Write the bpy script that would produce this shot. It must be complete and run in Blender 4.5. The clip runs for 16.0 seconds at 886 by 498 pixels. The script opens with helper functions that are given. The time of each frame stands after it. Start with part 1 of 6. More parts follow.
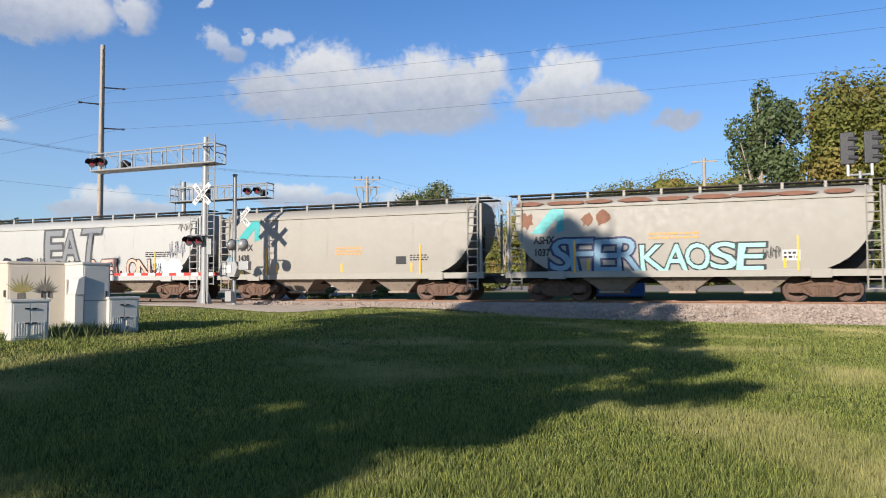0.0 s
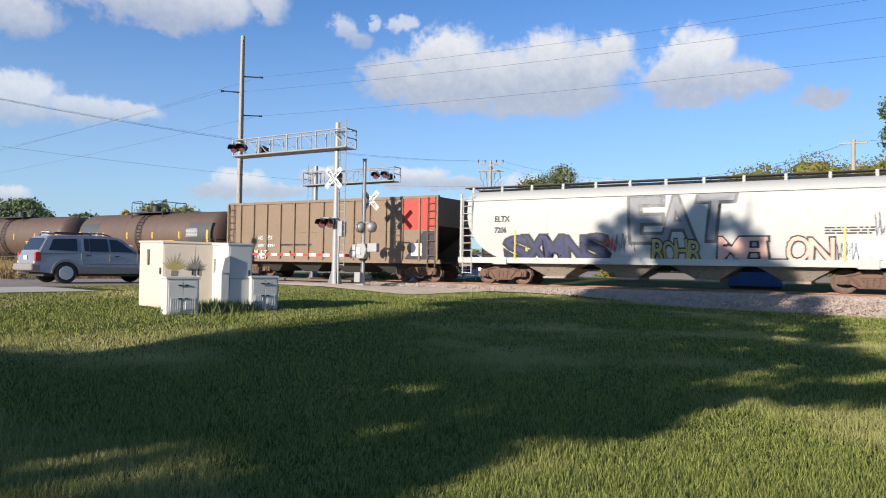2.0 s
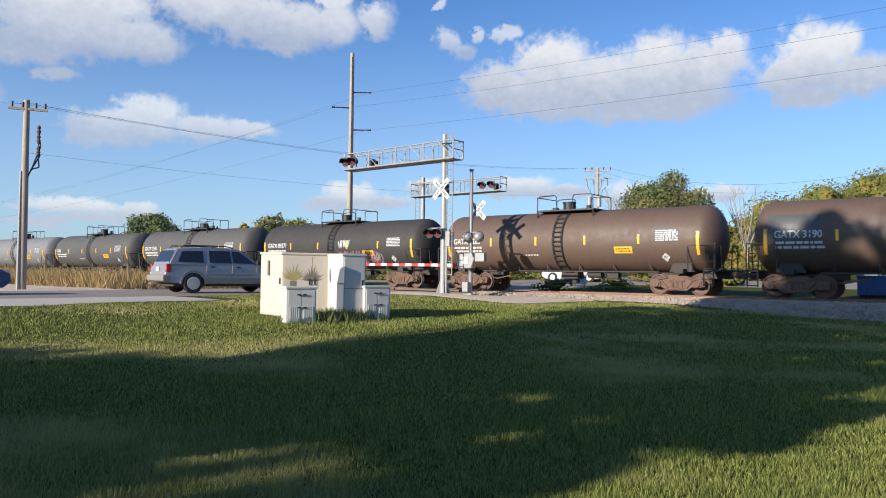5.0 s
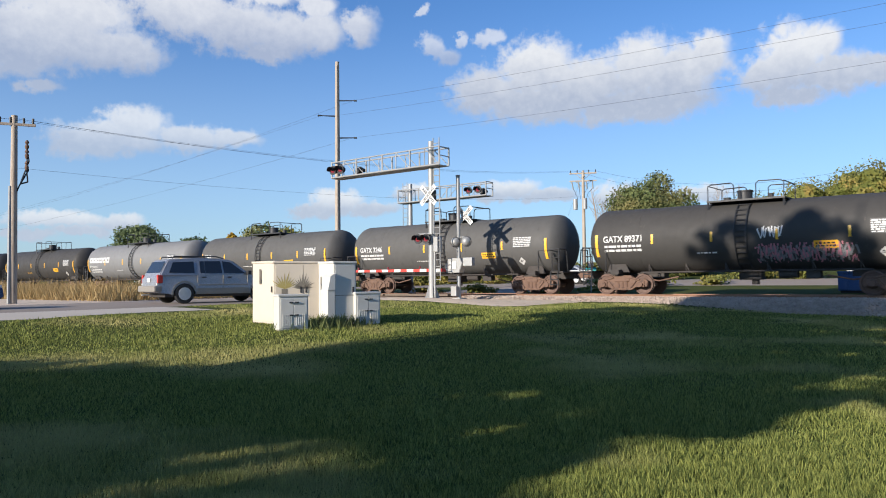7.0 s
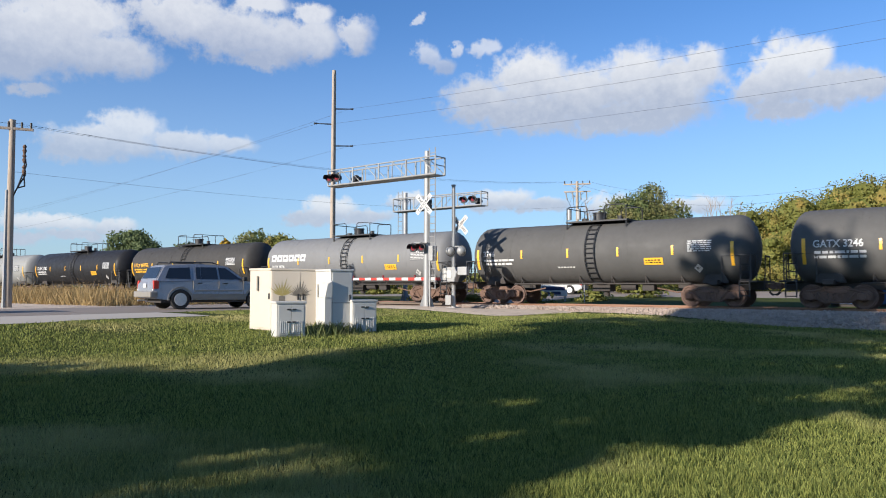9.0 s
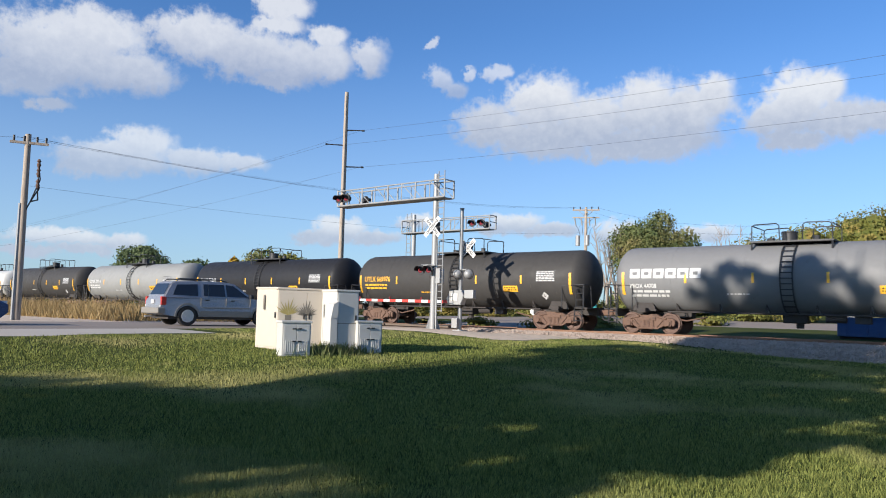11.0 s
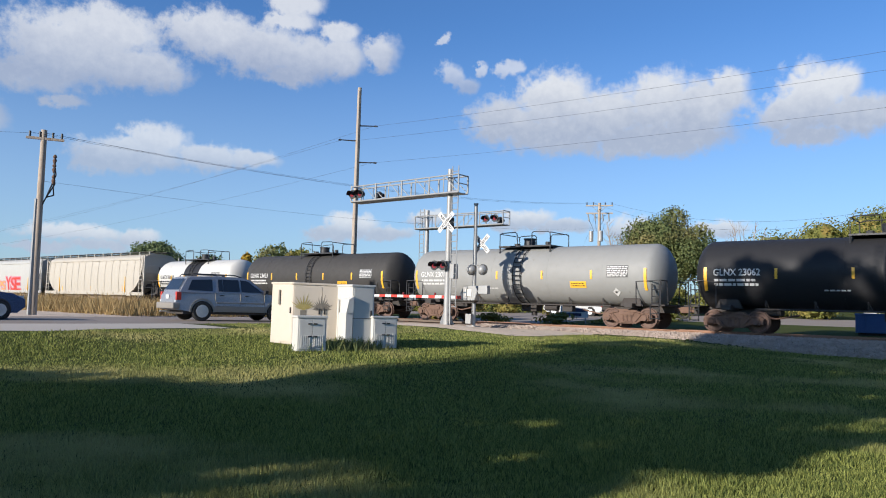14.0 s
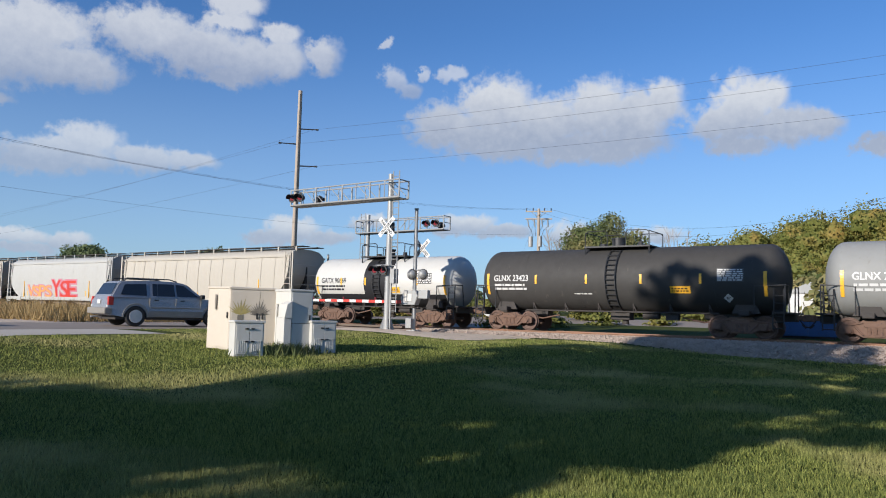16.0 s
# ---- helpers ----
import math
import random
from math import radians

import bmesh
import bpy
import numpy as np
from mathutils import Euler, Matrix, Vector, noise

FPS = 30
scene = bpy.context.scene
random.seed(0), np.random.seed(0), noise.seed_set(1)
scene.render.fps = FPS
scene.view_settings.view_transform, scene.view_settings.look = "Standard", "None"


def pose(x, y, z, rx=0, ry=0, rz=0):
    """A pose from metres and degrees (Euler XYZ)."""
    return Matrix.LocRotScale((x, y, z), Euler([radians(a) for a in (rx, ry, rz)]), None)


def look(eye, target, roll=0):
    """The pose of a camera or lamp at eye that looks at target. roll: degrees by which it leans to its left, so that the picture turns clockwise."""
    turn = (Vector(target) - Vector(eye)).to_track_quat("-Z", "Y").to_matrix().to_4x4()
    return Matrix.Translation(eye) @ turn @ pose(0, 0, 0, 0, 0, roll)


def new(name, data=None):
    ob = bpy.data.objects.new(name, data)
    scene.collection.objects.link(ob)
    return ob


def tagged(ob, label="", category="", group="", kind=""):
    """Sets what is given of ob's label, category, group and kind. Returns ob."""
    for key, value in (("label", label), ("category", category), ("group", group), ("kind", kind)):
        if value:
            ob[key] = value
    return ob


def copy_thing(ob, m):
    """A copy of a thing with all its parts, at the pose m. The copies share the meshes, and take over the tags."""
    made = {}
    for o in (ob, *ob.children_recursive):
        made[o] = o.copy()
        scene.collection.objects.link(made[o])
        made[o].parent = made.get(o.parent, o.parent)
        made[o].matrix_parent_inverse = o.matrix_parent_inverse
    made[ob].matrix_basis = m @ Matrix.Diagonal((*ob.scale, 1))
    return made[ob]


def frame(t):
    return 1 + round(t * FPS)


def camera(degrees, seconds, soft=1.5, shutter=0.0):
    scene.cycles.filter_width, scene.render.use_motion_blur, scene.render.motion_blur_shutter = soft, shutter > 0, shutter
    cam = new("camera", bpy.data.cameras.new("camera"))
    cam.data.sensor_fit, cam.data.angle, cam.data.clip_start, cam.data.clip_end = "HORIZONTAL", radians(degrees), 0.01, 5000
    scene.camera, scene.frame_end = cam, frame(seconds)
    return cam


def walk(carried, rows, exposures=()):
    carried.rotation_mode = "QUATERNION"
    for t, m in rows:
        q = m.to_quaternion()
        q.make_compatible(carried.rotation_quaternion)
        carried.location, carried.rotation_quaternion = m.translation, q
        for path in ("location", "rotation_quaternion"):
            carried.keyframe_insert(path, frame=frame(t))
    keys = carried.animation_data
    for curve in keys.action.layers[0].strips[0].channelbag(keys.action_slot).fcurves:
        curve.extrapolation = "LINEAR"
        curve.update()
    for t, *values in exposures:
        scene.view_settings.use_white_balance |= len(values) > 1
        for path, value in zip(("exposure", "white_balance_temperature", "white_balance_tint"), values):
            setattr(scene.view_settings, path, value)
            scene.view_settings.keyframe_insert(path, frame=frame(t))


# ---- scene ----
cam = camera(61.4, 16.0, soft=1.0, shutter=0.1)
PATH = [
    (0.0, -0.078, 0.531, 0.978, 21.78, 2.67, -0.20),
    (0.5, -0.061, 0.475, 0.987, 23.41, 1.48, 0.30),
    (1.0, -0.017, 0.385, 0.988, 24.80, 1.72, 0.60),
    (1.5, -0.068, 0.344, 0.980, 27.70, 1.65, 1.04),
    (2.0, -0.246, 0.468, 1.007, 31.03, 1.35, 0.95),
    (2.5, -0.397, 0.526, 1.019, 34.25, 1.31, 0.98),
    (3.0, -0.462, 0.553, 1.033, 36.63, 1.41, 0.63),
    (3.5, -0.476, 0.563, 1.034, 38.01, 1.51, 0.80),
    (4.0, -0.397, 0.483, 1.024, 39.40, 1.79, 0.86),
    (6.5, -0.103, 0.130, 1.000, 38.10, 2.35, -0.01),
    (7.0, 0.000, -0.000, 1.000, 38.20, 2.35, -0.57),
    (7.5, 0.014, -0.137, 0.990, 38.18, 2.39, -0.49),
    (8.0, -0.031, -0.195, 0.977, 38.24, 2.39, -0.49),
    (8.5, -0.027, -0.204, 1.016, 38.13, 2.58, -0.40),
    (9.0, 0.056, -0.219, 1.008, 37.67, 3.01, 0.10),
    (11.5, 0.127, -0.251, 1.020, 38.63, 4.88, 1.81),
    (12.0, 0.094, -0.228, 1.016, 39.26, 4.86, 1.84),
    (12.5, 0.006, -0.190, 0.992, 39.81, 4.61, 2.01),
    (13.0, -0.013, -0.215, 0.994, 39.79, 4.52, 1.84),
    (13.5, -0.050, -0.214, 0.997, 39.66, 4.39, 1.65),
    (14.0, -0.026, -0.227, 0.997, 39.22, 4.40, 1.57),
    (14.5, 0.030, -0.255, 0.997, 38.93, 4.40, 1.53),
    (15.0, 0.049, -0.275, 0.989, 38.46, 4.55, 1.53),
    (15.5, 0.095, -0.320, 1.009, 37.58, 4.62, 1.57),
    (16.0, 0.125, -0.316, 0.994, 34.75, 4.87, 1.45),
]
walk(cam, [(t, pose(x, y, z, 90 + pitch, 0, yaw) @ pose(0, 0, 0, 0, 0, roll)) for t, x, y, z, yaw, pitch, roll in PATH],
     exposures=[(0, 0.42, 6350, 10), (2.5, 0.58, 6350, 10), (9, 0.56, 6280, 10), (12.5, 0.51, 6180, 10), (14.5, 0.41, 6150, 10), (16, 0.28, 6080, 10)])

# ---- light ----
SUN_EL, SUN_X, SUN_Y = 18.5, 0.18, 0.984          # the light travels towards (SUN_X, SUN_Y) and down
sun = new("sun", bpy.data.lights.new("sun", "SUN"))
sun.data.energy, sun.data.angle, sun.data.color = 5.0, radians(0.55), (1.0, 0.90, 0.77)
sun.matrix_world = look((0, 0, 60), (SUN_X * 10, SUN_Y * 10, 60 - 10 * math.tan(radians(SUN_EL))))

# clouds: base elevation, height, puffs (azimuth left of +y, elevation, half width, half height), in degrees
CLOUDS = [
    (11.58, 7.38, [(34.8, 14.1, 3.0, 1.8), (30.8, 15.4, 3.3, 2.6), (27.0, 14.4, 3.5, 2.4), (23.2, 15.3, 2.7, 2.4), (20.4, 14.7, 3.0, 2.2), (18.1, 15.9, 1.5, 1.6), (22.5, 12.9, 5.2, 1.6), (30.9, 13.1, 5.2, 1.4), (25.8, 12.1, 2.6, 1.0)]),
    (11.66, 6.08, [(12.8, 15.2, 2.5, 2.1), (11.1, 15.7, 1.8, 1.4), (13.9, 14.1, 3.0, 1.6), (10.1, 13.6, 2.7, 1.5), (7.9, 13.5, 1.8, 1.0), (12.9, 12.5, 2.6, 1.0), (4.1, 11.9, 1.7, 0.8)]),
    (16.10, 2.60, [(38.9, 17.4, 1.0, 0.9), (37.9, 16.7, 1.3, 0.7), (36.5, 18.0, 0.5, 0.6), (34.6, 18.1, 1.0, 0.6), (39.7, 20.0, 0.4, 0.5)]),
    (8.80, 3.47, [(62.5, 10.1, 4.1, 1.2), (60.7, 11.3, 2.3, 1.2), (63.9, 9.5, 2.7, 1.0), (57.2, 10.4, 2.7, 1.0), (54.0, 10.5, 2.3, 0.8)]),
    (13.6, 6.5, [(66.5, 16.8, 5.0, 2.7), (62.2, 16.2, 3.9, 1.6), (68.1, 15.1, 2.8, 1.5), (64.0, 18.6, 3.7, 1.6), (66.8, 13.3, 1.5, 0.5), (70.4, 14.3, 2.0, 1.0), (72.0, 11.6, 2.4, 1.2)]),
    (15.74, 5.64, [(57.3, 19.2, 3.9, 1.7), (53.6, 18.4, 3.5, 2.0), (50.3, 18.0, 3.0, 1.6), (47.8, 18.4, 2.1, 1.7), (47.8, 20.1, 1.6, 0.8), (44.3, 18.8, 1.6, 1.5), (51.2, 16.7, 2.3, 0.7), (51.6, 20.6, 2.4, 0.8), (51.2, 22.0, 2.4, 1.2)]),
    (5.02, 1.74, [(46.1, 6.0, 2.3, 1.0), (48.0, 5.4, 2.4, 0.6), (43.8, 5.4, 2.3, 0.6)]),
    (6.0, 1.5, [(32.5, 6.9, 2.3, 0.9), (30.1, 6.3, 2.6, 0.6), (34.4, 6.3, 1.5, 0.5), (40.7, 6.6, 1.8, 0.6)]),
    (3.4, 1.8, [(65.6, 4.4, 3.9, 0.6), (61.3, 4.3, 1.7, 0.7), (67.6, 3.3, 2.6, 0.5), (63.9, 3.6, 2.6, 0.4)]),
    (5.2, 2.0, [(24.9, 6.2, 2.0, 1.1), (18.9, 6.2, 2.1, 0.7)]),
]


class Nodes:
    """Short hands for node trees."""

    def __init__(self, tree):
        self.tree = tree
        tree.nodes.clear()

    def add(self, kind):
        return self.tree.nodes.new(kind)

    def link(self, a, b):
        self.tree.links.new(a, b)

    def put(self, socket, value):
        if hasattr(value, "is_output"):
            self.link(value, socket)
        else:
            socket.default_value = value

    def math(self, op, a, b=0.0, c=0.0, clamp=False):
        node = self.add("ShaderNodeMath")
        node.operation, node.use_clamp = op, clamp
        for k, value in enumerate((a, b, c)):
            self.put(node.inputs[k], value)
        return node.outputs[0]

    def vec(self, op, a, b=(0, 0, 0)):
        node = self.add("ShaderNodeVectorMath")
        node.operation = op
        self.put(node.inputs[0], a), self.put(node.inputs[1], b)
        return node.outputs["Value" if op == "LENGTH" else 0]

    def mix(self, f, a, b, blend="MIX"):
        node = self.add("ShaderNodeMix")
        node.data_type, node.blend_type = "RGBA", blend
        for k, value in ((0, f), (6, a), (7, b)):
            self.put(node.inputs[k], value)
        return node.outputs[2]

    def noise(self, vector, scale, detail=4.0, rough=0.55):
        node = self.add("ShaderNodeTexNoise")
        self.put(node.inputs["Vector"], vector)
        node.inputs["Scale"].default_value, node.inputs["Detail"].default_value, node.inputs["Roughness"].default_value = scale, detail, rough
        return node.outputs["Fac"], node.outputs["Color"]

    def span(self, value, lo, hi, to_lo=0.0, to_hi=1.0, smooth=False):
        node = self.add("ShaderNodeMapRange")
        node.interpolation_type = "SMOOTHSTEP" if smooth else "LINEAR"
        for k, v in enumerate((value, lo, hi, to_lo, to_hi)):
            self.put(node.inputs[k], v)
        return node.outputs[0]


def make_world():
    world = bpy.data.worlds.new("sky")
    scene.world = world
    world.use_nodes = True
    n = Nodes(world.node_tree)
    sky = n.add("ShaderNodeTexSky")
    sky.sky_type, sky.sun_disc = "NISHITA", False
    sky.sun_elevation, sky.sun_rotation = radians(SUN_EL), math.atan2(-SUN_X, -SUN_Y)
    sky.altitude, sky.air_density, sky.dust_density, sky.ozone_density = 250, 1.0, 0.6, 2.0
    way = n.add("ShaderNodeTexCoord").outputs["Generated"]
    xyz = n.add("ShaderNodeSeparateXYZ")
    n.link(way, xyz.inputs[0])
    az = n.math("MULTIPLY", n.math("ARCTAN2", n.math("MULTIPLY", xyz.outputs[0], -1), xyz.outputs[1]), 57.2958)
    el = n.math("MULTIPLY", n.math("ARCSINE", xyz.outputs[2]), 57.2958)
    both = n.add("ShaderNodeCombineXYZ")
    n.link(az, both.inputs[0]), n.link(el, both.inputs[1])
    p = both.outputs[0]
    # ragged edges: the place is shaken by two scales of noise
    big, big_c = n.noise(p, 0.35, 3, 0.5)
    fine, fine_c = n.noise(p, 1.3, 6, 0.6)
    shake = n.vec("ADD", n.vec("MULTIPLY", n.vec("SUBTRACT", big_c, (0.5, 0.5, 0.5)), (2.4, 1.5, 0)),
                  n.vec("MULTIPLY", n.vec("SUBTRACT", fine_c, (0.5, 0.5, 0.5)), (1.3, 1.0, 0)))
    q = n.vec("ADD", p, shake)
    colour = n.vec("MULTIPLY", sky.outputs[0], (0.80, 1.20, 1.70))
    for base, height, puffs in CLOUDS:
        field = None
        for a, e, ra, re in puffs:
            d = n.vec("LENGTH", n.vec("MULTIPLY", n.vec("SUBTRACT", q, (a, e, 0)), (1 / (ra * 1.12), 1 / (re * 1.15), 0)))
            field = d if field is None else n.math("SMOOTH_MIN", field, d, 0.25)
        thick = n.span(n.math("ADD", field, n.math("MULTIPLY", n.math("SUBTRACT", fine, 0.5), 0.85)), 1.06, 0.50, smooth=True)
        up = n.span(n.math("ADD", el, n.math("MULTIPLY", n.math("SUBTRACT", big, 0.5), 0.35 * height)), base + 0.10 * height, base + 0.85 * height, smooth=True)
        up = n.math("ADD", up, n.math("MULTIPLY", n.math("SUBTRACT", fine, 0.5), 0.7), clamp=True)
        shade = n.mix(up, (4.5, 4.9, 6.0, 1), (9.1, 9.0, 8.9, 1))
        colour = n.mix(n.math("MULTIPLY", thick, {13.6: 0.8, 15.74: 0.8, 16.10: 0.62, 8.80: 0.78}.get(base, 0.95)), colour, shade)
    # thin haze of far clouds close to the horizon
    low = n.span(el, 22.0, 0.0, 0.0, 0.42, smooth=True)
    colour = n.mix(low, colour, (6.2, 7.4, 8.6, 1))
    back = n.add("ShaderNodeBackground")
    n.link(colour, back.inputs[0])
    back.inputs[1].default_value = 0.067
    n.link(back.outputs[0], n.add("ShaderNodeOutputWorld").inputs[0])


make_world()

# ---- materials ----
def surface(name, base, second=None, rough=0.6, metal=0.0, grain=8.0, patch=0.7, amount=0.5, bump=0.0, stain=None, stain_at=0.62, streak=False, space="Object", spec=0.5):
    """Colour varied by patches and grain, stains with ragged edges, fine relief."""
    m = bpy.data.materials.new(name)
    m.use_nodes = True
    n = Nodes(m.node_tree)
    out, bsdf = n.add("ShaderNodeOutputMaterial"), n.add("ShaderNodeBsdfPrincipled")
    n.link(bsdf.outputs[0], out.inputs[0])
    co = n.add("ShaderNodeTexCoord").outputs[space]
    random_shift = n.add("ShaderNodeObjectInfo").outputs["Random"]
    offset = n.add("ShaderNodeCombineXYZ")
    n.link(n.math("MULTIPLY", random_shift, 40.0), offset.inputs[0])
    co = n.vec("ADD", co, offset.outputs[0])
    if streak:
        co_s = n.vec("MULTIPLY", co, (3.0, 3.0, 0.35))
    else:
        co_s = co
    second = second or tuple(c * 0.72 for c in base)
    a = n.noise(co, patch, 4)[0]
    b = n.noise(co, grain, 5, 0.6)[0]
    f = n.span(n.math("ADD", n.math("MULTIPLY", a, 0.6), n.math("MULTIPLY", b, 0.4)), 0.5 - 0.28 / (amount + 0.3), 0.5 + 0.28 / (amount + 0.3))
    colour = n.mix(f, (*base, 1), (*second, 1))
    if stain:
        s = n.noise(co_s, patch * 2.3, 6, 0.68)[0]
        colour = n.mix(n.span(s, stain_at - 0.05, stain_at + 0.12, 0.0, 0.85), colour, (*stain, 1))
    n.link(colour, bsdf.inputs["Base Color"])
    bsdf.inputs["Metallic"].default_value = metal
    bsdf.inputs["Specular IOR Level"].default_value = spec
    n.link(n.span(b, 0.3, 0.7, max(rough - 0.1, 0.03), min(rough + 0.1, 1.0)), bsdf.inputs["Roughness"])
    if bump:
        relief = n.add("ShaderNodeBump")
        relief.inputs["Strength"].default_value, relief.inputs["Distance"].default_value = min(bump * 10, 1.0), bump * 0.2
        n.link(b, relief.inputs["Height"])
        n.link(relief.outputs[0], bsdf.inputs["Normal"])
    return m


def leafy(name, base, second, third=None, soft=0.25):
    """Leaves: each clump has a colour of its own, with some light passing through."""
    m = bpy.data.materials.new(name)
    m.use_nodes = True
    n = Nodes(m.node_tree)
    out, bsdf = n.add("ShaderNodeOutputMaterial"), n.add("ShaderNodeBsdfPrincipled")
    rnd = n.add("ShaderNodeNewGeometry").outputs["Random Per Island"]
    co = n.add("ShaderNodeTexCoord").outputs["Object"]
    colour = n.mix(rnd, (*base, 1), (*second, 1))
    if third:
        colour = n.mix(n.span(n.noise(co, 0.22, 4)[0], 0.50, 0.68), colour, (*third, 1))
    n.link(colour, bsdf.inputs["Base Color"])
    bsdf.inputs["Roughness"].default_value = 0.7
    bsdf.inputs["Specular IOR Level"].default_value = 0.25
    thin = n.add("ShaderNodeBsdfTranslucent")
    n.link(colour, thin.inputs[0])
    both = n.add("ShaderNodeMixShader")
    both.inputs[0].default_value = soft
    n.link(bsdf.outputs[0], both.inputs[1]), n.link(thin.outputs[0], both.inputs[2])
    n.link(both.outputs[0], out.inputs[0])
    return m


M = {
    "lawn": surface("lawn", (0.045, 0.06, 0.016), (0.08, 0.09, 0.028), rough=0.95, grain=14, patch=0.35, amount=0.9, bump=0.06, stain=(0.13, 0.10, 0.05), stain_at=0.66, spec=0.05),
    "blade": leafy("blade", (0.042, 0.07, 0.014), (0.33, 0.35, 0.09), (0.44, 0.39, 0.16), 0.25),
    "dry_grass": leafy("dry_grass", (0.30, 0.21, 0.09), (0.42, 0.30, 0.14), None, 0.3),
    "asphalt": surface("asphalt", (0.25, 0.21, 0.178), (0.32, 0.27, 0.23), rough=0.9, grain=30, patch=0.5, amount=0.6, bump=0.03, spec=0.15),
    "gravel": surface("gravel", (0.54, 0.43, 0.32), (0.66, 0.54, 0.42), rough=0.95, grain=18, patch=0.8, amount=1.0, bump=0.05, stain=(0.16, 0.14, 0.10), stain_at=0.6, spec=0.1),
    "ballast": surface("ballast", (0.33, 0.255, 0.20), (0.43, 0.345, 0.28), rough=0.95, grain=9, patch=0.9, amount=1.2, bump=0.1, stain=(0.15, 0.09, 0.06), stain_at=0.62, spec=0.1),
    "stone": surface("stone", (0.45, 0.365, 0.305), (0.24, 0.19, 0.155), rough=0.95, grain=12, patch=3, amount=1.0, spec=0.1),
    "sleeper": surface("sleeper", (0.10, 0.075, 0.055), (0.17, 0.13, 0.10), rough=0.9, grain=16, patch=2, bump=0.03),
    "rail": surface("rail", (0.20, 0.10, 0.06), (0.27, 0.15, 0.09), rough=0.6, metal=0.3, grain=10),
    "field": surface("field", (0.10, 0.135, 0.03), (0.17, 0.19, 0.06), rough=0.95, grain=1.2, patch=0.06, amount=1.0, spec=0.1),
    "concrete": surface("concrete", (0.44, 0.385, 0.32), (0.52, 0.46, 0.385), rough=0.9, grain=14, patch=1.2, bump=0.02),
    "galvanised": surface("galvanised", (0.361, 0.361, 0.353), (0.275, 0.275, 0.271), rough=0.5, metal=0.25, grain=22, patch=2.0),
    "black": surface("black", (0.018, 0.018, 0.02), (0.03, 0.03, 0.032), rough=0.55, grain=14),
    "rubber": surface("rubber", (0.02, 0.02, 0.02), (0.035, 0.033, 0.03), rough=0.8),
    "wood_pole": surface("wood_pole", (0.413, 0.344, 0.275), (0.327, 0.267, 0.211), rough=0.85, grain=9, patch=1.0, streak=True, stain=(0.15, 0.10, 0.07), stain_at=0.6, bump=0.03),
    "wire": surface("wire", (0.05, 0.055, 0.07), rough=0.5),
    "cream_metal": surface("cream_metal", (0.568, 0.503, 0.417), (0.516, 0.452, 0.37), rough=0.5, grain=5, patch=1.4, stain=(0.42, 0.33, 0.22), stain_at=0.7, streak=True),
    "white_metal": surface("white_metal", (0.568, 0.555, 0.516), (0.516, 0.503, 0.464), rough=0.45, grain=6, patch=1.2, stain=(0.5, 0.45, 0.36), stain_at=0.72, streak=True),
    "seam": surface("seam", (0.20, 0.18, 0.15), rough=0.7),
    "red_paint": surface("red_paint", (0.55, 0.035, 0.02), (0.42, 0.03, 0.02), rough=0.5, patch=1.5),
    "white_paint": surface("white_paint", (0.602, 0.593, 0.576), (0.533, 0.525, 0.507), rough=0.45),
    "yellow_paint": surface("yellow_paint", (0.85, 0.46, 0.03), (0.75, 0.38, 0.03), rough=0.4, patch=3),
    "lens_red": surface("lens_red", (0.22, 0.03, 0.04), rough=0.15),
    "glass_dark": surface("glass_dark", (0.015, 0.02, 0.03), (0.02, 0.025, 0.035), rough=0.08, grain=2),
    "chrome": surface("chrome", (0.66, 0.66, 0.66), rough=0.4, metal=0.5),
}

# car colours, from the same weathered paint
M["bogie"] = surface("bogie", (0.105, 0.060, 0.040), (0.17, 0.10, 0.07), rough=0.85, grain=12, patch=2.5, amount=0.9, stain=(0.05, 0.035, 0.03), stain_at=0.58, bump=0.03)
M["wheel_steel"] = surface("wheel_steel", (0.15, 0.085, 0.06), (0.09, 0.06, 0.05), rough=0.7, metal=0.2, grain=9)
M["underframe"] = surface("underframe", (0.03, 0.027, 0.025), (0.055, 0.045, 0.04), rough=0.8, grain=8, patch=1.5)
M["tank_grey"] = surface("tank_grey", (0.104, 0.101, 0.0972), (0.0765, 0.0747, 0.072), rough=0.62, grain=3, patch=0.5, stain=(0.06, 0.055, 0.05), stain_at=0.66, streak=True, spec=0.18)
M["tank_dark"] = surface("tank_dark", (0.0612, 0.0576, 0.054), (0.0432, 0.0414, 0.0396), rough=0.6, grain=3, patch=0.5, stain=(0.12, 0.105, 0.09), stain_at=0.68, streak=True, spec=0.18)
M["tank_black"] = surface("tank_black", (0.028, 0.028, 0.03), (0.02, 0.02, 0.022), rough=0.5, grain=3, patch=0.5, stain=(0.06, 0.055, 0.05), stain_at=0.72, streak=True, spec=0.18)
M["tank_brown"] = surface("tank_brown", (0.117, 0.0738, 0.0522), (0.09, 0.0594, 0.045), rough=0.6, grain=4, patch=0.6, stain=(0.07, 0.05, 0.04), stain_at=0.62, streak=True)
M["tank_light"] = surface("tank_light", (0.27, 0.27, 0.257), (0.225, 0.225, 0.216), rough=0.62, grain=3, patch=0.5, stain=(0.18, 0.16, 0.14), stain_at=0.68, streak=True, spec=0.35)
M["tank_silver"] = surface("tank_silver", (0.189, 0.189, 0.189), (0.158, 0.158, 0.158), rough=0.62, grain=3, patch=0.5, stain=(0.12, 0.11, 0.10), stain_at=0.68, streak=True, spec=0.35)
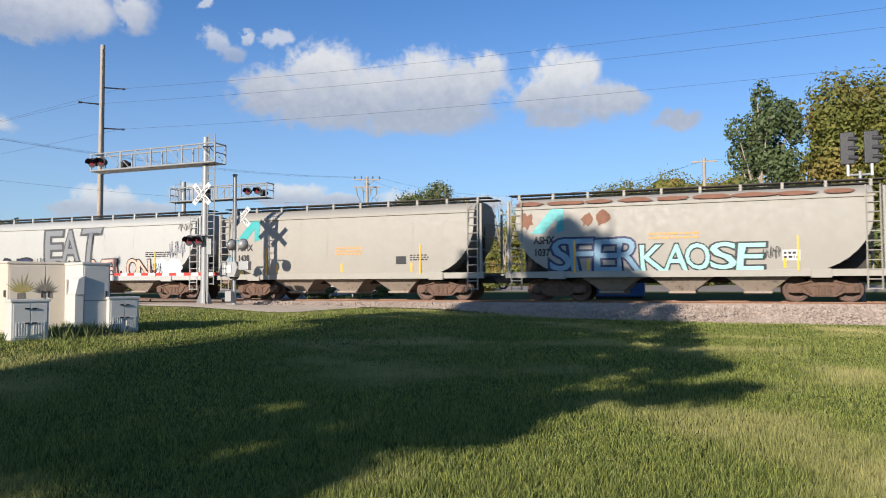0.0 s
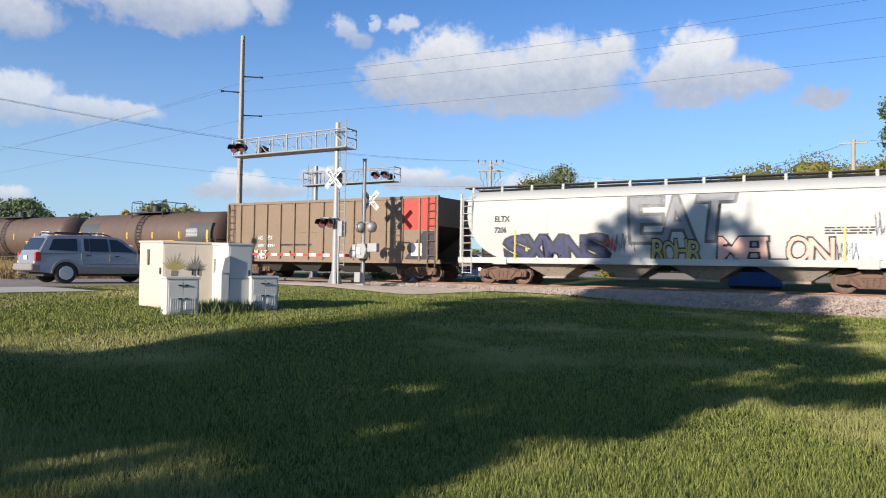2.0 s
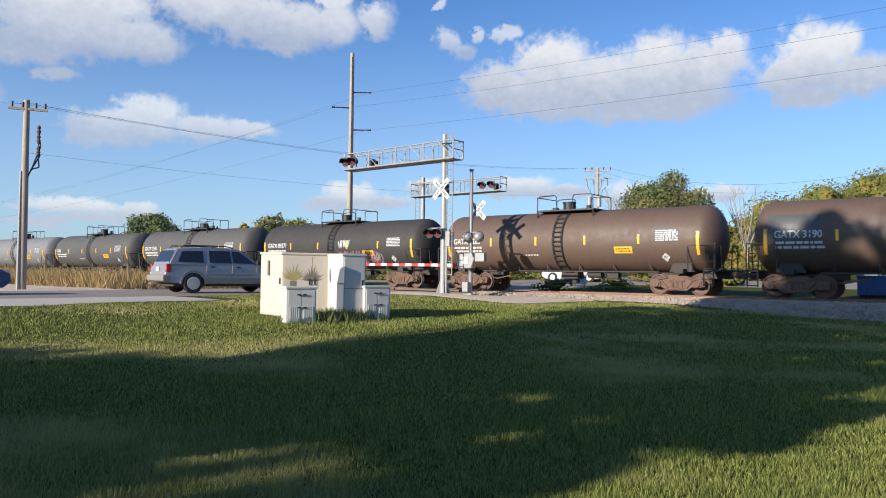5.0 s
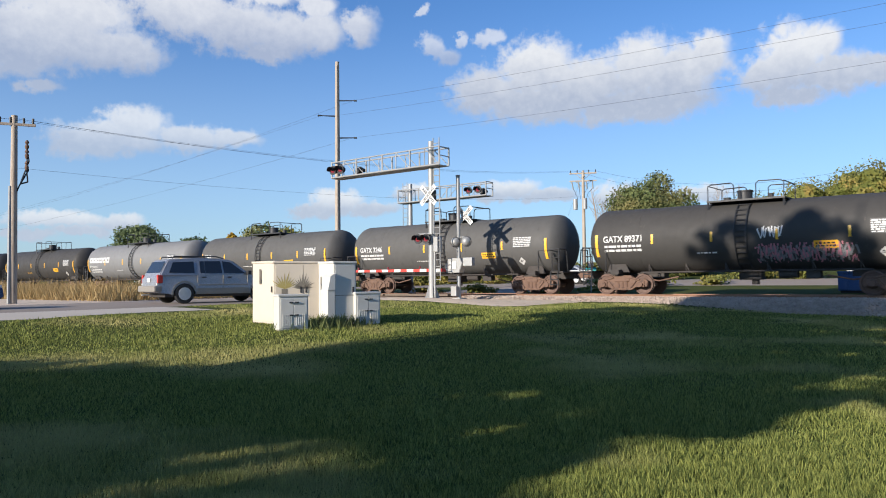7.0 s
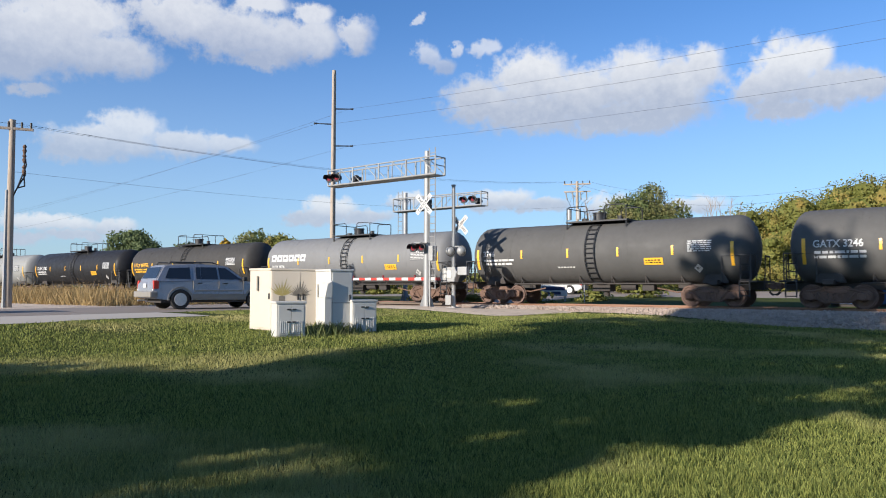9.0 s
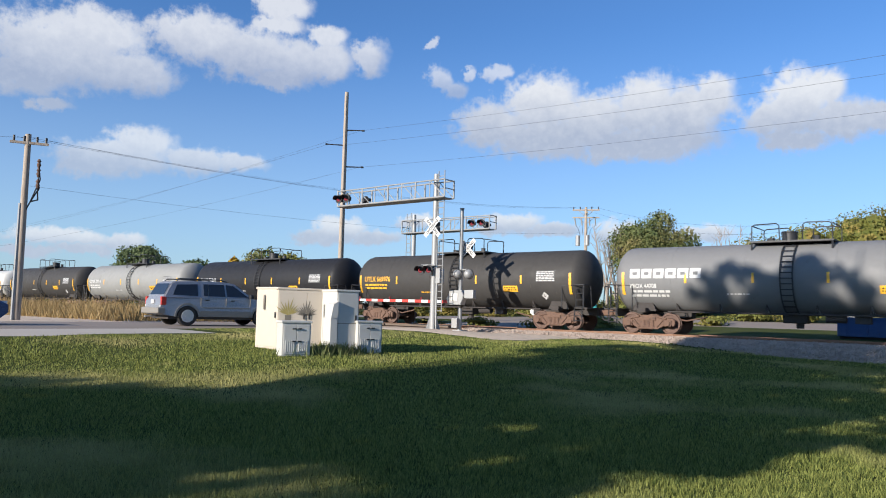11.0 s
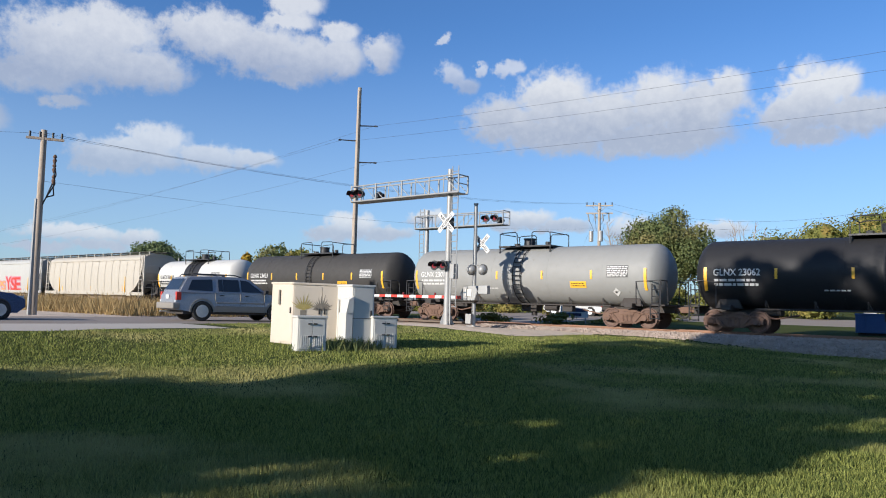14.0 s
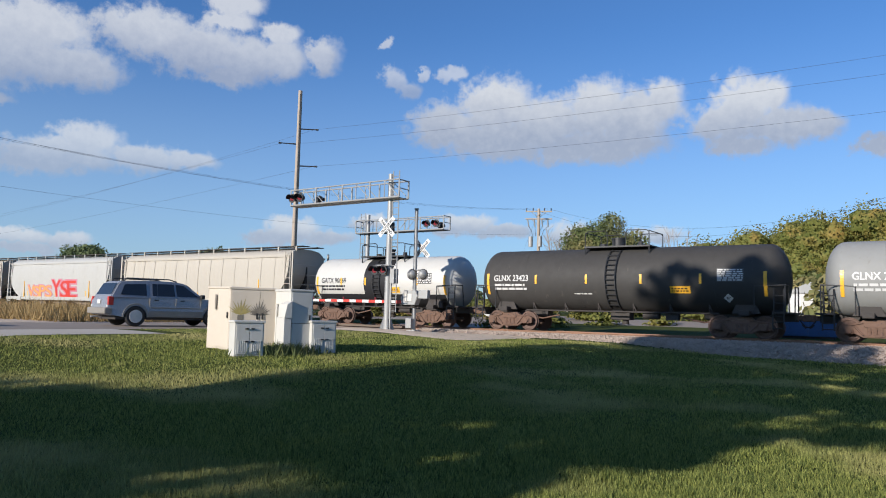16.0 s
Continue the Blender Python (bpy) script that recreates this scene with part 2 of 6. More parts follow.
M["tank_white"] = surface("tank_white", (0.533, 0.525, 0.49), (0.49, 0.473, 0.439), rough=0.45, grain=4, patch=0.6, stain=(0.4, 0.33, 0.25), stain_at=0.74, streak=True)
M["patch_grey"] = surface("patch_grey", (0.075, 0.075, 0.075), rough=0.5)
M["hopper_cream"] = surface("hopper_cream", (0.331, 0.305, 0.262), (0.297, 0.271, 0.232), rough=0.6, grain=4, patch=0.6, stain=(0.36, 0.20, 0.12), stain_at=0.73, streak=True)
M["hopper_white"] = surface("hopper_white", (0.421, 0.413, 0.387), (0.378, 0.37, 0.344), rough=0.55, grain=4, patch=0.6, stain=(0.46, 0.38, 0.28), stain_at=0.74, streak=True)
M["hopper_tan"] = surface("hopper_tan", (0.43, 0.391, 0.327), (0.387, 0.353, 0.297), rough=0.6, grain=4, patch=0.6, stain=(0.34, 0.27, 0.2), stain_at=0.72, streak=True)
M["rust"] = surface("rust", (0.17, 0.07, 0.042), (0.27, 0.14, 0.09), rough=0.9, grain=6, patch=3)
M["gon_brown"] = surface("gon_brown", (0.225, 0.158, 0.101), (0.18, 0.126, 0.081), rough=0.7, grain=5, patch=0.8, stain=(0.11, 0.07, 0.05), stain_at=0.66, streak=True)
M["bay"] = surface("bay", (0.38, 0.31, 0.25), (0.27, 0.215, 0.17), rough=0.8, grain=5, patch=0.9, stain=(0.06, 0.045, 0.04), stain_at=0.6, streak=True)
M["teal"] = surface("teal", (0.03, 0.36, 0.36), rough=0.5)
# flat black for print, the load and the painted shade of the coal car's ends
M["ink_and_shade"] = surface("ink_and_shade", (0.015, 0.015, 0.02), rough=0.5)
M["spray_grey"] = surface("spray_grey", (0.17, 0.175, 0.185), (0.21, 0.215, 0.22), rough=0.6)
M["spray_pink"] = surface("spray_pink", (0.72, 0.42, 0.33), (0.66, 0.36, 0.28), rough=0.6)
M["spray_blue"] = surface("spray_blue", (0.10, 0.24, 0.34), (0.26, 0.36, 0.44), rough=0.6, patch=2)
M["spray_mint"] = surface("spray_mint", (0.36, 0.66, 0.56), (0.28, 0.58, 0.5), rough=0.6)
M["spray_haze"] = surface("spray_haze", (0.50, 0.56, 0.62), (0.58, 0.60, 0.60), rough=0.6)
M["spray_gold"] = surface("spray_gold", (0.40, 0.33, 0.12), rough=0.6)
M["spray_navy"] = surface("spray_navy", (0.03, 0.035, 0.10), rough=0.6)
M["spray_rose"] = surface("spray_rose", (0.50, 0.20, 0.24), (0.42, 0.15, 0.2), rough=0.6)
M["spray_orange"] = surface("spray_orange", (0.72, 0.33, 0.10), rough=0.6)

# ---- mesh helpers ----
def mesh_of(bm, name, material, smooth=False):
    bmesh.ops.recalc_face_normals(bm, faces=bm.faces)
    me = bpy.data.meshes.new(name)
    bm.to_mesh(me)
    bm.free()
    me.materials.append(material)
    if smooth:
        me.polygons.foreach_set("use_smooth", [True] * len(me.polygons))
        me.set_sharp_from_angle(angle=radians(38))
    return me


def part(name, bm, material, parent=None, label="", smooth=False, at=None):
    """One mesh object out of a bmesh, under a thing or a part."""
    ob = new(name, mesh_of(bm, name, material, smooth))
    if parent is not None:
        ob.parent = parent
    if at is not None:
        ob.matrix_basis = at
    return tagged(ob, label, kind="stuff" if name == "small_writing" else "")


def thing(name, label, category, at=None, group="", kind=""):
    ob = new(name)
    ob.empty_display_size = 0.2
    if at is not None:
        ob.matrix_basis = at
    return tagged(ob, label, category, group, kind)


def raw(name, verts, faces, material, parent=None, label="", smooth=False):
    me = bpy.data.meshes.new(name)
    me.from_pydata(verts, [], faces)
    me.materials.append(material)
    if smooth:
        me.polygons.foreach_set("use_smooth", [True] * len(me.polygons))
    ob = new(name, me)
    if parent is not None:
        ob.parent = parent
    return tagged(ob, label)


def box(x0, x1, y0, y1, z0, z1, bevel=0.0, bm=None, turn=None):
    bm = bm if bm is not None else bmesh.new()
    m = Matrix.Translation(((x0 + x1) / 2, (y0 + y1) / 2, (z0 + z1) / 2)) @ Matrix.Diagonal((x1 - x0, y1 - y0, z1 - z0, 1))
    if turn is not None:
        m = turn @ m
    made = bmesh.ops.create_cube(bm, size=1, matrix=m)["verts"]
    if bevel:
        edges = list({e for v in made for e in v.link_edges})
        bmesh.ops.bevel(bm, geom=edges, offset=bevel, segments=2, affect="EDGES", profile=0.6)
    return bm


def rod(p0, p1, r, seg=8, bm=None, r1=None):
    bm = bm if bm is not None else bmesh.new()
    p0, p1 = Vector(p0), Vector(p1)
    d = p1 - p0
    m = Matrix.Translation((p0 + p1) / 2) @ d.to_track_quat("Z", "Y").to_matrix().to_4x4()
    bmesh.ops.create_cone(bm, cap_ends=True, segments=seg, radius1=r, radius2=r if r1 is None else r1, depth=d.length, matrix=m)
    return bm


def pipe(points, r, seg=6, bm=None):
    bm = bm if bm is not None else bmesh.new()
    for a, b in zip(points, points[1:]):
        rod(a, b, r, seg, bm)
    return bm


def tube(points, r, seg=6):
    """One continuous bent pipe."""
    pts = [Vector(p) for p in points]
    rings = []
    for k, p in enumerate(pts):
        d = (pts[min(k + 1, len(pts) - 1)] - pts[max(k - 1, 0)]).normalized()
        side = d.orthogonal().normalized() if k == 0 else (side - d * side.dot(d)).normalized()
        up = d.cross(side)
        rings.append([p + (side * math.cos(2 * math.pi * j / seg) + up * math.sin(2 * math.pi * j / seg)) * r for j in range(seg)])
    return loft(rings)


def slab(outline, y0, y1, bm=None, bevel=0.0):
    """A plate: an outline in x and z, from y0 to y1."""
    bm = bm if bm is not None else bmesh.new()
    near = [bm.verts.new((x, y0, z)) for x, z in outline]
    far = [bm.verts.new((x, y1, z)) for x, z in outline]
    bm.faces.new(near), bm.faces.new(far[::-1])
    for k in range(len(outline)):
        j = (k + 1) % len(outline)
        bm.faces.new((near[k], far[k], far[j], near[j]))
    if bevel:
        bmesh.ops.bevel(bm, geom=[e for e in bm.edges if abs(e.verts[0].co.y - e.verts[1].co.y) < 1e-6], offset=bevel, segments=2, affect="EDGES")
    return bm


def loft(rings, bm=None, caps=True):
    bm = bm if bm is not None else bmesh.new()
    rows = [[bm.verts.new(p) for p in ring] for ring in rings]
    for a, b in zip(rows, rows[1:]):
        for k in range(len(a)):
            j = (k + 1) % len(a)
            bm.faces.new((a[k], a[j], b[j], b[k]))
    if caps:
        bm.faces.new(rows[0][::-1]), bm.faces.new(rows[-1])
    return bm


def spun(profile, seg=24, bm=None, m=None):
    """A body turned about its own x axis: profile of (x, radius)."""
    m = m or Matrix.Identity(4)
    return loft([[m @ Vector((x, r * math.cos(2 * math.pi * k / seg), r * math.sin(2 * math.pi * k / seg))) for k in range(seg)] for x, r in profile], bm)


def letters(text, size, fat=0.0, squeeze=1.0):
    """Flat letters as a bmesh in x and z, from x = 0, standing on z = 0, facing -y."""
    cu = bpy.data.curves.new("text", "FONT")
    cu.body, cu.size, cu.offset, cu.fill_mode, cu.resolution_u = text, size, fat, "FRONT", 3
    ob = bpy.data.objects.new("text", cu)
    scene.collection.objects.link(ob)
    me = bpy.data.meshes.new_from_object(ob.evaluated_get(bpy.context.evaluated_depsgraph_get()))
    bpy.data.objects.remove(ob)
    bpy.data.curves.remove(cu)
    bm = bmesh.new()
    bm.from_mesh(me)
    bpy.data.meshes.remove(me)
    for v in bm.verts:
        v.co = Vector((v.co.x * squeeze, 0, v.co.y))
    return bm


def lay(bm, x, z, skin, out=0.012):
    """Moves flat letters to x, z on a car's side, whose outside lies at y = -skin(z)."""
    for v in bm.verts:
        v.co.x += x
        v.co.z += z
        v.co.y = v.co.y - skin(v.co.z) - out
    return bm


def panel(w, h, cols=6):
    """A flat sheet of w by h in x and z, cut so that it can follow a curve."""
    bm = bmesh.new()
    rows = max(2, cols)
    grid = [[bm.verts.new((w * i / 1, 0, h * j / rows)) for i in range(2)] for j in range(rows + 1)]
    for a, b in zip(grid, grid[1:]):
        bm.faces.new((a[0], a[1], b[1], b[0]))
    return bm


def bars(w, h, lines, seed=1):
    """Writing too small to read: bars of its size."""
    rnd = random.Random(seed)
    bm = bmesh.new()
    step = h / lines
    for k in range(lines):
        x = 0
        while x < w * 0.95:
            run = min(rnd.uniform(0.05, 0.22) * max(w, 0.6), w - x)
            z0 = h - (k + 1) * step + step * 0.28
            q = [bm.verts.new(c) for c in ((x, 0, z0), (x + run, 0, z0), (x + run, 0, z0 + step * 0.55), (x, 0, z0 + step * 0.55))]
            bm.faces.new(q)
            x += run + 0.05
    return bm


# ---- ground ----
def smooth01(a, b, x):
    t = np.clip((x - a) / (b - a), 0, 1)
    return t * t * (3 - 2 * t)


def ground_z(x, y):
    x, y = np.asarray(x, float), np.asarray(y, float)
    lawn = -0.42 + 0.06 * np.sin(x * 0.21 + 1.0) * np.sin(y * 0.17)
    z = lawn + 0.30 * smooth01(-6, -15, x) * smooth01(6, 12, y)
    z = z + (0.12 - z) * smooth01(-15.5, -22.5, x)                    # up to the road
    bed = smooth01(29.4, 30.8, y) * (1 - smooth01(35.2, 37.5, y))      # the railway's bank
    z = z + (-0.02 - z) * np.maximum(smooth01(26.5, 29.5, y) * smooth01(-14, -19, x), bed)
    far = 0.1 + 0.045 * np.clip(y - 40, 0, 45) + 0.004 * np.clip(y - 85, 0, 2000)
    far = far * smooth01(-70, -20, x) + (0.1 + 0.004 * np.clip(y - 40, 0, 400)) * (1 - smooth01(-70, -20, x))
    return z + (far - z) * smooth01(35.5, 40.0, y)


def sheet(name, xs, ys, lift, material, label, category="", parent=None, kind="structure"):
    X, Y = np.meshgrid(xs, ys)
    Z = ground_z(X, Y) + lift
    nx = len(xs)
    verts = np.stack([X.ravel(), Y.ravel(), Z.ravel()], 1).tolist()
    faces = [(j * nx + i, j * nx + i + 1, (j + 1) * nx + i + 1, (j + 1) * nx + i) for j in range(len(ys) - 1) for i in range(nx - 1)]
    ob = raw(name, verts, faces, material, parent, label, True)
    return tagged(ob, label, category, kind=kind)


def steps(*stops):
    out = []
    for (a, d), (b, _) in zip(stops, stops[1:]):
        out += list(np.arange(a, b - 1e-6, d))
    return np.array(out + [stops[-1][0]])


TRACK_Y, RAIL_Z = 32.5, 0.25
sheet("ground", steps((-2500, 400), (-500, 60), (-140, 12), (-44, 1.0), (20, 8), (140, 60), (500, 400), (2500, 1)),
      steps((-2500, 400), (-300, 60), (-40, 4), (-4, 0.5), (44, 4), (120, 30), (400, 300), (2500, 1)), 0, M["lawn"], "mown green lawn with dry patches reaching the horizon", "ground")


def strip(name, x0, x1, y0, y1, lift, material, label, category, step=1.0, ragged=0.0, seed=3):
    """A paved or gravelled strip that follows the ground, with an uneven rim."""
    nx, ny = max(2, int((x1 - x0) / step) + 1), max(2, int((y1 - y0) / step) + 1)
    verts, faces = [], []
    for j in range(ny):
        for i in range(nx):
            x, y = x0 + (x1 - x0) * i / (nx - 1), y0 + (y1 - y0) * j / (ny - 1)
            if ragged:
                rim = min(i, nx - 1 - i, j, ny - 1 - j) == 0
                x += ragged * noise.noise((x * 0.5, y * 0.5, seed)) * (1.0 if rim else 0.3)
                y += ragged * noise.noise((x * 0.5, y * 0.5, seed + 9)) * (1.0 if rim else 0.3)
            rim = min(i, nx - 1 - i, j, ny - 1 - j) == 0
            verts.append((x, y, float(ground_z(x, y)) + (lift if not rim else lift * 0.2 - 0.02)))
    for j in range(ny - 1):
        for i in range(nx - 1):
            faces.append((j * nx + i, j * nx + i + 1, (j + 1) * nx + i + 1, (j + 1) * nx + i))
    return tagged(raw(name, verts, faces, material, None, label, True), label, category, kind="structure")


strip("road", -32.4, -24.2, -60, 30.6, 0.045, M["asphalt"], "worn grey asphalt road leading to the crossing", "road", 1.0)
strip("road_far", -32.4, -24.2, 34.6, 60, 0.045, M["asphalt"], "worn grey asphalt road beyond the railway", "road", 1.0)
strip("shoulder", -24.3, -20.9, -30, 14.8, 0.03, M["concrete"], "pale sandy gravel shoulder beside the road", "shoulder", 0.5, 0.5)
strip("crossing_gravel", -24.3, -15.8, 24.6, 30.4, 0.05, M["gravel"], "tan gravel pad round the crossing signal", "gravel", 0.6, 1.0, 5)
strip("street", -140, 120, 47.5, 56.5, 0.05, M["asphalt"], "grey street running behind the railway", "road", 2.0)
strip("verge", -140, -32.6, -20, 29.4, 0.03, M["gravel"], "dry sandy verge beside the track", "verge", 1.0, 0.8, 8)


def railway():
    # the bank of crushed stone
    rnd = random.Random(5)
    xs = np.arange(-160, 90.1, 0.8)
    ys = [29.3, 29.7, 30.1, 30.5, 30.9, 31.3, 32.5, 33.8, 34.4, 35.0, 35.8, 36.8]
    prof = [-0.50, -0.26, -0.10, 0.03, 0.09, 0.10, 0.10, 0.10, 0.07, 0.0, -0.1, -0.3]
    verts, faces = [], []
    for y, z in zip(ys, prof):
        for x in xs:
            on_road = 1 if -33 < x < -23.5 else 0
            wob = 0.10 * noise.noise((x * 0.6, y * 0.9, 2.0))
            zz = z + wob * (0.4 if z > 0.02 else 1.0)
            if on_road:
                zz = min(zz, 0.08)
            verts.append((x, y + 0.25 * noise.noise((x * 0.4, y, 7.0)) * (1 if y in (29.3, 29.7, 36.8) else 0), zz))
    n = len(xs)
    for j in range(len(ys) - 1):
        for i in range(n - 1):
            faces.append((j * n + i, j * n + i + 1, (j + 1) * n + i + 1, (j + 1) * n + i))
    tagged(raw("ballast", verts, faces, M["ballast"], None, "", True), "pinkish crushed-stone ballast bank under the track", "ballast", kind="structure")
    # loose stones on the bank
    pts = np.random.RandomState(4)
    count = 26000
    sx = pts.uniform(-24, 16, count)
    sy = pts.uniform(29.2, 31.6, count)
    sz = np.interp(sy, ys, prof) + 0.0
    keep = ~((sx < -23) | ((sx < -16) & (sy < 29.2)))
    base = np.array([(1, 0, 0), (-0.5, 0.87, 0), (-0.5, -0.87, 0), (0, 0, 0.9), (0.2, 0.1, -0.7)])
    tri = np.array([(0, 1, 3), (1, 2, 3), (2, 0, 3), (1, 0, 4), (2, 1, 4), (0, 2, 4)])
    V, T = [], []
    k = 0
    for x, y, z in zip(sx[keep], sy[keep], sz[keep]):
        size = pts.uniform(0.03, 0.075)
        jit = pts.uniform(0.6, 1.3, (5, 3)) * size
        c, s = math.cos(x * 91), math.sin(x * 91)
        v = base * jit
        v = np.stack([v[:, 0] * c - v[:, 1] * s, v[:, 0] * s + v[:, 1] * c, v[:, 2]], 1) + (x, y, z + 0.03)
        V.append(v)
        T.append(tri + k)
        k += 5
    tagged(raw("ballast_stones", np.concatenate(V).tolist(), np.concatenate(T).tolist(), M["stone"]), "loose pale stones on the railway bank", "stones", kind="stuff")
    # rails on sleepers
    track = thing("railway_track", "rusty steel rails on dark wooden sleepers", "railway track", kind="structure")
    for side in (-0.75, 0.75):
        outline = [(-0.075, 0), (0.075, 0), (0.075, 0.015), (0.012, 0.035), (0.012, 0.12), (0.036, 0.135), (0.036, 0.17), (-0.036, 0.17), (-0.036, 0.135), (-0.012, 0.12), (-0.012, 0.035), (-0.075, 0.015)]
        bm = loft([[(x, TRACK_Y + side + y, RAIL_Z - 0.17 + z) for y, z in outline] for x in (-230, 150)])
        part("rail", bm, M["rail"], track)
    base = box(-0.11, 0.11, -1.3, 1.3, -0.16, 0.0, 0.012)
    me = mesh_of(base, "sleeper", M["sleeper"])
    for k in range(110):
        x = -48 + k * 0.56
        ob = new("sleeper", me)
        ob.parent = track
        ob.matrix_basis = pose(x + rnd.uniform(-0.03, 0.03), TRACK_Y + rnd.uniform(-0.04, 0.04), RAIL_Z - 0.165, 0, 0, rnd.uniform(-1.5, 1.5))
    # planks between the rails at the road
    plank = mesh_of(box(-2.25, 2.25, -0.17, 0.17, -0.1, 0.0, 0.01), "crossing_plank", M["sleeper"])
    for cx in (-30.9, -26.3):
        for y in (-1.4, -1.02, -0.5, -0.12, 0.26, 0.6, 1.02, 1.4):
            ob = new("crossing_plank", plank)
            ob.parent = track
            ob.matrix_basis = pose(cx, TRACK_Y + y, RAIL_Z - 0.02)


railway()

# ---- train ----
CARS, WHEELSETS = [], []        # (car, place along the train), wheelsets to turn


def coupler(car, x, way):
    bm = box(x - 0.5 if way > 0 else x, x if way > 0 else x + 0.5, -0.09, 0.09, 0.78, 0.98, 0.02)
    box(x - 0.02, x + 0.24, -0.16, 0.14, 0.74, 1.02, 0.04, bm) if way > 0 else box(x - 0.24, x + 0.02, -0.14, 0.16, 0.74, 1.02, 0.04, bm)
    part("coupler", bm, M["bogie"], car)
    hose = pipe([(x - way * 0.3, -0.32, 0.8), (x - way * 0.1, -0.35, 0.55), (x + way * 0.1, -0.33, 0.5), (x + way * 0.22, -0.3, 0.62)], 0.025)
    part("brake_hose", hose, M["rubber"], car)


def wheelset_mesh():
    bm = rod((0, -1.05, 0), (0, 1.05, 0), 0.08, 10)
    for s in (-1, 1):
        m = Matrix.Rotation(math.pi / 2, 4, "Z") if s > 0 else Matrix.Rotation(-math.pi / 2, 4, "Z")
        # tread, flange on the inner side, dished web, hub
        prof = [(-0.69, 0.10), (-0.69, 0.36), (-0.682, 0.485), (-0.715, 0.488), (-0.725, 0.46), (-0.815, 0.45), (-0.82, 0.39), (-0.785, 0.375), (-0.765, 0.20), (-0.80, 0.17), (-0.86, 0.16), (-0.86, 0.09)]
        spun([(-x, r) for x, r in prof], 28, bm, m)
        for k in range(3):
            a = k * 2 * math.pi / 3
            y = s * 0.79
            box(-0.03, 0.03, min(y, y + s * 0.012), max(y, y + s * 0.012), 0.22, 0.33, 0, bm, Matrix.Rotation(a, 4, "Y"))
    return mesh_of(bm, "wheelset", M["wheel_steel"], True)


def side_frame_mesh():
    out = [(-1.18, 0.36), (-1.20, 0.60), (-1.05, 0.70), (-0.62, 0.69), (-0.42, 0.86), (0.42, 0.86), (0.62, 0.69), (1.05, 0.70), (1.20, 0.60), (1.18, 0.36), (0.98, 0.34), (0.78, 0.42), (0.44, 0.20), (-0.44, 0.20), (-0.78, 0.42), (-0.98, 0.34)]
    bm = slab(out, -0.09, 0.09, None, 0.015)
    for x in (-0.89, 0.89):                       # axle boxes with their caps
        box(x - 0.17, x + 0.17, -0.14, 0.10, 0.33, 0.60, 0.03, bm)
        rod((x, -0.20, 0.457), (x, -0.12, 0.457), 0.115, 12, bm)
    box(-0.30, 0.30, -0.12, 0.0, 0.24, 0.32, 0.02, bm)      # spring seat
    for x in (-0.2, 0.0, 0.2):
        rod((x, -0.07, 0.3), (x, -0.07, 0.58), 0.075, 8, bm)
    box(-0.36, 0.36, -0.13, 0.02, 0.58, 0.72, 0.03, bm)
    for s in (-1, 1):                              # the dark windows of the casting, as sunken wedges with a raised rim
        rod((s * 0.40, -0.105, 0.30), (s * 0.68, -0.105, 0.62), 0.04, 6, bm)
        rod((s * 0.40, -0.105, 0.76), (s * 0.84, -0.105, 0.66), 0.04, 6, bm)
    return mesh_of(bm, "side_frame", M["bogie"], True)


WHEELSET, SIDE_FRAME = wheelset_mesh(), side_frame_mesh()


def bogie(car, x):
    bm = box(-0.22, 0.22, -1.1, 1.1, 0.50, 0.78, 0.04)
    box(-0.6, 0.6, -0.2, 0.2, 0.55, 0.66, 0.02, bm)
    rod((0, 0, 0.78), (0, 0, 0.93), 0.22, 14, bm)
    b = part("bogie", bm, M["bogie"], car, "rusty brown four-wheel bogie", at=pose(x, 0, 0))
    for s in (-1, 1):
        f = new("side_frame", SIDE_FRAME)
        f.parent = b
        f.matrix_basis = pose(0, s * 0.99, 0, 0, 0, 0 if s < 0 else 180)
        w = new("wheelset", WHEELSET)
        w.parent = b
        w.matrix_basis = pose(s * 0.89, 0, 0.457)
        WHEELSETS.append(w)


def ladder(x, y, z0, z1, w, skin=None, n=9, r=0.022):
    """Two rails and rungs standing on a side; skin bends it over the tank."""
    def at(xx, z):
        return (xx, y if skin is None else -skin(z) - 0.09, z)
    zs = [z0 + (z1 - z0) * k / n for k in range(n + 1)]
    bm = bmesh.new()
    for xx in (x - w / 2, x + w / 2):
        pipe([at(xx, z) for z in zs], r * 1.3, 5, bm)
    for z in zs[:-1]:
        rod(at(x - w / 2, z + 0.05), at(x + w / 2, z + 0.05), r, 5, bm)
    return bm


def write(car, text, size, x, z, skin, material, name="lettering", fat=0.0, squeeze=1.0, out=0.012, label=""):
    return part(name, lay(letters(text, size, fat, squeeze), x, z, skin, out), material, car, label)


def scrawl(car, x, z, w, h, seed, material, skin, thick=0.03):
    """A loose line of spray paint."""
    rnd = random.Random(seed)
    bm = bmesh.new()
    pts = [Vector((x + w * k / 26 + rnd.uniform(-0.5, 0.5) * w / 13, z + h * (rnd.random() if k % 2 else 0.5 + 0.5 * math.sin(k * 1.9 + seed)))) for k in range(27)]
    rows = []
    for k, p in enumerate(pts):
        d = pts[min(k + 1, 26)] - pts[max(k - 1, 0)]
        q = Vector((-d.y, d.x)).normalized() * thick / 2 if d.length > 1e-4 else Vector((thick / 2, 0))
        rows.append([bm.verts.new((u.x, -skin(u.y) - 0.016, u.y)) for u in (p + q, p - q)])
    for a, b in zip(rows, rows[1:]):
        bm.faces.new((a[0], b[0], b[1], a[1]))
    return part("graffiti", bm, material, car)


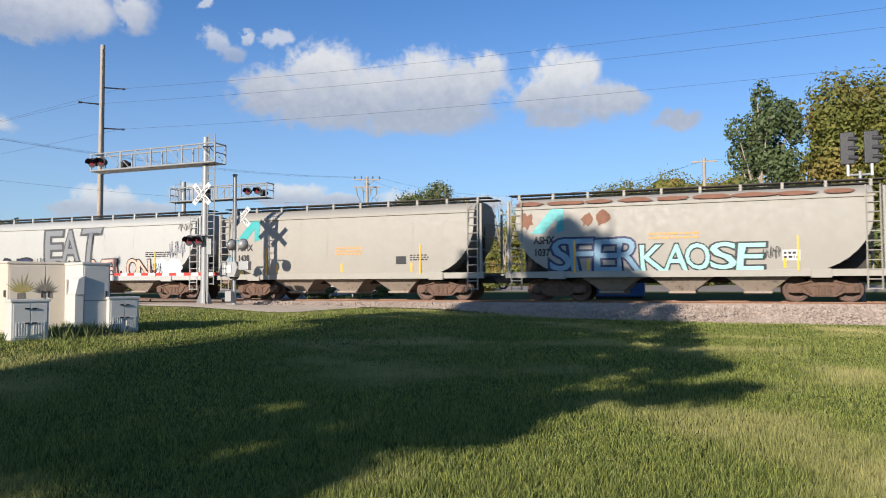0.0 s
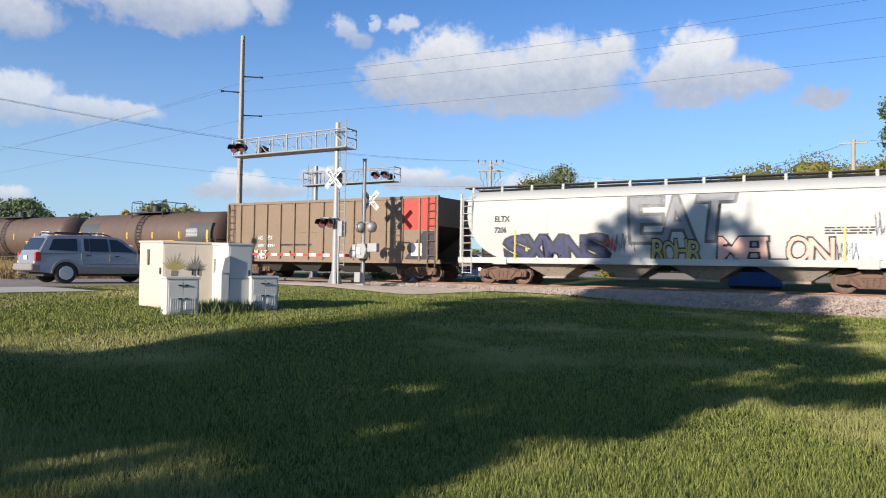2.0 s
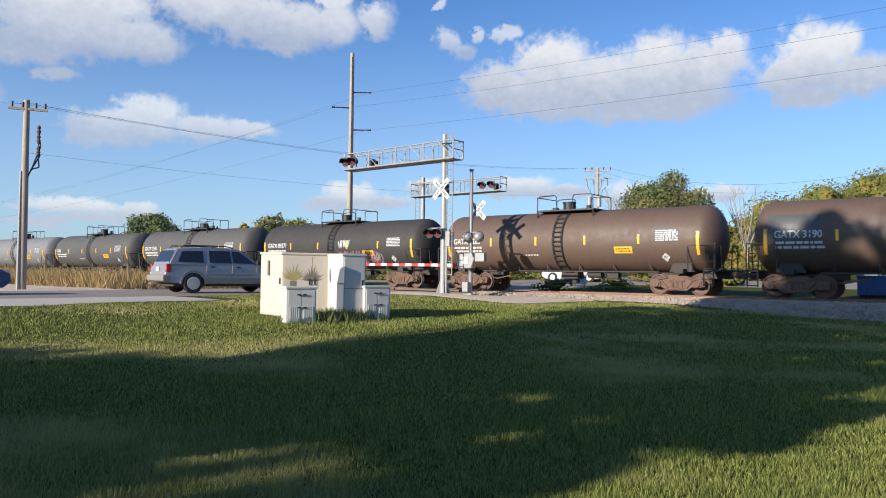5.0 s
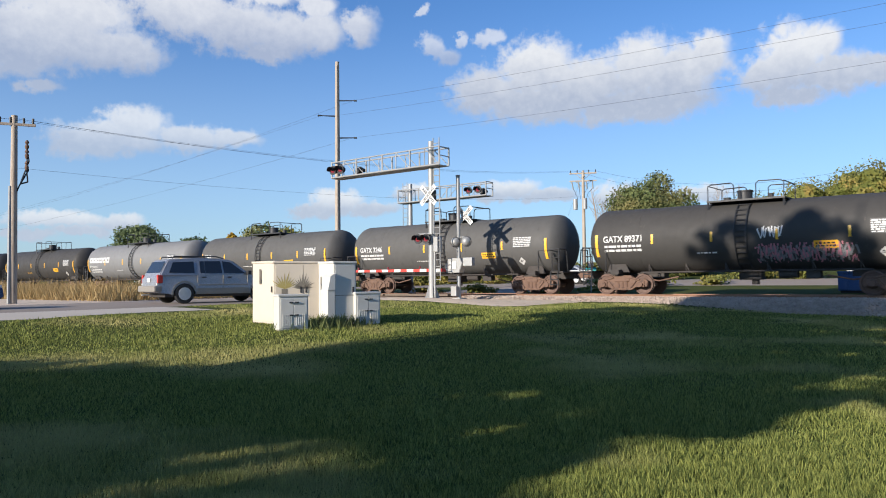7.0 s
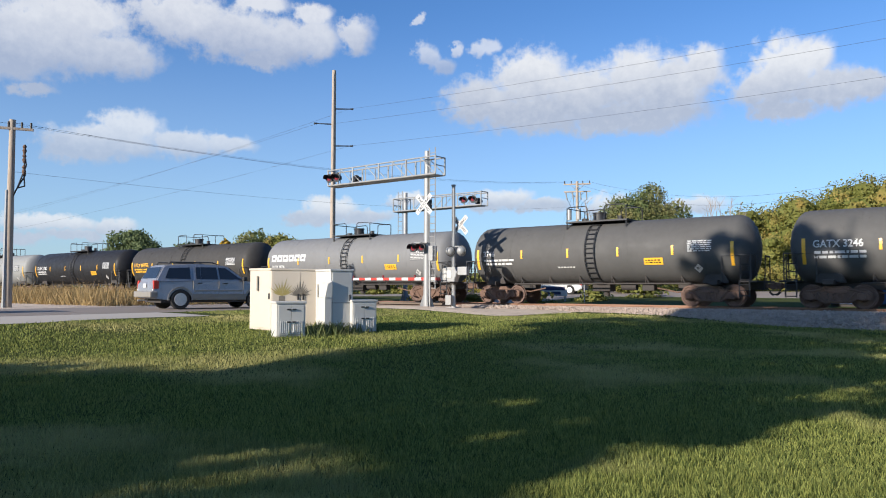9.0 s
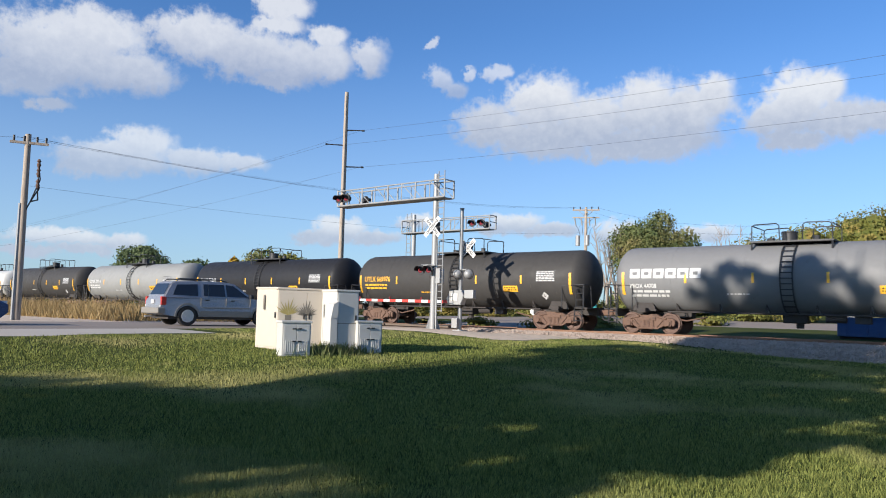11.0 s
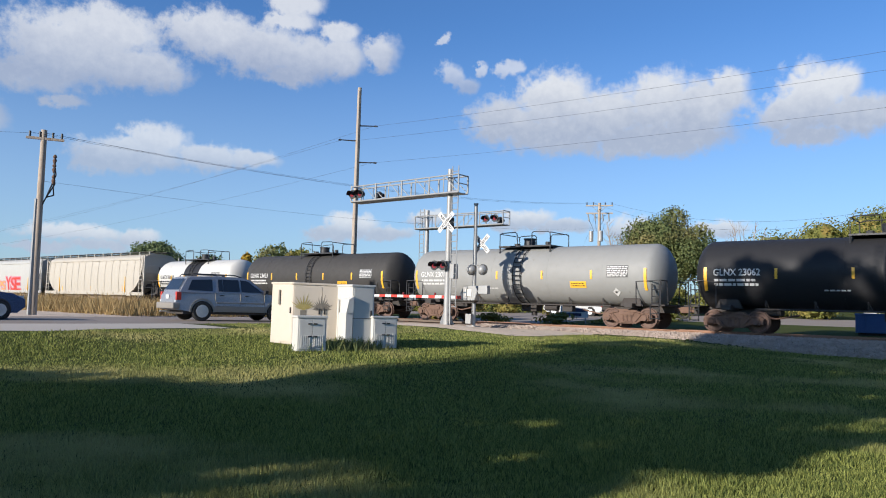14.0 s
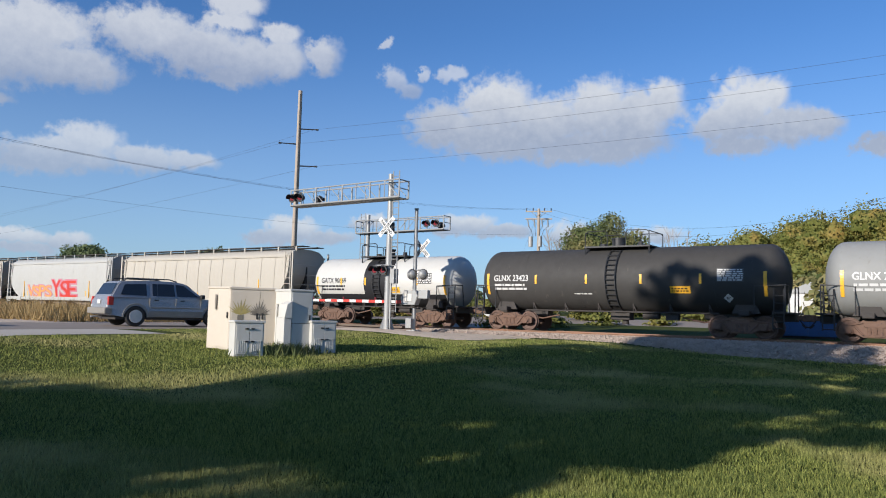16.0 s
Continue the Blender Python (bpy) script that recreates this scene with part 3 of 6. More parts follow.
def tank_car(u0, u1, colour, label, radius=1.47, axis=2.42, mark="", mark_colour="white_paint", logo=False, white_band=False, dome=0, low=None):
    """Tank car between the couplings u0 < u1 of the train."""
    L = u1 - u0
    car = thing("tank_car", label, "tank car", group="cars of the train")
    CARS.append((car, (u0 + u1) / 2))
    half = L / 2 - 0.62
    R = radius
    paint = M[colour]

    def skin(z):
        return math.sqrt(max(R * R - (z - axis) ** 2, 0.02))

    head = [(-half + 0.74 * (1 - math.cos(math.pi / 2 * k / 8)), max(R * math.sin(math.pi / 2 * k / 8), 0.05)) for k in range(9)]
    prof = head + [(-x, r) for x, r in head[::-1]]
    part("tank", spun(prof, 56, None, Matrix.Translation((0, 0, axis))), paint, car, smooth=True)
    for x in (-half * 0.62, -half * 0.22, half * 0.22, half * 0.62):      # weld seams
        part("weld_seam", spun([(x - 0.015, R - 0.02), (x - 0.012, R + 0.006), (x + 0.012, R + 0.006), (x + 0.015, R - 0.02)], 48, None, Matrix.Translation((0, 0, axis))), paint, car, smooth=True)
    if white_band:
        bm = spun([(-0.95, R - 0.02), (-0.95, R + 0.012), (0.95, R + 0.012), (0.95, R - 0.02)], 56, None, Matrix.Translation((0, 0, axis)))
        part("black_band", bm, M["tank_black"], car, "black band round the middle", True)
        bm = bmesh.new()
        rings = []
        for k in range(25):
            a = math.radians(-150 + 120 * k / 24)
            rings.append((math.cos(a), math.sin(a)))
        a = [[bm.verts.new((x, (R + 0.014) * c, axis + (R + 0.014) * s)) for c, s in rings] for x in (-half + 0.75, half - 0.75)]
        for k in range(24):
            bm.faces.new((a[0][k], a[0][k + 1], a[1][k + 1], a[1][k]))
        part("belly_paint", bm, M["tank_black"], car, "black painted belly", True)
    # stub sills and saddles
    for s in (-1, 1):
        xe = s * (L / 2 - 0.42)
        part("stub_sill", box(min(xe, s * (half - 3.4)), max(xe, s * (half - 3.4)), -0.28, 0.28, 0.72, 1.06, 0.02), M["underframe"], car)
        xb = s * (half - 1.55)
        bm = slab([(xb - 0.55, 1.0), (xb + 0.55, 1.0), (xb + 0.32, 1.5), (xb - 0.32, 1.5)], -1.02, -0.88)
        slab([(xb - 0.55, 1.0), (xb + 0.55, 1.0), (xb + 0.32, 1.5), (xb - 0.32, 1.5)], 0.88, 1.02, bm)
        box(xb - 0.2, xb + 0.2, -1.4, 1.4, 0.92, 1.12, 0.02, bm)
        part("saddle", bm, M["underframe"], car)
        # end platform, hand rails, ladder step
        xp0, xp1 = sorted((xe, s * (half - 0.45)))
        part("end_platform", box(xp0, xp1, -1.45, 1.45, 1.02, 1.09, 0.01), M["underframe"], car)
        rail_x = s * (L / 2 - 0.62)
        bm = pipe([(rail_x, -1.45, 1.05), (rail_x, -1.45, 2.15), (rail_x, -0.75, 2.15), (rail_x, -0.6, 1.1)], 0.028)
        pipe([(rail_x - s * 1.15, -1.42, 1.05), (rail_x - s * 1.15, -1.42, 2.1), (rail_x, -1.45, 2.15)], 0.025, 6, bm)
        part("hand_rail", bm, M["black"], car)
        part("hand_rail", pipe([(rail_x, 0.6, 1.1), (rail_x, 0.75, 2.15), (rail_x, 1.45, 2.15), (rail_x, 1.45, 1.05)], 0.028), M["black"], car)
        bm = ladder(rail_x - s * 0.25, -1.48, 0.42, 1.1, 0.4, None, 3)
        part("step", bm, M["black"], car)
        part("end_ladder", ladder(s * (half - 0.25), -1.36, 1.08, 2.0, 0.36, None, 3), M["black"], car)
        part("brake_lever", tube([(s * (half - 2.6), -0.62, 0.72), (s * (half - 3.3), -0.62, 0.60), (s * (half - 4.2), -0.62, 0.78)], 0.035), M["bogie"], car)
        coupler(car, s * L / 2, s)
        bogie(car, s * (half - 1.75))
        # placard
        if s > 0:
            bm = bmesh.new()
            bm.faces.new([bm.verts.new((a * 0.19, 0, b * 0.19)) for a, b in ((0, -1), (1, 0), (0, 1), (-1, 0))])
            card = part("placard", lay(bm, half - 2.15, 1.62, skin, 0.03), M["white_paint"], car, "white diamond placard")
            part("small_writing", lay(bars(0.16, 0.12, 2, 61), half - 2.23, 1.56, skin, 0.036), M["ink_and_shade"], card)
        # warning stripe that bends with the head
        for xs in ((half - 0.72) * s,):
            bm = panel(0.13, 1.0, 10)
            part("reflector_stripe", lay(bm, xs - 0.06, axis - 0.72, skin, 0.014), M["yellow_paint"], car, "orange-yellow reflective stripe")
    for k in range(4):
        x = -half + 0.75 + (2 * half - 1.5) * (k + 1) / 5.0
        part("reflector_stripe", lay(panel(0.10, 0.42, 4), x, axis - 0.22, skin, 0.014), M["yellow_paint"], car)
    # side rail pipe and the little triangular stiffeners along the belly
    bm = pipe([(-half + 2.6, -0.95, 0.98), (half - 2.6, -0.95, 0.98)], 0.04)
    for k in range(6):
        x = -half + 3.0 + (2 * half - 6.0) * k / 5
        rod((x, -0.95, 0.98), (x, -skin(1.35) + 0.02, 1.35), 0.025, 5, bm)
        rod((x + 0.14, -0.95, 0.98), (x, -skin(1.35) + 0.02, 1.35), 0.025, 5, bm)
    part("brake_pipe", bm, M["underframe"], car)
    bm = box(-0.5, 0.4, -0.3, 0.3, 0.62, 0.98, 0.05)
    rod((0.1, 0, 0.42), (0.1, 0, 0.75), 0.15, 10, bm)
    part("bottom_valve", bm, M["underframe"], car)
    bm = rod((1.2, -0.7, 0.85), (1.9, -0.7, 0.85), 0.17, 12)
    box(2.2, 2.75, -0.85, -0.5, 0.66, 0.96, 0.03, bm)
    part("brake_cylinder", bm, M["underframe"], car)
    # top platform with rails, manway and ladder
    top = axis + R
    bm = box(-1.55, 1.55, -0.95, 0.95, top - 0.02, top + 0.05)
    for x in (-1.5, 1.5):
        for y in (-0.9, 0.9):
            rod((x, y, top - 0.32), (x, y, top), 0.04, 5, bm)
    part("top_platform", bm, M["black"], car)
    for s in (-1, 1):
        for y in (-0.92, 0.92):
            part("platform_rail", tube([(s * 1.5, y, top), (s * 1.5, y, top + 0.64), (s * 1.38, y, top + 0.72), (s * 0.55, y, top + 0.74), (s * 0.45, y, top + 0.66), (s * 0.42, y, top + 0.05)], 0.024), M["black"], car)
        part("platform_rail", tube([(s * 1.5, -0.92, top + 0.68), (s * 1.5, 0.92, top + 0.68)], 0.024), M["black"], car)
    bm = rod((-0.25 if not dome else 0.5, 0, top - 0.05), (-0.25 if not dome else 0.5, 0, top + 0.42), 0.30, 16)
    rod((-0.25 if not dome else 0.5, 0, top + 0.42), (-0.25 if not dome else 0.5, 0, top + 0.48), 0.33, 16, bm)
    part("manway", bm, M["black"], car, smooth=True)
    bm = rod((0.75, 0.1, top - 0.05), (0.75, 0.1, top + 0.3), 0.12, 10)
    rod((-0.95, -0.1, top - 0.05), (-0.95, -0.1, top + 0.22), 0.16, 10, bm)
    part("valve", bm, M["black"], car)
    part("ladder", ladder(0.0 - 0.05, 0, 1.0, top + 0.0, 0.46, lambda z: skin(z) if z < axis + 1.0 else skin(z) * 1.02 + 0.02, 13), M["black"], car)
    # writing
    side = M["white_paint"] if mark_colour == "white_paint" else M[mark_colour]
    x0 = -half + 0.95
    if logo:                                          # a firm's name: block shapes only
        for k in range(6):
            bm = panel(0.46, 0.42, 3)
            part("logo", lay(bm, x0 + 0.1 + k * 0.54, axis + 0.0, skin), M["white_paint"], car, "white block logo shape")
            part("logo", lay(panel(0.22, 0.14, 2), x0 + 0.22 + k * 0.54, axis + 0.14, skin, 0.02), paint, car)
    if mark:
        write(car, mark, 0.40 if not logo else 0.26, x0 + 0.1, axis - (0.08 if not logo else 0.42), skin, side, "reporting_mark", 0.006, 0.86)
    part("small_writing", lay(bars(1.75, 0.36, 2, len(CARS)), x0 + 0.15, axis - (0.55 if not logo else 0.85), skin), side, car)
    part("small_writing", lay(bars(0.9, 0.10, 1, len(CARS) + 40), x0 + 4.3, axis - 0.72, skin), side, car)
    bm = lay(bars(1.0, 0.5, 6, len(CARS) + 7), half - 2.55, axis - 0.12, skin, 0.016)
    part("data_panel", lay(panel(1.05, 0.55, 5), half - 2.58, axis - 0.14, skin), M["patch_grey"], car)
    part("small_writing", bm, M["white_paint"], car)
    part("caution_panel", lay(panel(0.85, 0.30, 3), half - 4.5, axis - 0.62, skin), M["yellow_paint"], car, "yellow caution panel")
    part("small_writing", lay(bars(0.7, 0.2, 2, 3), half - 4.43, axis - 0.58, skin, 0.016), M["ink_and_shade"], car)
    return car


def hopper_section(half_w, z_low, low, top):
    """Right half and left half of a curved-side hopper's cross-section above z_low."""
    def y_at(z):
        return half_w - 0.10 * ((z - 2.4) / 1.5) ** 2
    zs = [z_low + (top - 0.62 - z_low) * k / 6 for k in range(7)]
    right = [(y_at(z), z) for z in zs] + [(half_w - 0.17, top - 0.42), (half_w - 0.55, top - 0.17), (0.38, top - 0.08)]
    return [(-y, z) for y, z in right] + [(y, z) for y, z in right[::-1]]


def hopper_car(u0, u1, colour, label, bays=3, top=4.45, ribs=0, rust_roof=False):
    L = u1 - u0
    car = thing("hopper_car", label, "hopper car", group="cars of the train")
    CARS.append((car, (u0 + u1) / 2))
    end = L / 2 - 0.95
    paint = M[colour]
    hw, low = 1.56, 1.12

    def skin(z):
        return hw - 0.10 * ((z - 2.4) / 1.5) ** 2
    xs, cut = [], 2.35
    xs = [-end + cut * (1 - math.cos(math.pi / 2 * k / 9)) for k in range(10)]
    xs = xs + [-x for x in xs[::-1]]

    def low_at(x):
        d = (end - abs(x)) / cut
        return low if d >= 1 else low + (top - 1.15 - low) * (1 - math.sqrt(max(1 - (1 - d) ** 2, 0)))
    rings = [[(x, y, z) for y, z in hopper_section(hw, low_at(x), low, top)] for x in xs]
    part("body", loft(rings), paint, car, smooth=True)
    # side sill the length of the car, top chord, roof walk on its brackets
    for s in (-1, 1):
        part("side_sill", box(-L / 2 + 0.5, L / 2 - 0.5, s * 1.50 - 0.06, s * 1.50 + 0.06, low - 0.16, low + 0.10, 0.01), paint, car)
        part("top_chord", box(-end - 0.05, end + 0.05, s * (hw - 0.08) - 0.05, s * (hw - 0.08) + 0.05, top - 0.62, top - 0.50, 0.01), paint, car)
    bm = bmesh.new()
    for y in (-0.62, 0.62):
        box(-end - 0.5, end + 0.5, y - 0.30, y + 0.30, top + 0.06, top + 0.10, 0, bm)
    part("roof_walk", bm, M["underframe"], car)
    k, n = 0, int(2 * end / 1.45)
    bracket = mesh_of(slab([(-0.05, 0), (0.05, 0), (0.05, 0.28), (-0.05, 0.28)], -0.97, -0.90), "roof_bracket", paint)
    for k in range(n + 1):
        o = new("roof_bracket", bracket)
        o.parent = car
        o.matrix_basis = pose(-end + 2 * end * k / n, 0, top - 0.20)
    hatch = box(-end + 1.2, end - 1.2, -0.28, 0.28, top - 0.09, top + 0.04, 0.03)
    part("roof_hatch", hatch, paint, car)
    # seams and ribs of the side sheets
    m = ribs or 9
    for k in range(1, m):
        x = -end + 2 * end * k / m
        z0 = low_at(x) + 0.06
        w = 0.035 if not ribs else 0.06
        bm = panel(w, top - 0.64 - z0, 8)
        for v in bm.verts:
            v.co = Vector((v.co.x + x, -skin(v.co.z + z0) - (0.006 if not ribs else 0.02), v.co.z + z0))
        part("side_seam", bm, paint, car)
    # hopper bays
    span = 2 * (end - 2.5)
    for k in range(bays):
        c = -span / 2 + span * (k + 0.5) / bays
        w = span / bays / 2 - 0.04
        rings = [[(c + sx * (w + (0.40 - w) * t), sy * (1.38 + (0.75 - 1.38) * t), low - 0.02 - 0.72 * t) for sx, sy in ((-1, -1), (1, -1), (1, 1), (-1, 1))] for t in (0, 1)]
        part("hopper_bay", loft(rings), M["bay"], car, "dirty brown discharge hopper")
        bm = box(c - 0.5, c + 0.5, -0.85, 0.85, 0.28, 0.42, 0.02)
        rod((c - 0.5, -0.95, 0.36), (c + 0.5, -0.95, 0.36), 0.05, 6, bm)
        part("outlet_gate", bm, M["bay"], car)
    part("centre_sill", box(-L / 2 + 0.45, L / 2 - 0.45, -0.3, 0.3, 0.74, 1.05, 0.02), M["underframe"], car)
    for s in (-1, 1):
        x1 = s * (L / 2 - 0.5)
        part("end_platform", box(min(x1, s * (end - 1.9)), max(x1, s * (end - 1.9)), -1.5, 1.5, low - 0.12, low - 0.03, 0.01), M["underframe"], car)
        # corner posts, ladder, end frame
        xl = s * (L / 2 - 0.62)
        for y in (-1.5, 1.5):
            part("corner_post", box(xl - 0.05, xl + 0.05, y - 0.05, y + 0.05, low - 0.1, top - 0.25, 0.01), paint, car)
        part("ladder", ladder(xl - s * 0.36, -1.57, 0.45, top - 0.2, 0.46, None, 11), paint, car)
        for z in (1.6, 2.2, 2.8, 3.4):
            part("end_rung", rod((xl, -1.5, z), (xl, 1.5, z), 0.02, 5), paint, car)
        xb = s * (end - 1.75)
        bm = bmesh.new()
        for y in (-0.9, 0.9):
            rod((xb, y, low - 0.05), (s * (end - 0.25), y, top - 1.2), 0.06, 6, bm)
        rod((s * (end - 0.7), -0.7, 1.75), (s * (end - 0.7), 0.7, 1.75), 0.24, 12, bm)
        part("slope_brace", bm, M["underframe"], car)
        # added dark plate that stands for the shaded space under the curved end
        curve = [(s * x, low_at(x) + 0.01) for x in [end - cut * (1 - k / 8) for k in range(9)]]
        part("shear_plate", slab([(s * (end - cut), low - 0.1)] + curve + [(s * end, low - 0.1)], -0.06, 0.06), M["underframe"], car, "added dark plate for the shade below the slope sheet")
        part("grab_post", box(xb - s * 0.75 - 0.03, xb - s * 0.75 + 0.03, -skin(1.8) - 0.05, -skin(1.8) + 0.02, low + 0.05, low + 1.35), M["yellow_paint"], car)
        part("jacking_pad", box(xb - 0.35, xb + 0.35, -1.62, -1.40, low - 0.22, low + 0.12, 0.03), paint, car)
        coupler(car, s * L / 2, s)
        bogie(car, s * (end - 1.65))
    for k in range(3):
        x = -end + 3.0 + (2 * end - 6.0) * k / 2
        part("reflector_stripe", lay(panel(0.10, 0.4, 3), x, low + 0.16, skin), M["yellow_paint"], car)
    car["end"] = end
    return car, skin, end


def coal_car(u0, u1, label):
    L = u1 - u0
    car = thing("coal_car", label, "coal car", group="cars of the train")
    CARS.append((car, (u0 + u1) / 2))
    end, hw, low, top = L / 2 - 0.62, 1.58, 1.02, 4.10
    paint = M["gon_brown"]
    # side sheets with the sloped ends below
    for s in (-1, 1):
        part("side_sheet", slab([(-end, low), (end - 2.3, low), (end, low), (end, top), (-end, top)], s * hw - 0.03, s * hw + 0.03), paint, car)
        part("top_chord", box(-end - 0.03, end + 0.03, s * hw - 0.08, s * hw + 0.08, top - 0.06, top + 0.08, 0.015), paint, car)
        part("side_sill", box(-L / 2 + 0.45, L / 2 - 0.45, s * hw - 0.07, s * hw + 0.07, low - 0.14, low + 0.06, 0.01), paint, car)
        part("mid_rail", box(-end, end, s * hw - 0.05, s * hw + 0.05, 2.46, 2.53, 0.005), paint, car)
    n = 14
    rib = mesh_of(box(-0.045, 0.045, -0.09, 0.0, low, top - 0.03, 0.012), "rib", paint)
    for k in range(n + 1):
        for s in (-1, 1):
            o = new("rib", rib)
            o.parent = car
            o.matrix_basis = pose(-end + 2 * end * k / n, s * (hw + 0.028), 0, 0, 0, 0 if s < 0 else 180)
    for s in (-1, 1):
        part("slope_sheet", slab([(s * end, top - 1.4), (s * (end - 2.4), low), (s * (end - 2.4), low + 0.06), (s * end, top - 1.34)], -hw + 0.04, hw - 0.04), M["underframe"], car)
        part("end_wall", box(s * end - 0.03, s * end + 0.03, -hw, hw, top - 1.4, top, 0), paint, car)
        xl = s * (L / 2 - 0.55)
        part("end_platform", box(min(xl, s * (end - 2.2)), max(xl, s * (end - 2.2)), -1.5, 1.5, low - 0.12, low - 0.04), M["underframe"], car)
        coupler(car, s * L / 2, s)
        bogie(car, s * (end - 1.55))
    # the red end: painted sheets over the last ribs, ladder and brake gear; the cut-away below is only painted
    x0 = end - 2 * end * 2.05 / n
    part("red_panel", box(x0, end, -hw - 0.05, -hw - 0.034, 2.55, top - 0.05), M["red_paint"], car, "red painted end panel")
    # black plates on the uncut side sheet paint the shade below the sloped ends
    part("end_opening", slab([(end - 0.1, low + 0.05), (end - 1.9, low + 0.05), (end - 0.15, 3.3)], -hw - 0.046, -hw - 0.036), M["ink_and_shade"], car, "black plate painting the shade below the sloped end")
    part("end_opening", slab([(-end + 0.1, low + 0.05), (-end + 0.75, low + 0.05), (-end + 0.12, 2.2)], -hw - 0.046, -hw - 0.036), M["ink_and_shade"], car)
    for s in (-1, 1):
        part("ladder", ladder(s * (end - 0.3), -hw - 0.13, 0.5, top, 0.42, None, 10), M["bogie"], car)
    part("load", box(-end + 0.1, end - 0.1, -hw + 0.05, hw - 0.05, top - 0.7, top - 0.5), M["ink_and_shade"], car)
    for k in range(4):
        c = -4.2 + 2.8 * k
        rings = [[(c + sx * (1.36 - 0.9 * t), sy * (1.4 - 0.5 * t), low - 0.02 - 0.62 * t) for sx, sy in ((-1, -1), (1, -1), (1, 1), (-1, 1))] for t in (0, 1)]
        part("hopper_bay", loft(rings), M["underframe"], car)
    part("centre_sill", box(-L / 2 + 0.45, L / 2 - 0.45, -0.3, 0.3, 0.74, 1.0, 0.02), M["underframe"], car)

    def skin(z):
        return hw + 0.034
    return car, skin, end


def tag_word(car, word, x0, x1, z0, z1, skin, fill, line, fat=0.05, seed=1, out=0.012):
    """Big sprayed letters, each of its own tilt and size, with an outline; they fill x0..x1 and z0..z1."""
    rnd = random.Random(seed)
    step = (x1 - x0) / len(word)
    for k, ch in enumerate(word):
        tilt, lift, grow = rnd.uniform(-0.12, 0.12), rnd.uniform(-0.05, 0.05), rnd.uniform(0.96, 1.12)
        ref = letters(ch, 1.0)
        lo = [min(v.co[i] for v in ref.verts) for i in (0, 1, 2)]
        hi = [max(v.co[i] for v in ref.verts) for i in (0, 1, 2)]
        ref.free()
        sx, sz = step * grow / (hi[0] - lo[0]), (z1 - z0) / (hi[2] - lo[2])
        for layer, (width, paint) in enumerate(((fat, line), (fat * 0.15, fill))):
            bm = letters(ch, 1.0, width)
            for v in bm.verts:
                z = (v.co.z - lo[2]) * sz
                v.co = Vector(((v.co.x - lo[0]) * sx + tilt * z + 0.03 * math.sin(z * 5 + seed), 0, z + lift))
            bmesh.ops.subdivide_edges(bm, edges=[e for e in bm.edges if e.calc_length() > 0.35], cuts=2)
            part("graffiti", lay(bm, x0 + step * k, z0, skin, out + 0.008 * layer + 0.001 * k), paint, car)


def wash(car, x0, x1, z0, z1, seed, material, skin, n=3):
    """Soft cloud of spray behind the letters: ragged overlapping patches."""
    rnd = random.Random(seed)
    for k in range(n):
        cx, cz = x0 + (x1 - x0) * (k + 0.5) / n, (z0 + z1) / 2
        rx, rz = (x1 - x0) / n * 0.62, (z1 - z0) / 2
        ring = [(cx + rx * math.cos(a) * rnd.uniform(0.85, 1.1), cz + rz * math.sin(a) * rnd.uniform(0.8, 1.1)) for a in [2 * math.pi * i / 26 for i in range(26)]]
        bm = bmesh.new()
        bm.faces.new([bm.verts.new((px, -skin(pz) - 0.009 - 0.001 * k, pz)) for px, pz in ring])
        part("graffiti", bm, material, car)


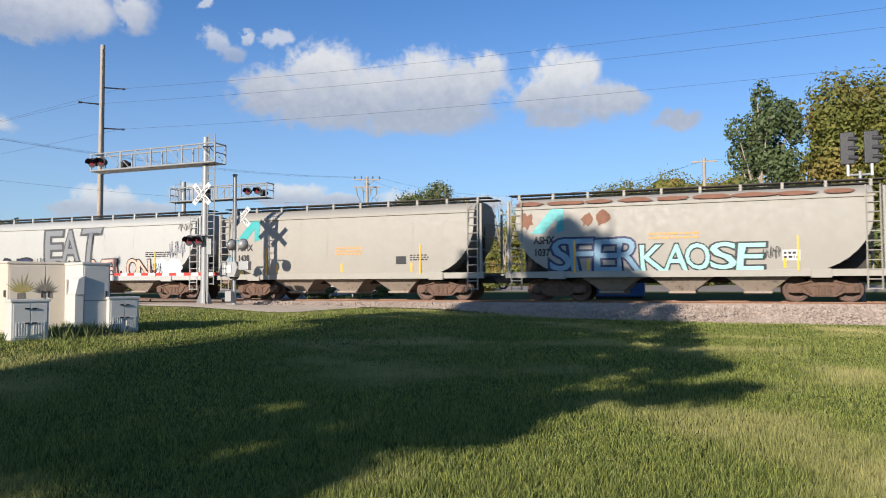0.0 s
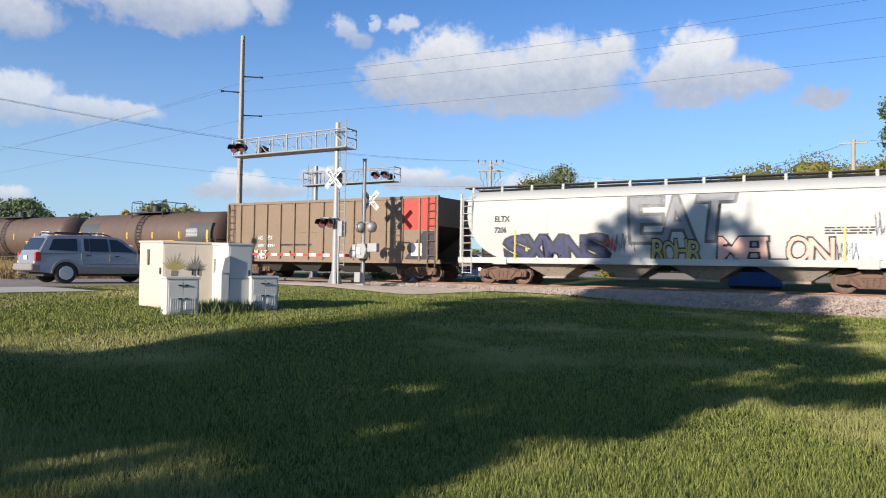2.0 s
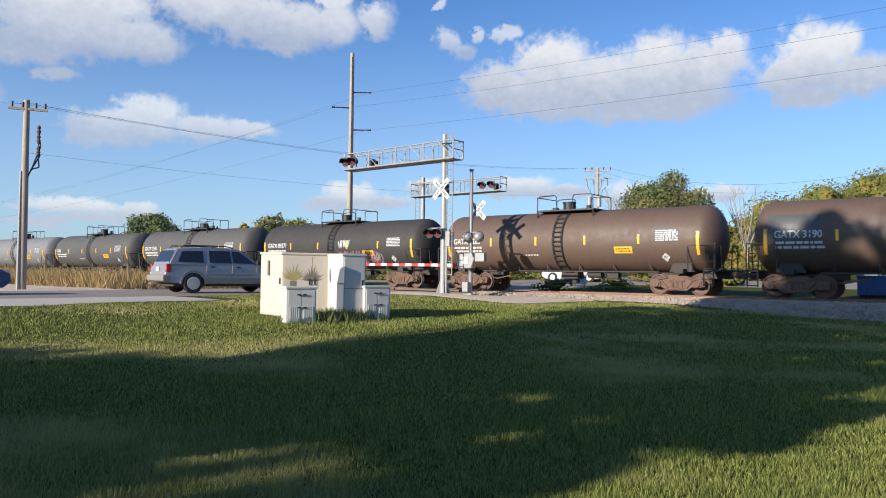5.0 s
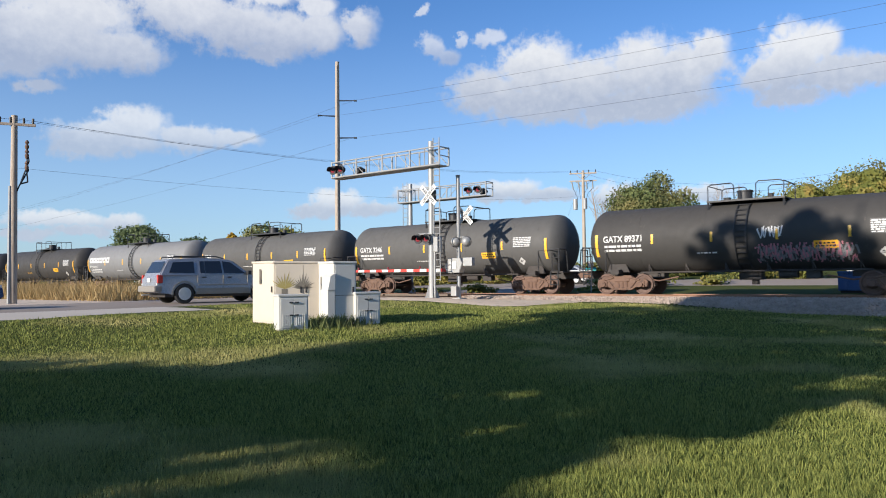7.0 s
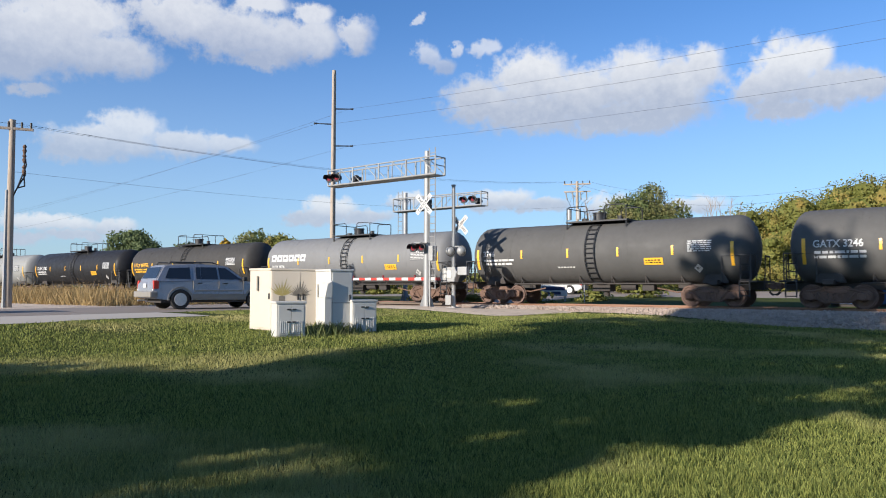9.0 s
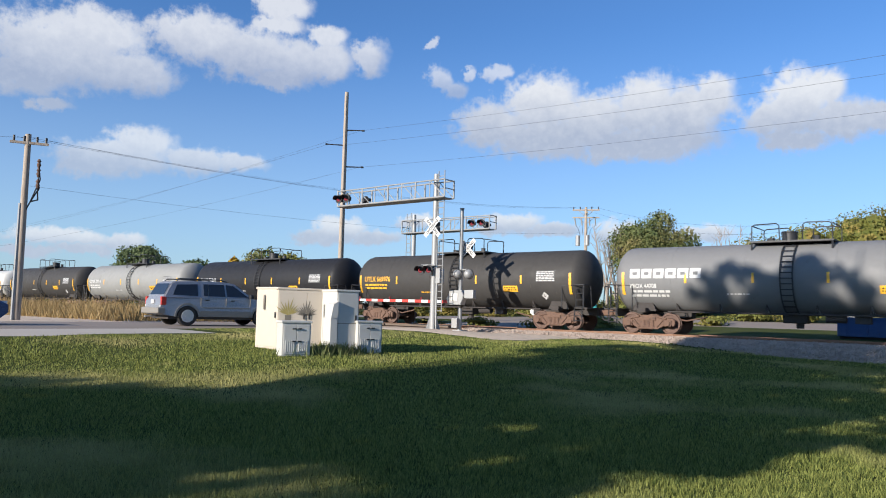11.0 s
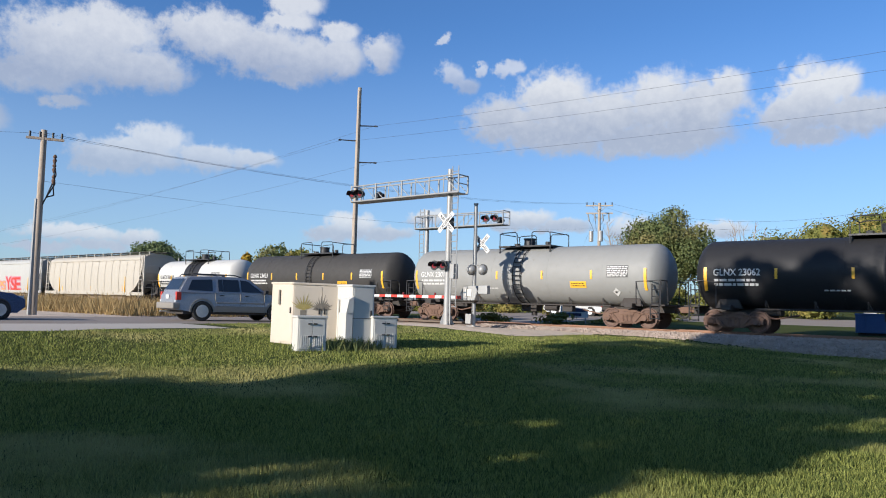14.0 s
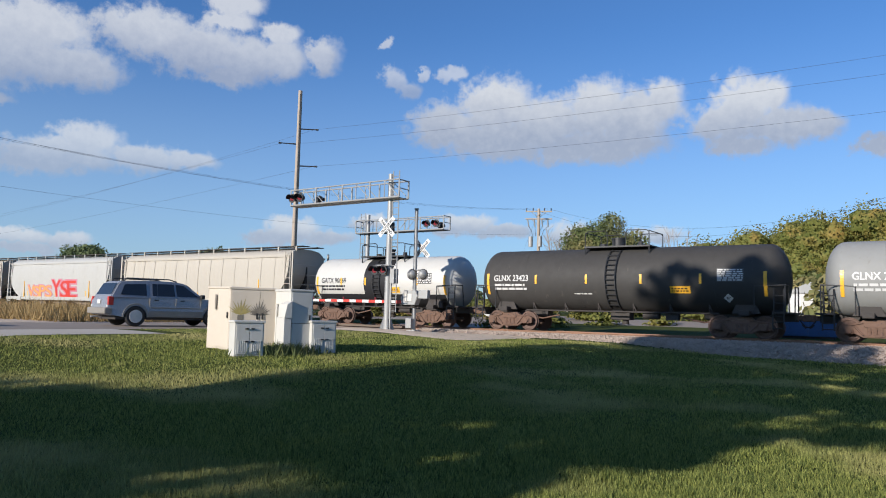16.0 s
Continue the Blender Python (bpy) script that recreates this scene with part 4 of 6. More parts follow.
def train():
    W, K = M["white_paint"], M["ink_and_shade"]
    # ahead of the clip's first whole car
    hopper_car(95.2, 110.3, "hopper_cream", "cream covered hopper car at the head of the train")
    c, skin, end = hopper_car(80.0, 95.2, "hopper_cream", "cream hopper car with rust stains and blue graffiti")
    write(c, "ASHX", 0.42, -5.86, 2.38, skin, K, "reporting_mark", 0.018, 0.8)
    write(c, "1037", 0.40, -5.86, 1.88, skin, K, "reporting_mark", 0.018, 0.85)
    swoosh = [(-5.98, 2.80), (-5.18, 3.78), (-5.0, 3.92), (-4.82, 3.95), (-4.66, 3.88), (-4.60, 3.74), (-4.60, 2.90), (-4.88, 2.80), (-4.92, 3.42), (-5.44, 2.80)]
    bm = bmesh.new()
    bm.faces.new([bm.verts.new((x, -skin(z) - 0.014, z)) for x, z in swoosh])
    part("logo", bm, M["teal"], c, "teal slanted arch logo")
    rnd = random.Random(12)
    for k in range(9):                                 # flaking rust patches along the roof edge and the old name
        bm = bmesh.new()
        x, w = -end + 0.6 + k * 1.45, rnd.uniform(0.5, 1.0)
        zc = 3.98
        ring = [(x + w * math.cos(a) * rnd.uniform(0.7, 1), zc + 0.12 * math.sin(a) * rnd.uniform(0.6, 1)) for a in [2 * math.pi * i / 12 for i in range(12)]]
        bm.faces.new([bm.verts.new((px, -1.44 + (pz - 4.0) * 0.95, pz + 0.09)) for px, pz in ring])
        part("rust_patch", bm, M["rust"], c)
    for k, (x, w) in enumerate(((0.45, 0.4), (3.0, 0.3), (3.7, 0.4))):
        bm = bmesh.new()
        ring = [(-end + x + w * math.cos(a) * rnd.uniform(0.45, 1), 3.35 + 0.42 * math.sin(a) * rnd.uniform(0.45, 1)) for a in [2 * math.pi * i / 14 for i in range(14)]]
        bm.faces.new([bm.verts.new((px, -skin(pz) - 0.010, pz)) for px, pz in ring])
        part("rust_patch", bm, M["rust"], c)
    tag_word(c, "SFER", -5.2, -1.55, 1.22, 2.5, skin, M["spray_blue"], M["spray_navy"], 0.055, 2)
    tag_word(c, "KAOSE", -1.5, 2.9, 1.22, 2.22, skin, M["spray_mint"], K, 0.05, 3)
    scrawl(c, 2.95, 1.6, 0.6, 0.5, 4, K, skin)
    part("data_panel", lay(panel(0.6, 0.4, 2), 3.62, 1.55, skin), M["white_paint"], c)
    part("small_writing", lay(bars(0.5, 0.3, 2, 5), 3.67, 1.60, skin, 0.016), K, c)
    part("small_writing", lay(bars(1.9, 0.32, 2, 9), -1.2, 2.42, skin, 0.016), M["spray_orange"], c)

    c, skin, end = hopper_car(65.0, 80.0, "hopper_cream", "cream hopper car with a teal logo and dark bays")
    write(c, "ASHX", 0.42, -5.76, 2.38, skin, K, "reporting_mark", 0.018, 0.8)
    write(c, "1438", 0.40, -5.76, 1.88, skin, K, "reporting_mark", 0.018, 0.85)
    bm = bmesh.new()
    bm.faces.new([bm.verts.new((x + 0.1, -skin(z) - 0.014, z)) for x, z in swoosh])
    part("logo", bm, M["teal"], c, "teal slanted arch logo")
    part("small_writing", lay(bars(1.4, 0.4, 3, 19), -end + 6.3, 2.05, skin, 0.014), M["spray_orange"], c)
    part("small_writing", lay(bars(0.9, 0.3, 3, 29), end - 3.0, 1.75, skin, 0.014), K, c)
    part("data_panel", lay(panel(0.5, 0.35, 2), end - 3.7, 1.62, skin), K, c)

    c, skin, end = hopper_car(45.0, 65.0, "hopper_white", "long white hopper car covered in graffiti", bays=4)
    tag_word(c, "EAT", -1.2, 2.5, 1.98, 3.75, skin, M["spray_grey"], M["patch_grey"], 0.06, 4)
    tag_word(c, "MELON", 2.2, 6.2, 1.08, 2.05, skin, M["spray_pink"], K, 0.05, 5, 0.03)
    tag_word(c, "ROHR", -0.4, 1.5, 1.08, 1.98, skin, M["spray_gold"], K, 0.05, 6, 0.045)
    tag_word(c, "SXMNS", -6.9, -2.3, 1.1, 2.15, skin, M["spray_navy"], K, 0.09, 7)
    write(c, "ELTX", 0.36, -7.6, 2.85, skin, K, "reporting_mark", 0.014, 0.9)
    write(c, "7206", 0.34, -7.6, 2.35, skin, K, "reporting_mark", 0.014, 0.9)
    scrawl(c, -2.2, 1.5, 1.1, 0.8, 31, K, skin)
    scrawl(c, -2.4, 1.5, 0.5, 0.6, 37, M["red_paint"], skin)
    scrawl(c, 7.95, 3.45, 0.9, 0.4, 6, K, skin, 0.025)
    scrawl(c, 7.5, 2.1, 1.0, 0.9, 7, M["spray_navy"], skin)
    scrawl(c, 6.2, 1.15, 0.8, 0.8, 17, K, skin)
    wash(c, 6.5, 8.2, 1.15, 2.1, 8, M["spray_haze"], skin, 2)
    part("small_writing", lay(bars(1.6, 0.3, 3, 22), 5.9, 2.15, skin, 0.014), K, c)

    c, skin, end = coal_car(29.65, 45.0, "brown ribbed coal car with one red end")
    write(c, "NS", 0.34, -4.68, 2.08, skin, W, "reporting_mark", 0.004, 0.8, 0.02)
    write(c, "PX", 0.34, -3.95, 2.08, skin, W, "reporting_mark", 0.004, 0.8, 0.02)
    part("small_writing", lay(bars(0.45, 0.3, 1, 4), -4.68, 1.60, skin, 0.02), W, c)
    part("small_writing", lay(bars(0.5, 0.3, 1, 6), -3.95, 1.60, skin, 0.02), W, c)
    tag_word(c, "MALT", -4.84, -3.9, 1.08, 1.55, skin, W, W, 0.0, 9, 0.10)
    part("reflector_stripe", lay(panel(0.10, 0.9, 3), -end + 0.35, 1.1, skin, 0.02), M["yellow_paint"], c)
    part("data_panel", lay(panel(0.5, 0.5, 2), 2.0, 1.15, skin, 0.02), K, c)
    part("small_writing", lay(bars(2.2, 0.16, 1, 8), -3.0, 1.72, skin, 0.02), K, c)
    part("data_panel", lay(panel(0.62, 0.62, 2), end - 1.5, 1.25, skin, 0.02), M["white_paint"], c)

    c = tank_car(14.55, 29.65, "tank_brown", "brown weathered tank car with grey repaint patches", mark="GATX 3190")
    sk = lambda z: math.sqrt(max(1.47 ** 2 - (z - 2.42) ** 2, 0.02))
    part("repaint_patch", lay(panel(1.95, 1.55, 14), 4.55, 1.62, sk, 0.006), M["patch_grey"], c, "dark grey repainted panel")
    part("repaint_patch", lay(panel(1.9, 1.3, 14), -6.15, 1.95, sk, 0.006), M["patch_grey"], c, "dark grey repainted panel")
    c = tank_car(-1.35, 14.55, "tank_brown", "brown weathered tank car with yellow stripes", mark="GATX 3283")
    c = tank_car(-16.85, -1.35, "tank_dark", "dark grey tank car with pink graffiti", mark="GATX 89371")
    sk = lambda z: math.sqrt(max(1.47 ** 2 - (z - 2.42) ** 2, 0.02))
    for k in range(6):                                 # swooping strokes that cannot be read
        scrawl(c, 0.5 + 0.58 * k, 1.28, 0.75, 0.78, 51 + k, M["spray_rose"], sk, 0.05)
        scrawl(c, 0.56 + 0.58 * k, 1.34, 0.66, 0.62, 71 + k, M["spray_grey"], sk, 0.07)
    scrawl(c, 0.6, 2.25, 0.9, 0.5, 15, W, sk, 0.05)
    tank_car(-32.2, -16.85, "tank_grey", "dark grey tank car with orange stripes", mark="GATX 3246")
    c = tank_car(-47.5, -32.2, "tank_grey", "grey tank car with faded paint panels", mark="3746")
    tank_car(-64.0, -47.5, "tank_silver", "light grey tank car with a white block logo", mark="PROX 44708", logo=True)
    tank_car(-80.4, -64.0, "tank_dark", "black tank car with yellow lettering", mark="UTLX 669976", mark_colour="yellow_paint")
    tank_car(-96.8, -80.4, "tank_black", "glossy black tank car with white lettering", mark="GLNX 23062")
    tank_car(-112.9, -96.8, "tank_light", "pale grey tank car with orange stripes", mark="GLNX 23014")
    tank_car(-128.3, -112.9, "tank_dark", "dark weathered tank car with dents", mark="GLNX 23423")
    tank_car(-139.9, -128.3, "tank_white", "short white tank car with a black band", radius=1.38, axis=2.36, mark="GATX 90669", mark_colour="ink_and_shade", white_band=True)
    hopper_car(-158.7, -139.9, "hopper_tan", "pale grey ribbed hopper car", ribs=14)
    c, skin, end = hopper_car(-175.3, -158.7, "hopper_white", "white hopper car with red and orange graffiti")
    tag_word(c, "VSPS", -4.2, -0.6, 1.2, 2.1, skin, M["spray_orange"], M["spray_rose"], 0.06, 12)
    tag_word(c, "YSE", -0.4, 3.0, 1.2, 2.5, skin, M["red_paint"], M["spray_rose"], 0.07, 13)
    hopper_car(-193.0, -175.3, "hopper_tan", "pale grey hopper car at the rear", ribs=14)
    hopper_car(-210.0, -193.0, "hopper_white", "white hopper car at the rear")
    hopper_car(-228.0, -210.0, "hopper_tan", "pale grey hopper car at the rear", ribs=14)


train()

# ---- crossing signals ----
def lamp_unit(parent, x, y, z, way=-1, r=0.15, back=0.24):
    """A round signal with black backing plate, hood and red lens; it faces -y or +y."""
    bm = rod((x, y, z), (x, y + way * 0.03, z), back, 20)
    rod((x, y - way * 0.22, z), (x, y, z), r * 0.95, 14, bm)
    body = part("signal_lamp", bm, M["black"], parent, "black round signal lamp")
    hood = bmesh.new()
    ring = [(math.cos(a), math.sin(a)) for a in [math.radians(-20 + 220 * k / 12) for k in range(13)]]
    rows = [[hood.verts.new((x + r * 1.12 * c, y + way * d, z + r * 1.12 * s)) for c, s in ring] for d in (0.0, 0.30)]
    for k in range(12):
        hood.faces.new((rows[0][k], rows[0][k + 1], rows[1][k + 1], rows[1][k]))
    bmesh.ops.solidify(hood, geom=hood.faces[:], thickness=0.008)
    part("hood", hood, M["black"], body)
    part("lens", rod((x, y + way * 0.03, z), (x, y + way * 0.06, z), r, 18, None, r * 0.8), M["lens_red"], body, "red glass lens", True)
    return body


def crossbuck(parent, x, y, z, way=-1, size=1.22):
    for k, (word, angle) in enumerate((("RAILROAD", -45), ("CROSSING", 45))):
        turn = Matrix.Translation((x, y + way * (0.02 + 0.012 * k), z)) @ Matrix.Rotation(radians(-angle), 4, "Y")
        blade = part("blade", box(-size / 2, size / 2, -0.004, 0.004, -0.115, 0.115, 0.003, None, turn), M["white_paint"], parent, "white crossbuck blade")
        bm = letters(word, 0.19, 0.004)
        w = max(v.co.x for v in bm.verts)
        for v in bm.verts:
            p = Vector(((v.co.x - w / 2) * (-way), way * 0.008, v.co.z - 0.068))
            v.co = turn @ p
        part("lettering", bm, M["ink_and_shade"], blade)


def cantilever(label, x, y, z0, top, reach, low, high, lamps, way):
    """Signal mast with a trussed arm over the road, its ladder and end cage; reach is signed."""
    t = thing("signal_gantry", label, "railway signal", pose(0, 0, 0))
    G = M["galvanised"]
    s = 1 if reach > 0 else -1
    bm = rod((x, y, z0), (x, y, top), 0.165, 20, None, 0.13)
    part("mast", bm, G, t, smooth=True)
    bm = box(x - 0.34, x + 0.34, y - 0.34, y + 0.34, z0 - 0.02, z0 + 0.05, 0.01)
    for a in range(4):
        rib = slab([(0.12, z0 + 0.04), (0.36, z0 + 0.04), (0.14, z0 + 0.75)], -0.012, 0.012)
        rib.transform(Matrix.Translation((x, y, 0)) @ Matrix.Rotation(a * math.pi / 2 + math.pi / 4, 4, "Z"))
        part("base_rib", rib, G, t)
    part("base_plate", bm, G, t)
    part("footing", box(x - 0.6, x + 0.6, y - 0.5, y + 0.5, z0 - 0.35, z0 - 0.02, 0.02), M["concrete"], t)
    x_back, x_tip = x - s * 0.78, x + reach
    for yy in (y - 0.36, y + 0.36):
        bm = rod((x_back, yy, low), (x_tip, yy, low), 0.045, 8)
        part("lower_chord", bm, G, t)
        part("upper_chord", rod((x_back, yy, high), (x_tip, yy, high - 0.05), 0.035, 8), G, t)
    lo, hi = min(x_back, x_tip), max(x_back, x_tip)
    part("walkway", box(lo, hi, y - 0.34, y + 0.34, low - 0.05, low - 0.015, 0.004), M["galvanised"], t, "grated metal walkway")
    n = 8
    for k in range(n + 1):
        xx = x_back + (x_tip - x_back) * k / n
        for yy in (y - 0.36, y + 0.36):
            part("truss_post", rod((xx, yy, low), (xx, yy, high), 0.024 if k % 2 else 0.042, 6), G, t)
            if k < n and k % 2 == 0:
                xn = x_back + (x_tip - x_back) * (k + 1) / n
                part("truss_brace", rod((xx, yy, low), (xn, yy, high), 0.022, 6), G, t)
    for xx in (x_back, x_tip):
        part("end_rail", rod((xx, y - 0.36, high - 0.02), (xx, y + 0.36, high - 0.02), 0.03, 6), G, t)
        part("end_rail", rod((xx, y - 0.36, (low + high) / 2), (xx, y + 0.36, (low + high) / 2), 0.025, 6), G, t)
    part("ladder", ladder(x - s * 0.36 if s < 0 else x - 0.42, y - 0.06, z0 + 0.9, top + 0.12, 0.36, None, 22, 0.02), G, t)
    for k, xx in enumerate(lamps):
        lamp_unit(t, xx, y + way * 0.5, low + 0.36, way)
        part("lamp_bracket", rod((xx, y + way * 0.28, low + 0.36), (xx, y + way * 0.36, low + 0.36), 0.05, 8), M["black"], t)
    return t


GZ = 0.06
near = cantilever("galvanised signal gantry with flashing lamps and crossbuck over the road", -22.15, 27.3, GZ, 7.55, -6.4, 6.36, 7.2, (-28.3, -27.75), -1)
lamp_unit(near, -27.4, 27.85, 6.72, 1)
crossbuck(near, -22.15, 27.08, 4.98)
part("sign_back", rod((-21.98, 27.25, 4.75), (-21.98, 27.25, 5.2), 0.13, 12), M["black"], near)
part("lamp_arm", pipe([(-22.75, 27.05, 3.15), (-22.15, 27.05, 3.15), (-21.95, 27.1, 3.15)], 0.04, 8), M["galvanised"], near)
lamp_unit(near, -22.72, 26.98, 2.93)
lamp_unit(near, -22.22, 26.98, 2.93)
part("relay_box", box(-21.95, -21.7, 27.15, 27.5, 2.3, 3.0, 0.02), M["galvanised"], near)
part("conduit", rod((-21.9, 27.2, GZ), (-21.9, 27.2, 2.4), 0.045, 8), M["galvanised"], near)
far_gantry = cantilever("galvanised signal gantry on the far side of the track", -32.4, 37.7, 0.05, 7.4, 6.4, 6.15, 7.0, (-27.2, -26.5), -1)
lamp_unit(far_gantry, -26.9, 38.3, 6.5, 1)


def gate():
    t = thing("crossing_gate", "lowered red and white striped crossing gate", "crossing gate")
    G = M["galvanised"]
    x, y = -21.4, 28.4
    part("post", rod((x, y, GZ), (x, y, 5.95), 0.10, 16, None, 0.085), G, t, smooth=True)
    part("post_cap", rod((x, y, 5.93), (x, y, 5.99), 0.11, 14), G, t)
    part("base_plate", box(x - 0.25, x + 0.25, y - 0.25, y + 0.25, GZ - 0.02, GZ + 0.06, 0.01), G, t)
    part("junction_box", box(x - 0.28, x + 0.05, y - 0.3, y - 0.05, GZ + 0.15, GZ + 0.62, 0.03), G, t)
    crossbuck(t, x + 0.22, y + 0.25, 4.05, -1, 1.15)
    part("lamp_arm", pipe([(x - 0.25, y, 2.98), (x, y, 3.0), (x + 0.5, y, 3.0), (x + 0.55, y, 2.85)], 0.035, 8), G, t)
    for xx in (x - 0.08, x + 0.58):
        b = part("signal_lamp", rod((xx, y - 0.16, 2.78), (xx, y - 0.10, 2.78), 0.26, 20), M["black"], t, "round signal seen from behind")
        part("housing", spun([(0.0, 0.22), (0.10, 0.2), (0.2, 0.12), (0.22, 0.05)], 18, None, Matrix.Translation((xx, y - 0.16, 2.78)) @ Matrix.Rotation(-math.pi / 2, 4, "Z")), G, b, "", True)
        part("lens", rod((xx, y - 0.09, 2.78), (xx, y - 0.06, 2.78), 0.17, 16), M["lens_red"], b)
    # drive with counterweight
    bm = slab([(x - 0.42, 1.32), (x + 0.35, 1.32), (x + 0.52, 1.75), (x + 0.40, 2.0), (x - 0.30, 2.0), (x - 0.50, 1.62)], y - 0.45, y - 0.08, None, 0.02)
    part("gate_drive", bm, G, t, "grey metal gate drive housing")
    part("drive_door", box(x - 0.2, x + 0.2, y - 0.475, y - 0.45, 1.5, 1.85, 0.008), M["white_metal"], t)
    part("counterweight", box(x + 0.52, x + 1.05, y - 0.40, y - 0.15, 1.62, 2.02, 0.03), G, t)
    part("counterweight_arm", box(x + 0.2, x + 0.75, y - 0.33, y - 0.27, 1.68, 1.80, 0.01), G, t)
    part("shaft", spun([(0.0, 0.18), (0.2, 0.2), (0.35, 0.12)], 16, None, Matrix.Translation((x + 0.1, y - 0.25, 1.38)) @ Matrix.Rotation(math.pi / 2, 4, "Z")), M["underframe"], t, "", True)
    # the arm, in stripes
    x0, length, n = x - 0.45, 6.3, 15
    for k in range(n):
        a, b = x0 - length * k / n, x0 - length * (k + 1) / n
        part("arm_stripe", box(b, a, y - 0.36, y - 0.32, 1.38 + 0.003 * k, 1.53 + 0.001 * k), M["red_paint"] if k % 2 == 0 else M["white_paint"], t, "red stripe" if k % 2 == 0 else "white stripe")
    for k in (4, 9, 14):
        xx = x0 - length * k / n
        bm = rod((xx, y - 0.34, 1.53), (xx, y - 0.34, 1.66), 0.05, 10)
        part("arm_lamp", bm, M["lens_red"], t, "small red lamp")


gate()


# ---- cabinets beside the lawn ----
def cabinet(name, label, x, y, w, d, h, turn, material, doors=1, louvres=False, hood=0.0):
    """A metal cabinet; its door side, w wide, faces local -y."""
    z = float(ground_z(x, y)) - 0.03
    t = thing(name, label, "cabinet", pose(x, y, z, 0, 0, turn))
    part("body", box(-w / 2, w / 2, -d / 2, d / 2, 0.05, h, 0.012), material, t)
    part("plinth", box(-w / 2 + 0.02, w / 2 - 0.02, -d / 2 + 0.02, d / 2 - 0.02, -0.12, 0.05), M["concrete"], t)
    part("roof", box(-w / 2 - 0.025, w / 2 + 0.025, -d / 2 - 0.025, d / 2 + 0.025, h - 0.02, h + 0.035, 0.012), material, t)
    for k in range(doors):
        a, b = -w / 2 + 0.03 + (w - 0.06) * k / doors, -w / 2 + 0.03 + (w - 0.06) * (k + 1) / doors
        door = part("door", box(a + 0.006, b - 0.006, -d / 2 - 0.02, -d / 2 - 0.002, 0.10, h - 0.06, 0.006), material, t)
        hx = b - 0.07 if (doors == 1 or k == 0) else a + 0.07
        for hz in ((0.45, 0.80) if h < 1.2 else (0.52,)):
            part("handle", box(hx - 0.02 - (0.025 if h < 1.2 else 0), hx + 0.02 + (0.025 if h < 1.2 else 0), -d / 2 - 0.05, -d / 2 - 0.02, h * hz, h * hz + (0.03 if h < 1.2 else 0.16), 0.006), M["black"], door)
        if louvres:
            for j in range(5):
                xx = a + 0.04 + (b - a - 0.08) * (j + 0.5) / 5
                part("louvre", box(xx - 0.012, xx + 0.012, -d / 2 - 0.032, -d / 2 - 0.018, 0.14, 0.42, 0.003), material, door)
    return t


TURN = 71.0       # door sides turned towards the lawn
cream = cabinet("utility_cabinet", "tall cream metal cabinet with a narrow door", -16.35, 13.25, 0.95, 0.70, 1.68, 0, M["cream_metal"])
part("vent", box(-0.12, -0.06, -0.41, -0.395, 1.1, 1.5, 0.004), M["seam"], cream)
painted = cabinet("utility_cabinet", "wide cream cabinet painted with desert plants", -15.55, 13.55, 1.55, 0.45, 1.68, TURN - 12, M["cream_metal"], 2)
seed = random.Random(8)
for px, n, hgt, colour in ((-0.50, 11, 0.62, "spray_gold"), (-0.02, 15, 0.56, "seam")):
    bm = bmesh.new()
    for k in range(n):
        a = math.radians(-62 + 124 * k / (n - 1)) if colour == "spray_gold" else math.radians(-80 + 160 * k / (n - 1))
        ln = hgt * (1.0 - 0.45 * abs(math.sin(a))) * seed.uniform(0.8, 1.1)
        ex, ez = px + ln * math.sin(a), 0.98 + ln * 0.8 * math.cos(a)
        nx, nz = math.cos(a) * 0.022, -math.sin(a) * 0.022
        mx, mz = px + ln * 0.45 * math.sin(a), 0.98 + ln * 0.36 * math.cos(a)
        bm.faces.new([bm.verts.new((q, -0.225 - 0.0255, r)) for q, r in ((px, 0.98), (mx + nx, mz + nz), (ex, ez), (mx - nx, mz - nz))])
    part("painted_plant", bm, M[colour], painted, "painted yucca plant" if colour == "spray_gold" else "painted grey shrub")
part("painted_pot", box(-0.58, -0.42, -0.252, -0.248, 0.84, 0.98), M["seam"], painted)
part("painted_rock", slab([(0.3, 0.1), (0.8, 0.1), (0.8, 0.62), (0.62, 0.5), (0.42, 0.3)], -0.252, -0.248), M["spray_gold"], painted)
pale = cabinet("utility_cabinet", "tall white metal cabinet with a side meter box", -14.62, 13.95, 0.64, 1.05, 1.66, TURN, M["white_metal"])
part("meter_box", box(-0.32 - 0.2, -0.32, -0.60, -0.12, 0.15, 0.95, 0.012), M["white_metal"], pale, "white meter box")
part("meter_hood", slab([(-0.52, 0.95), (-0.32, 0.95), (-0.32, 1.38), (-0.45, 1.3)], -0.62, -0.2), M["white_metal"], pale)
part("seam", box(-0.31, 0.31, -0.552, -0.548, 0.80, 0.815), M["seam"], pale)
part("conduit", rod((-0.36, 0.25, 0.0), (-0.36, 0.25, 1.3), 0.025, 8), M["white_metal"], pale)
small = cabinet("small_cabinet", "low white two-door cabinet with louvres", -14.05, 11.9, 0.72, 0.42, 0.86, TURN - 3, M["white_metal"], 2, True)
copy_small = copy_thing(small, pose(-13.98, 14.36, float(ground_z(-13.98, 14.36)) - 0.03, 0, 0, TURN))


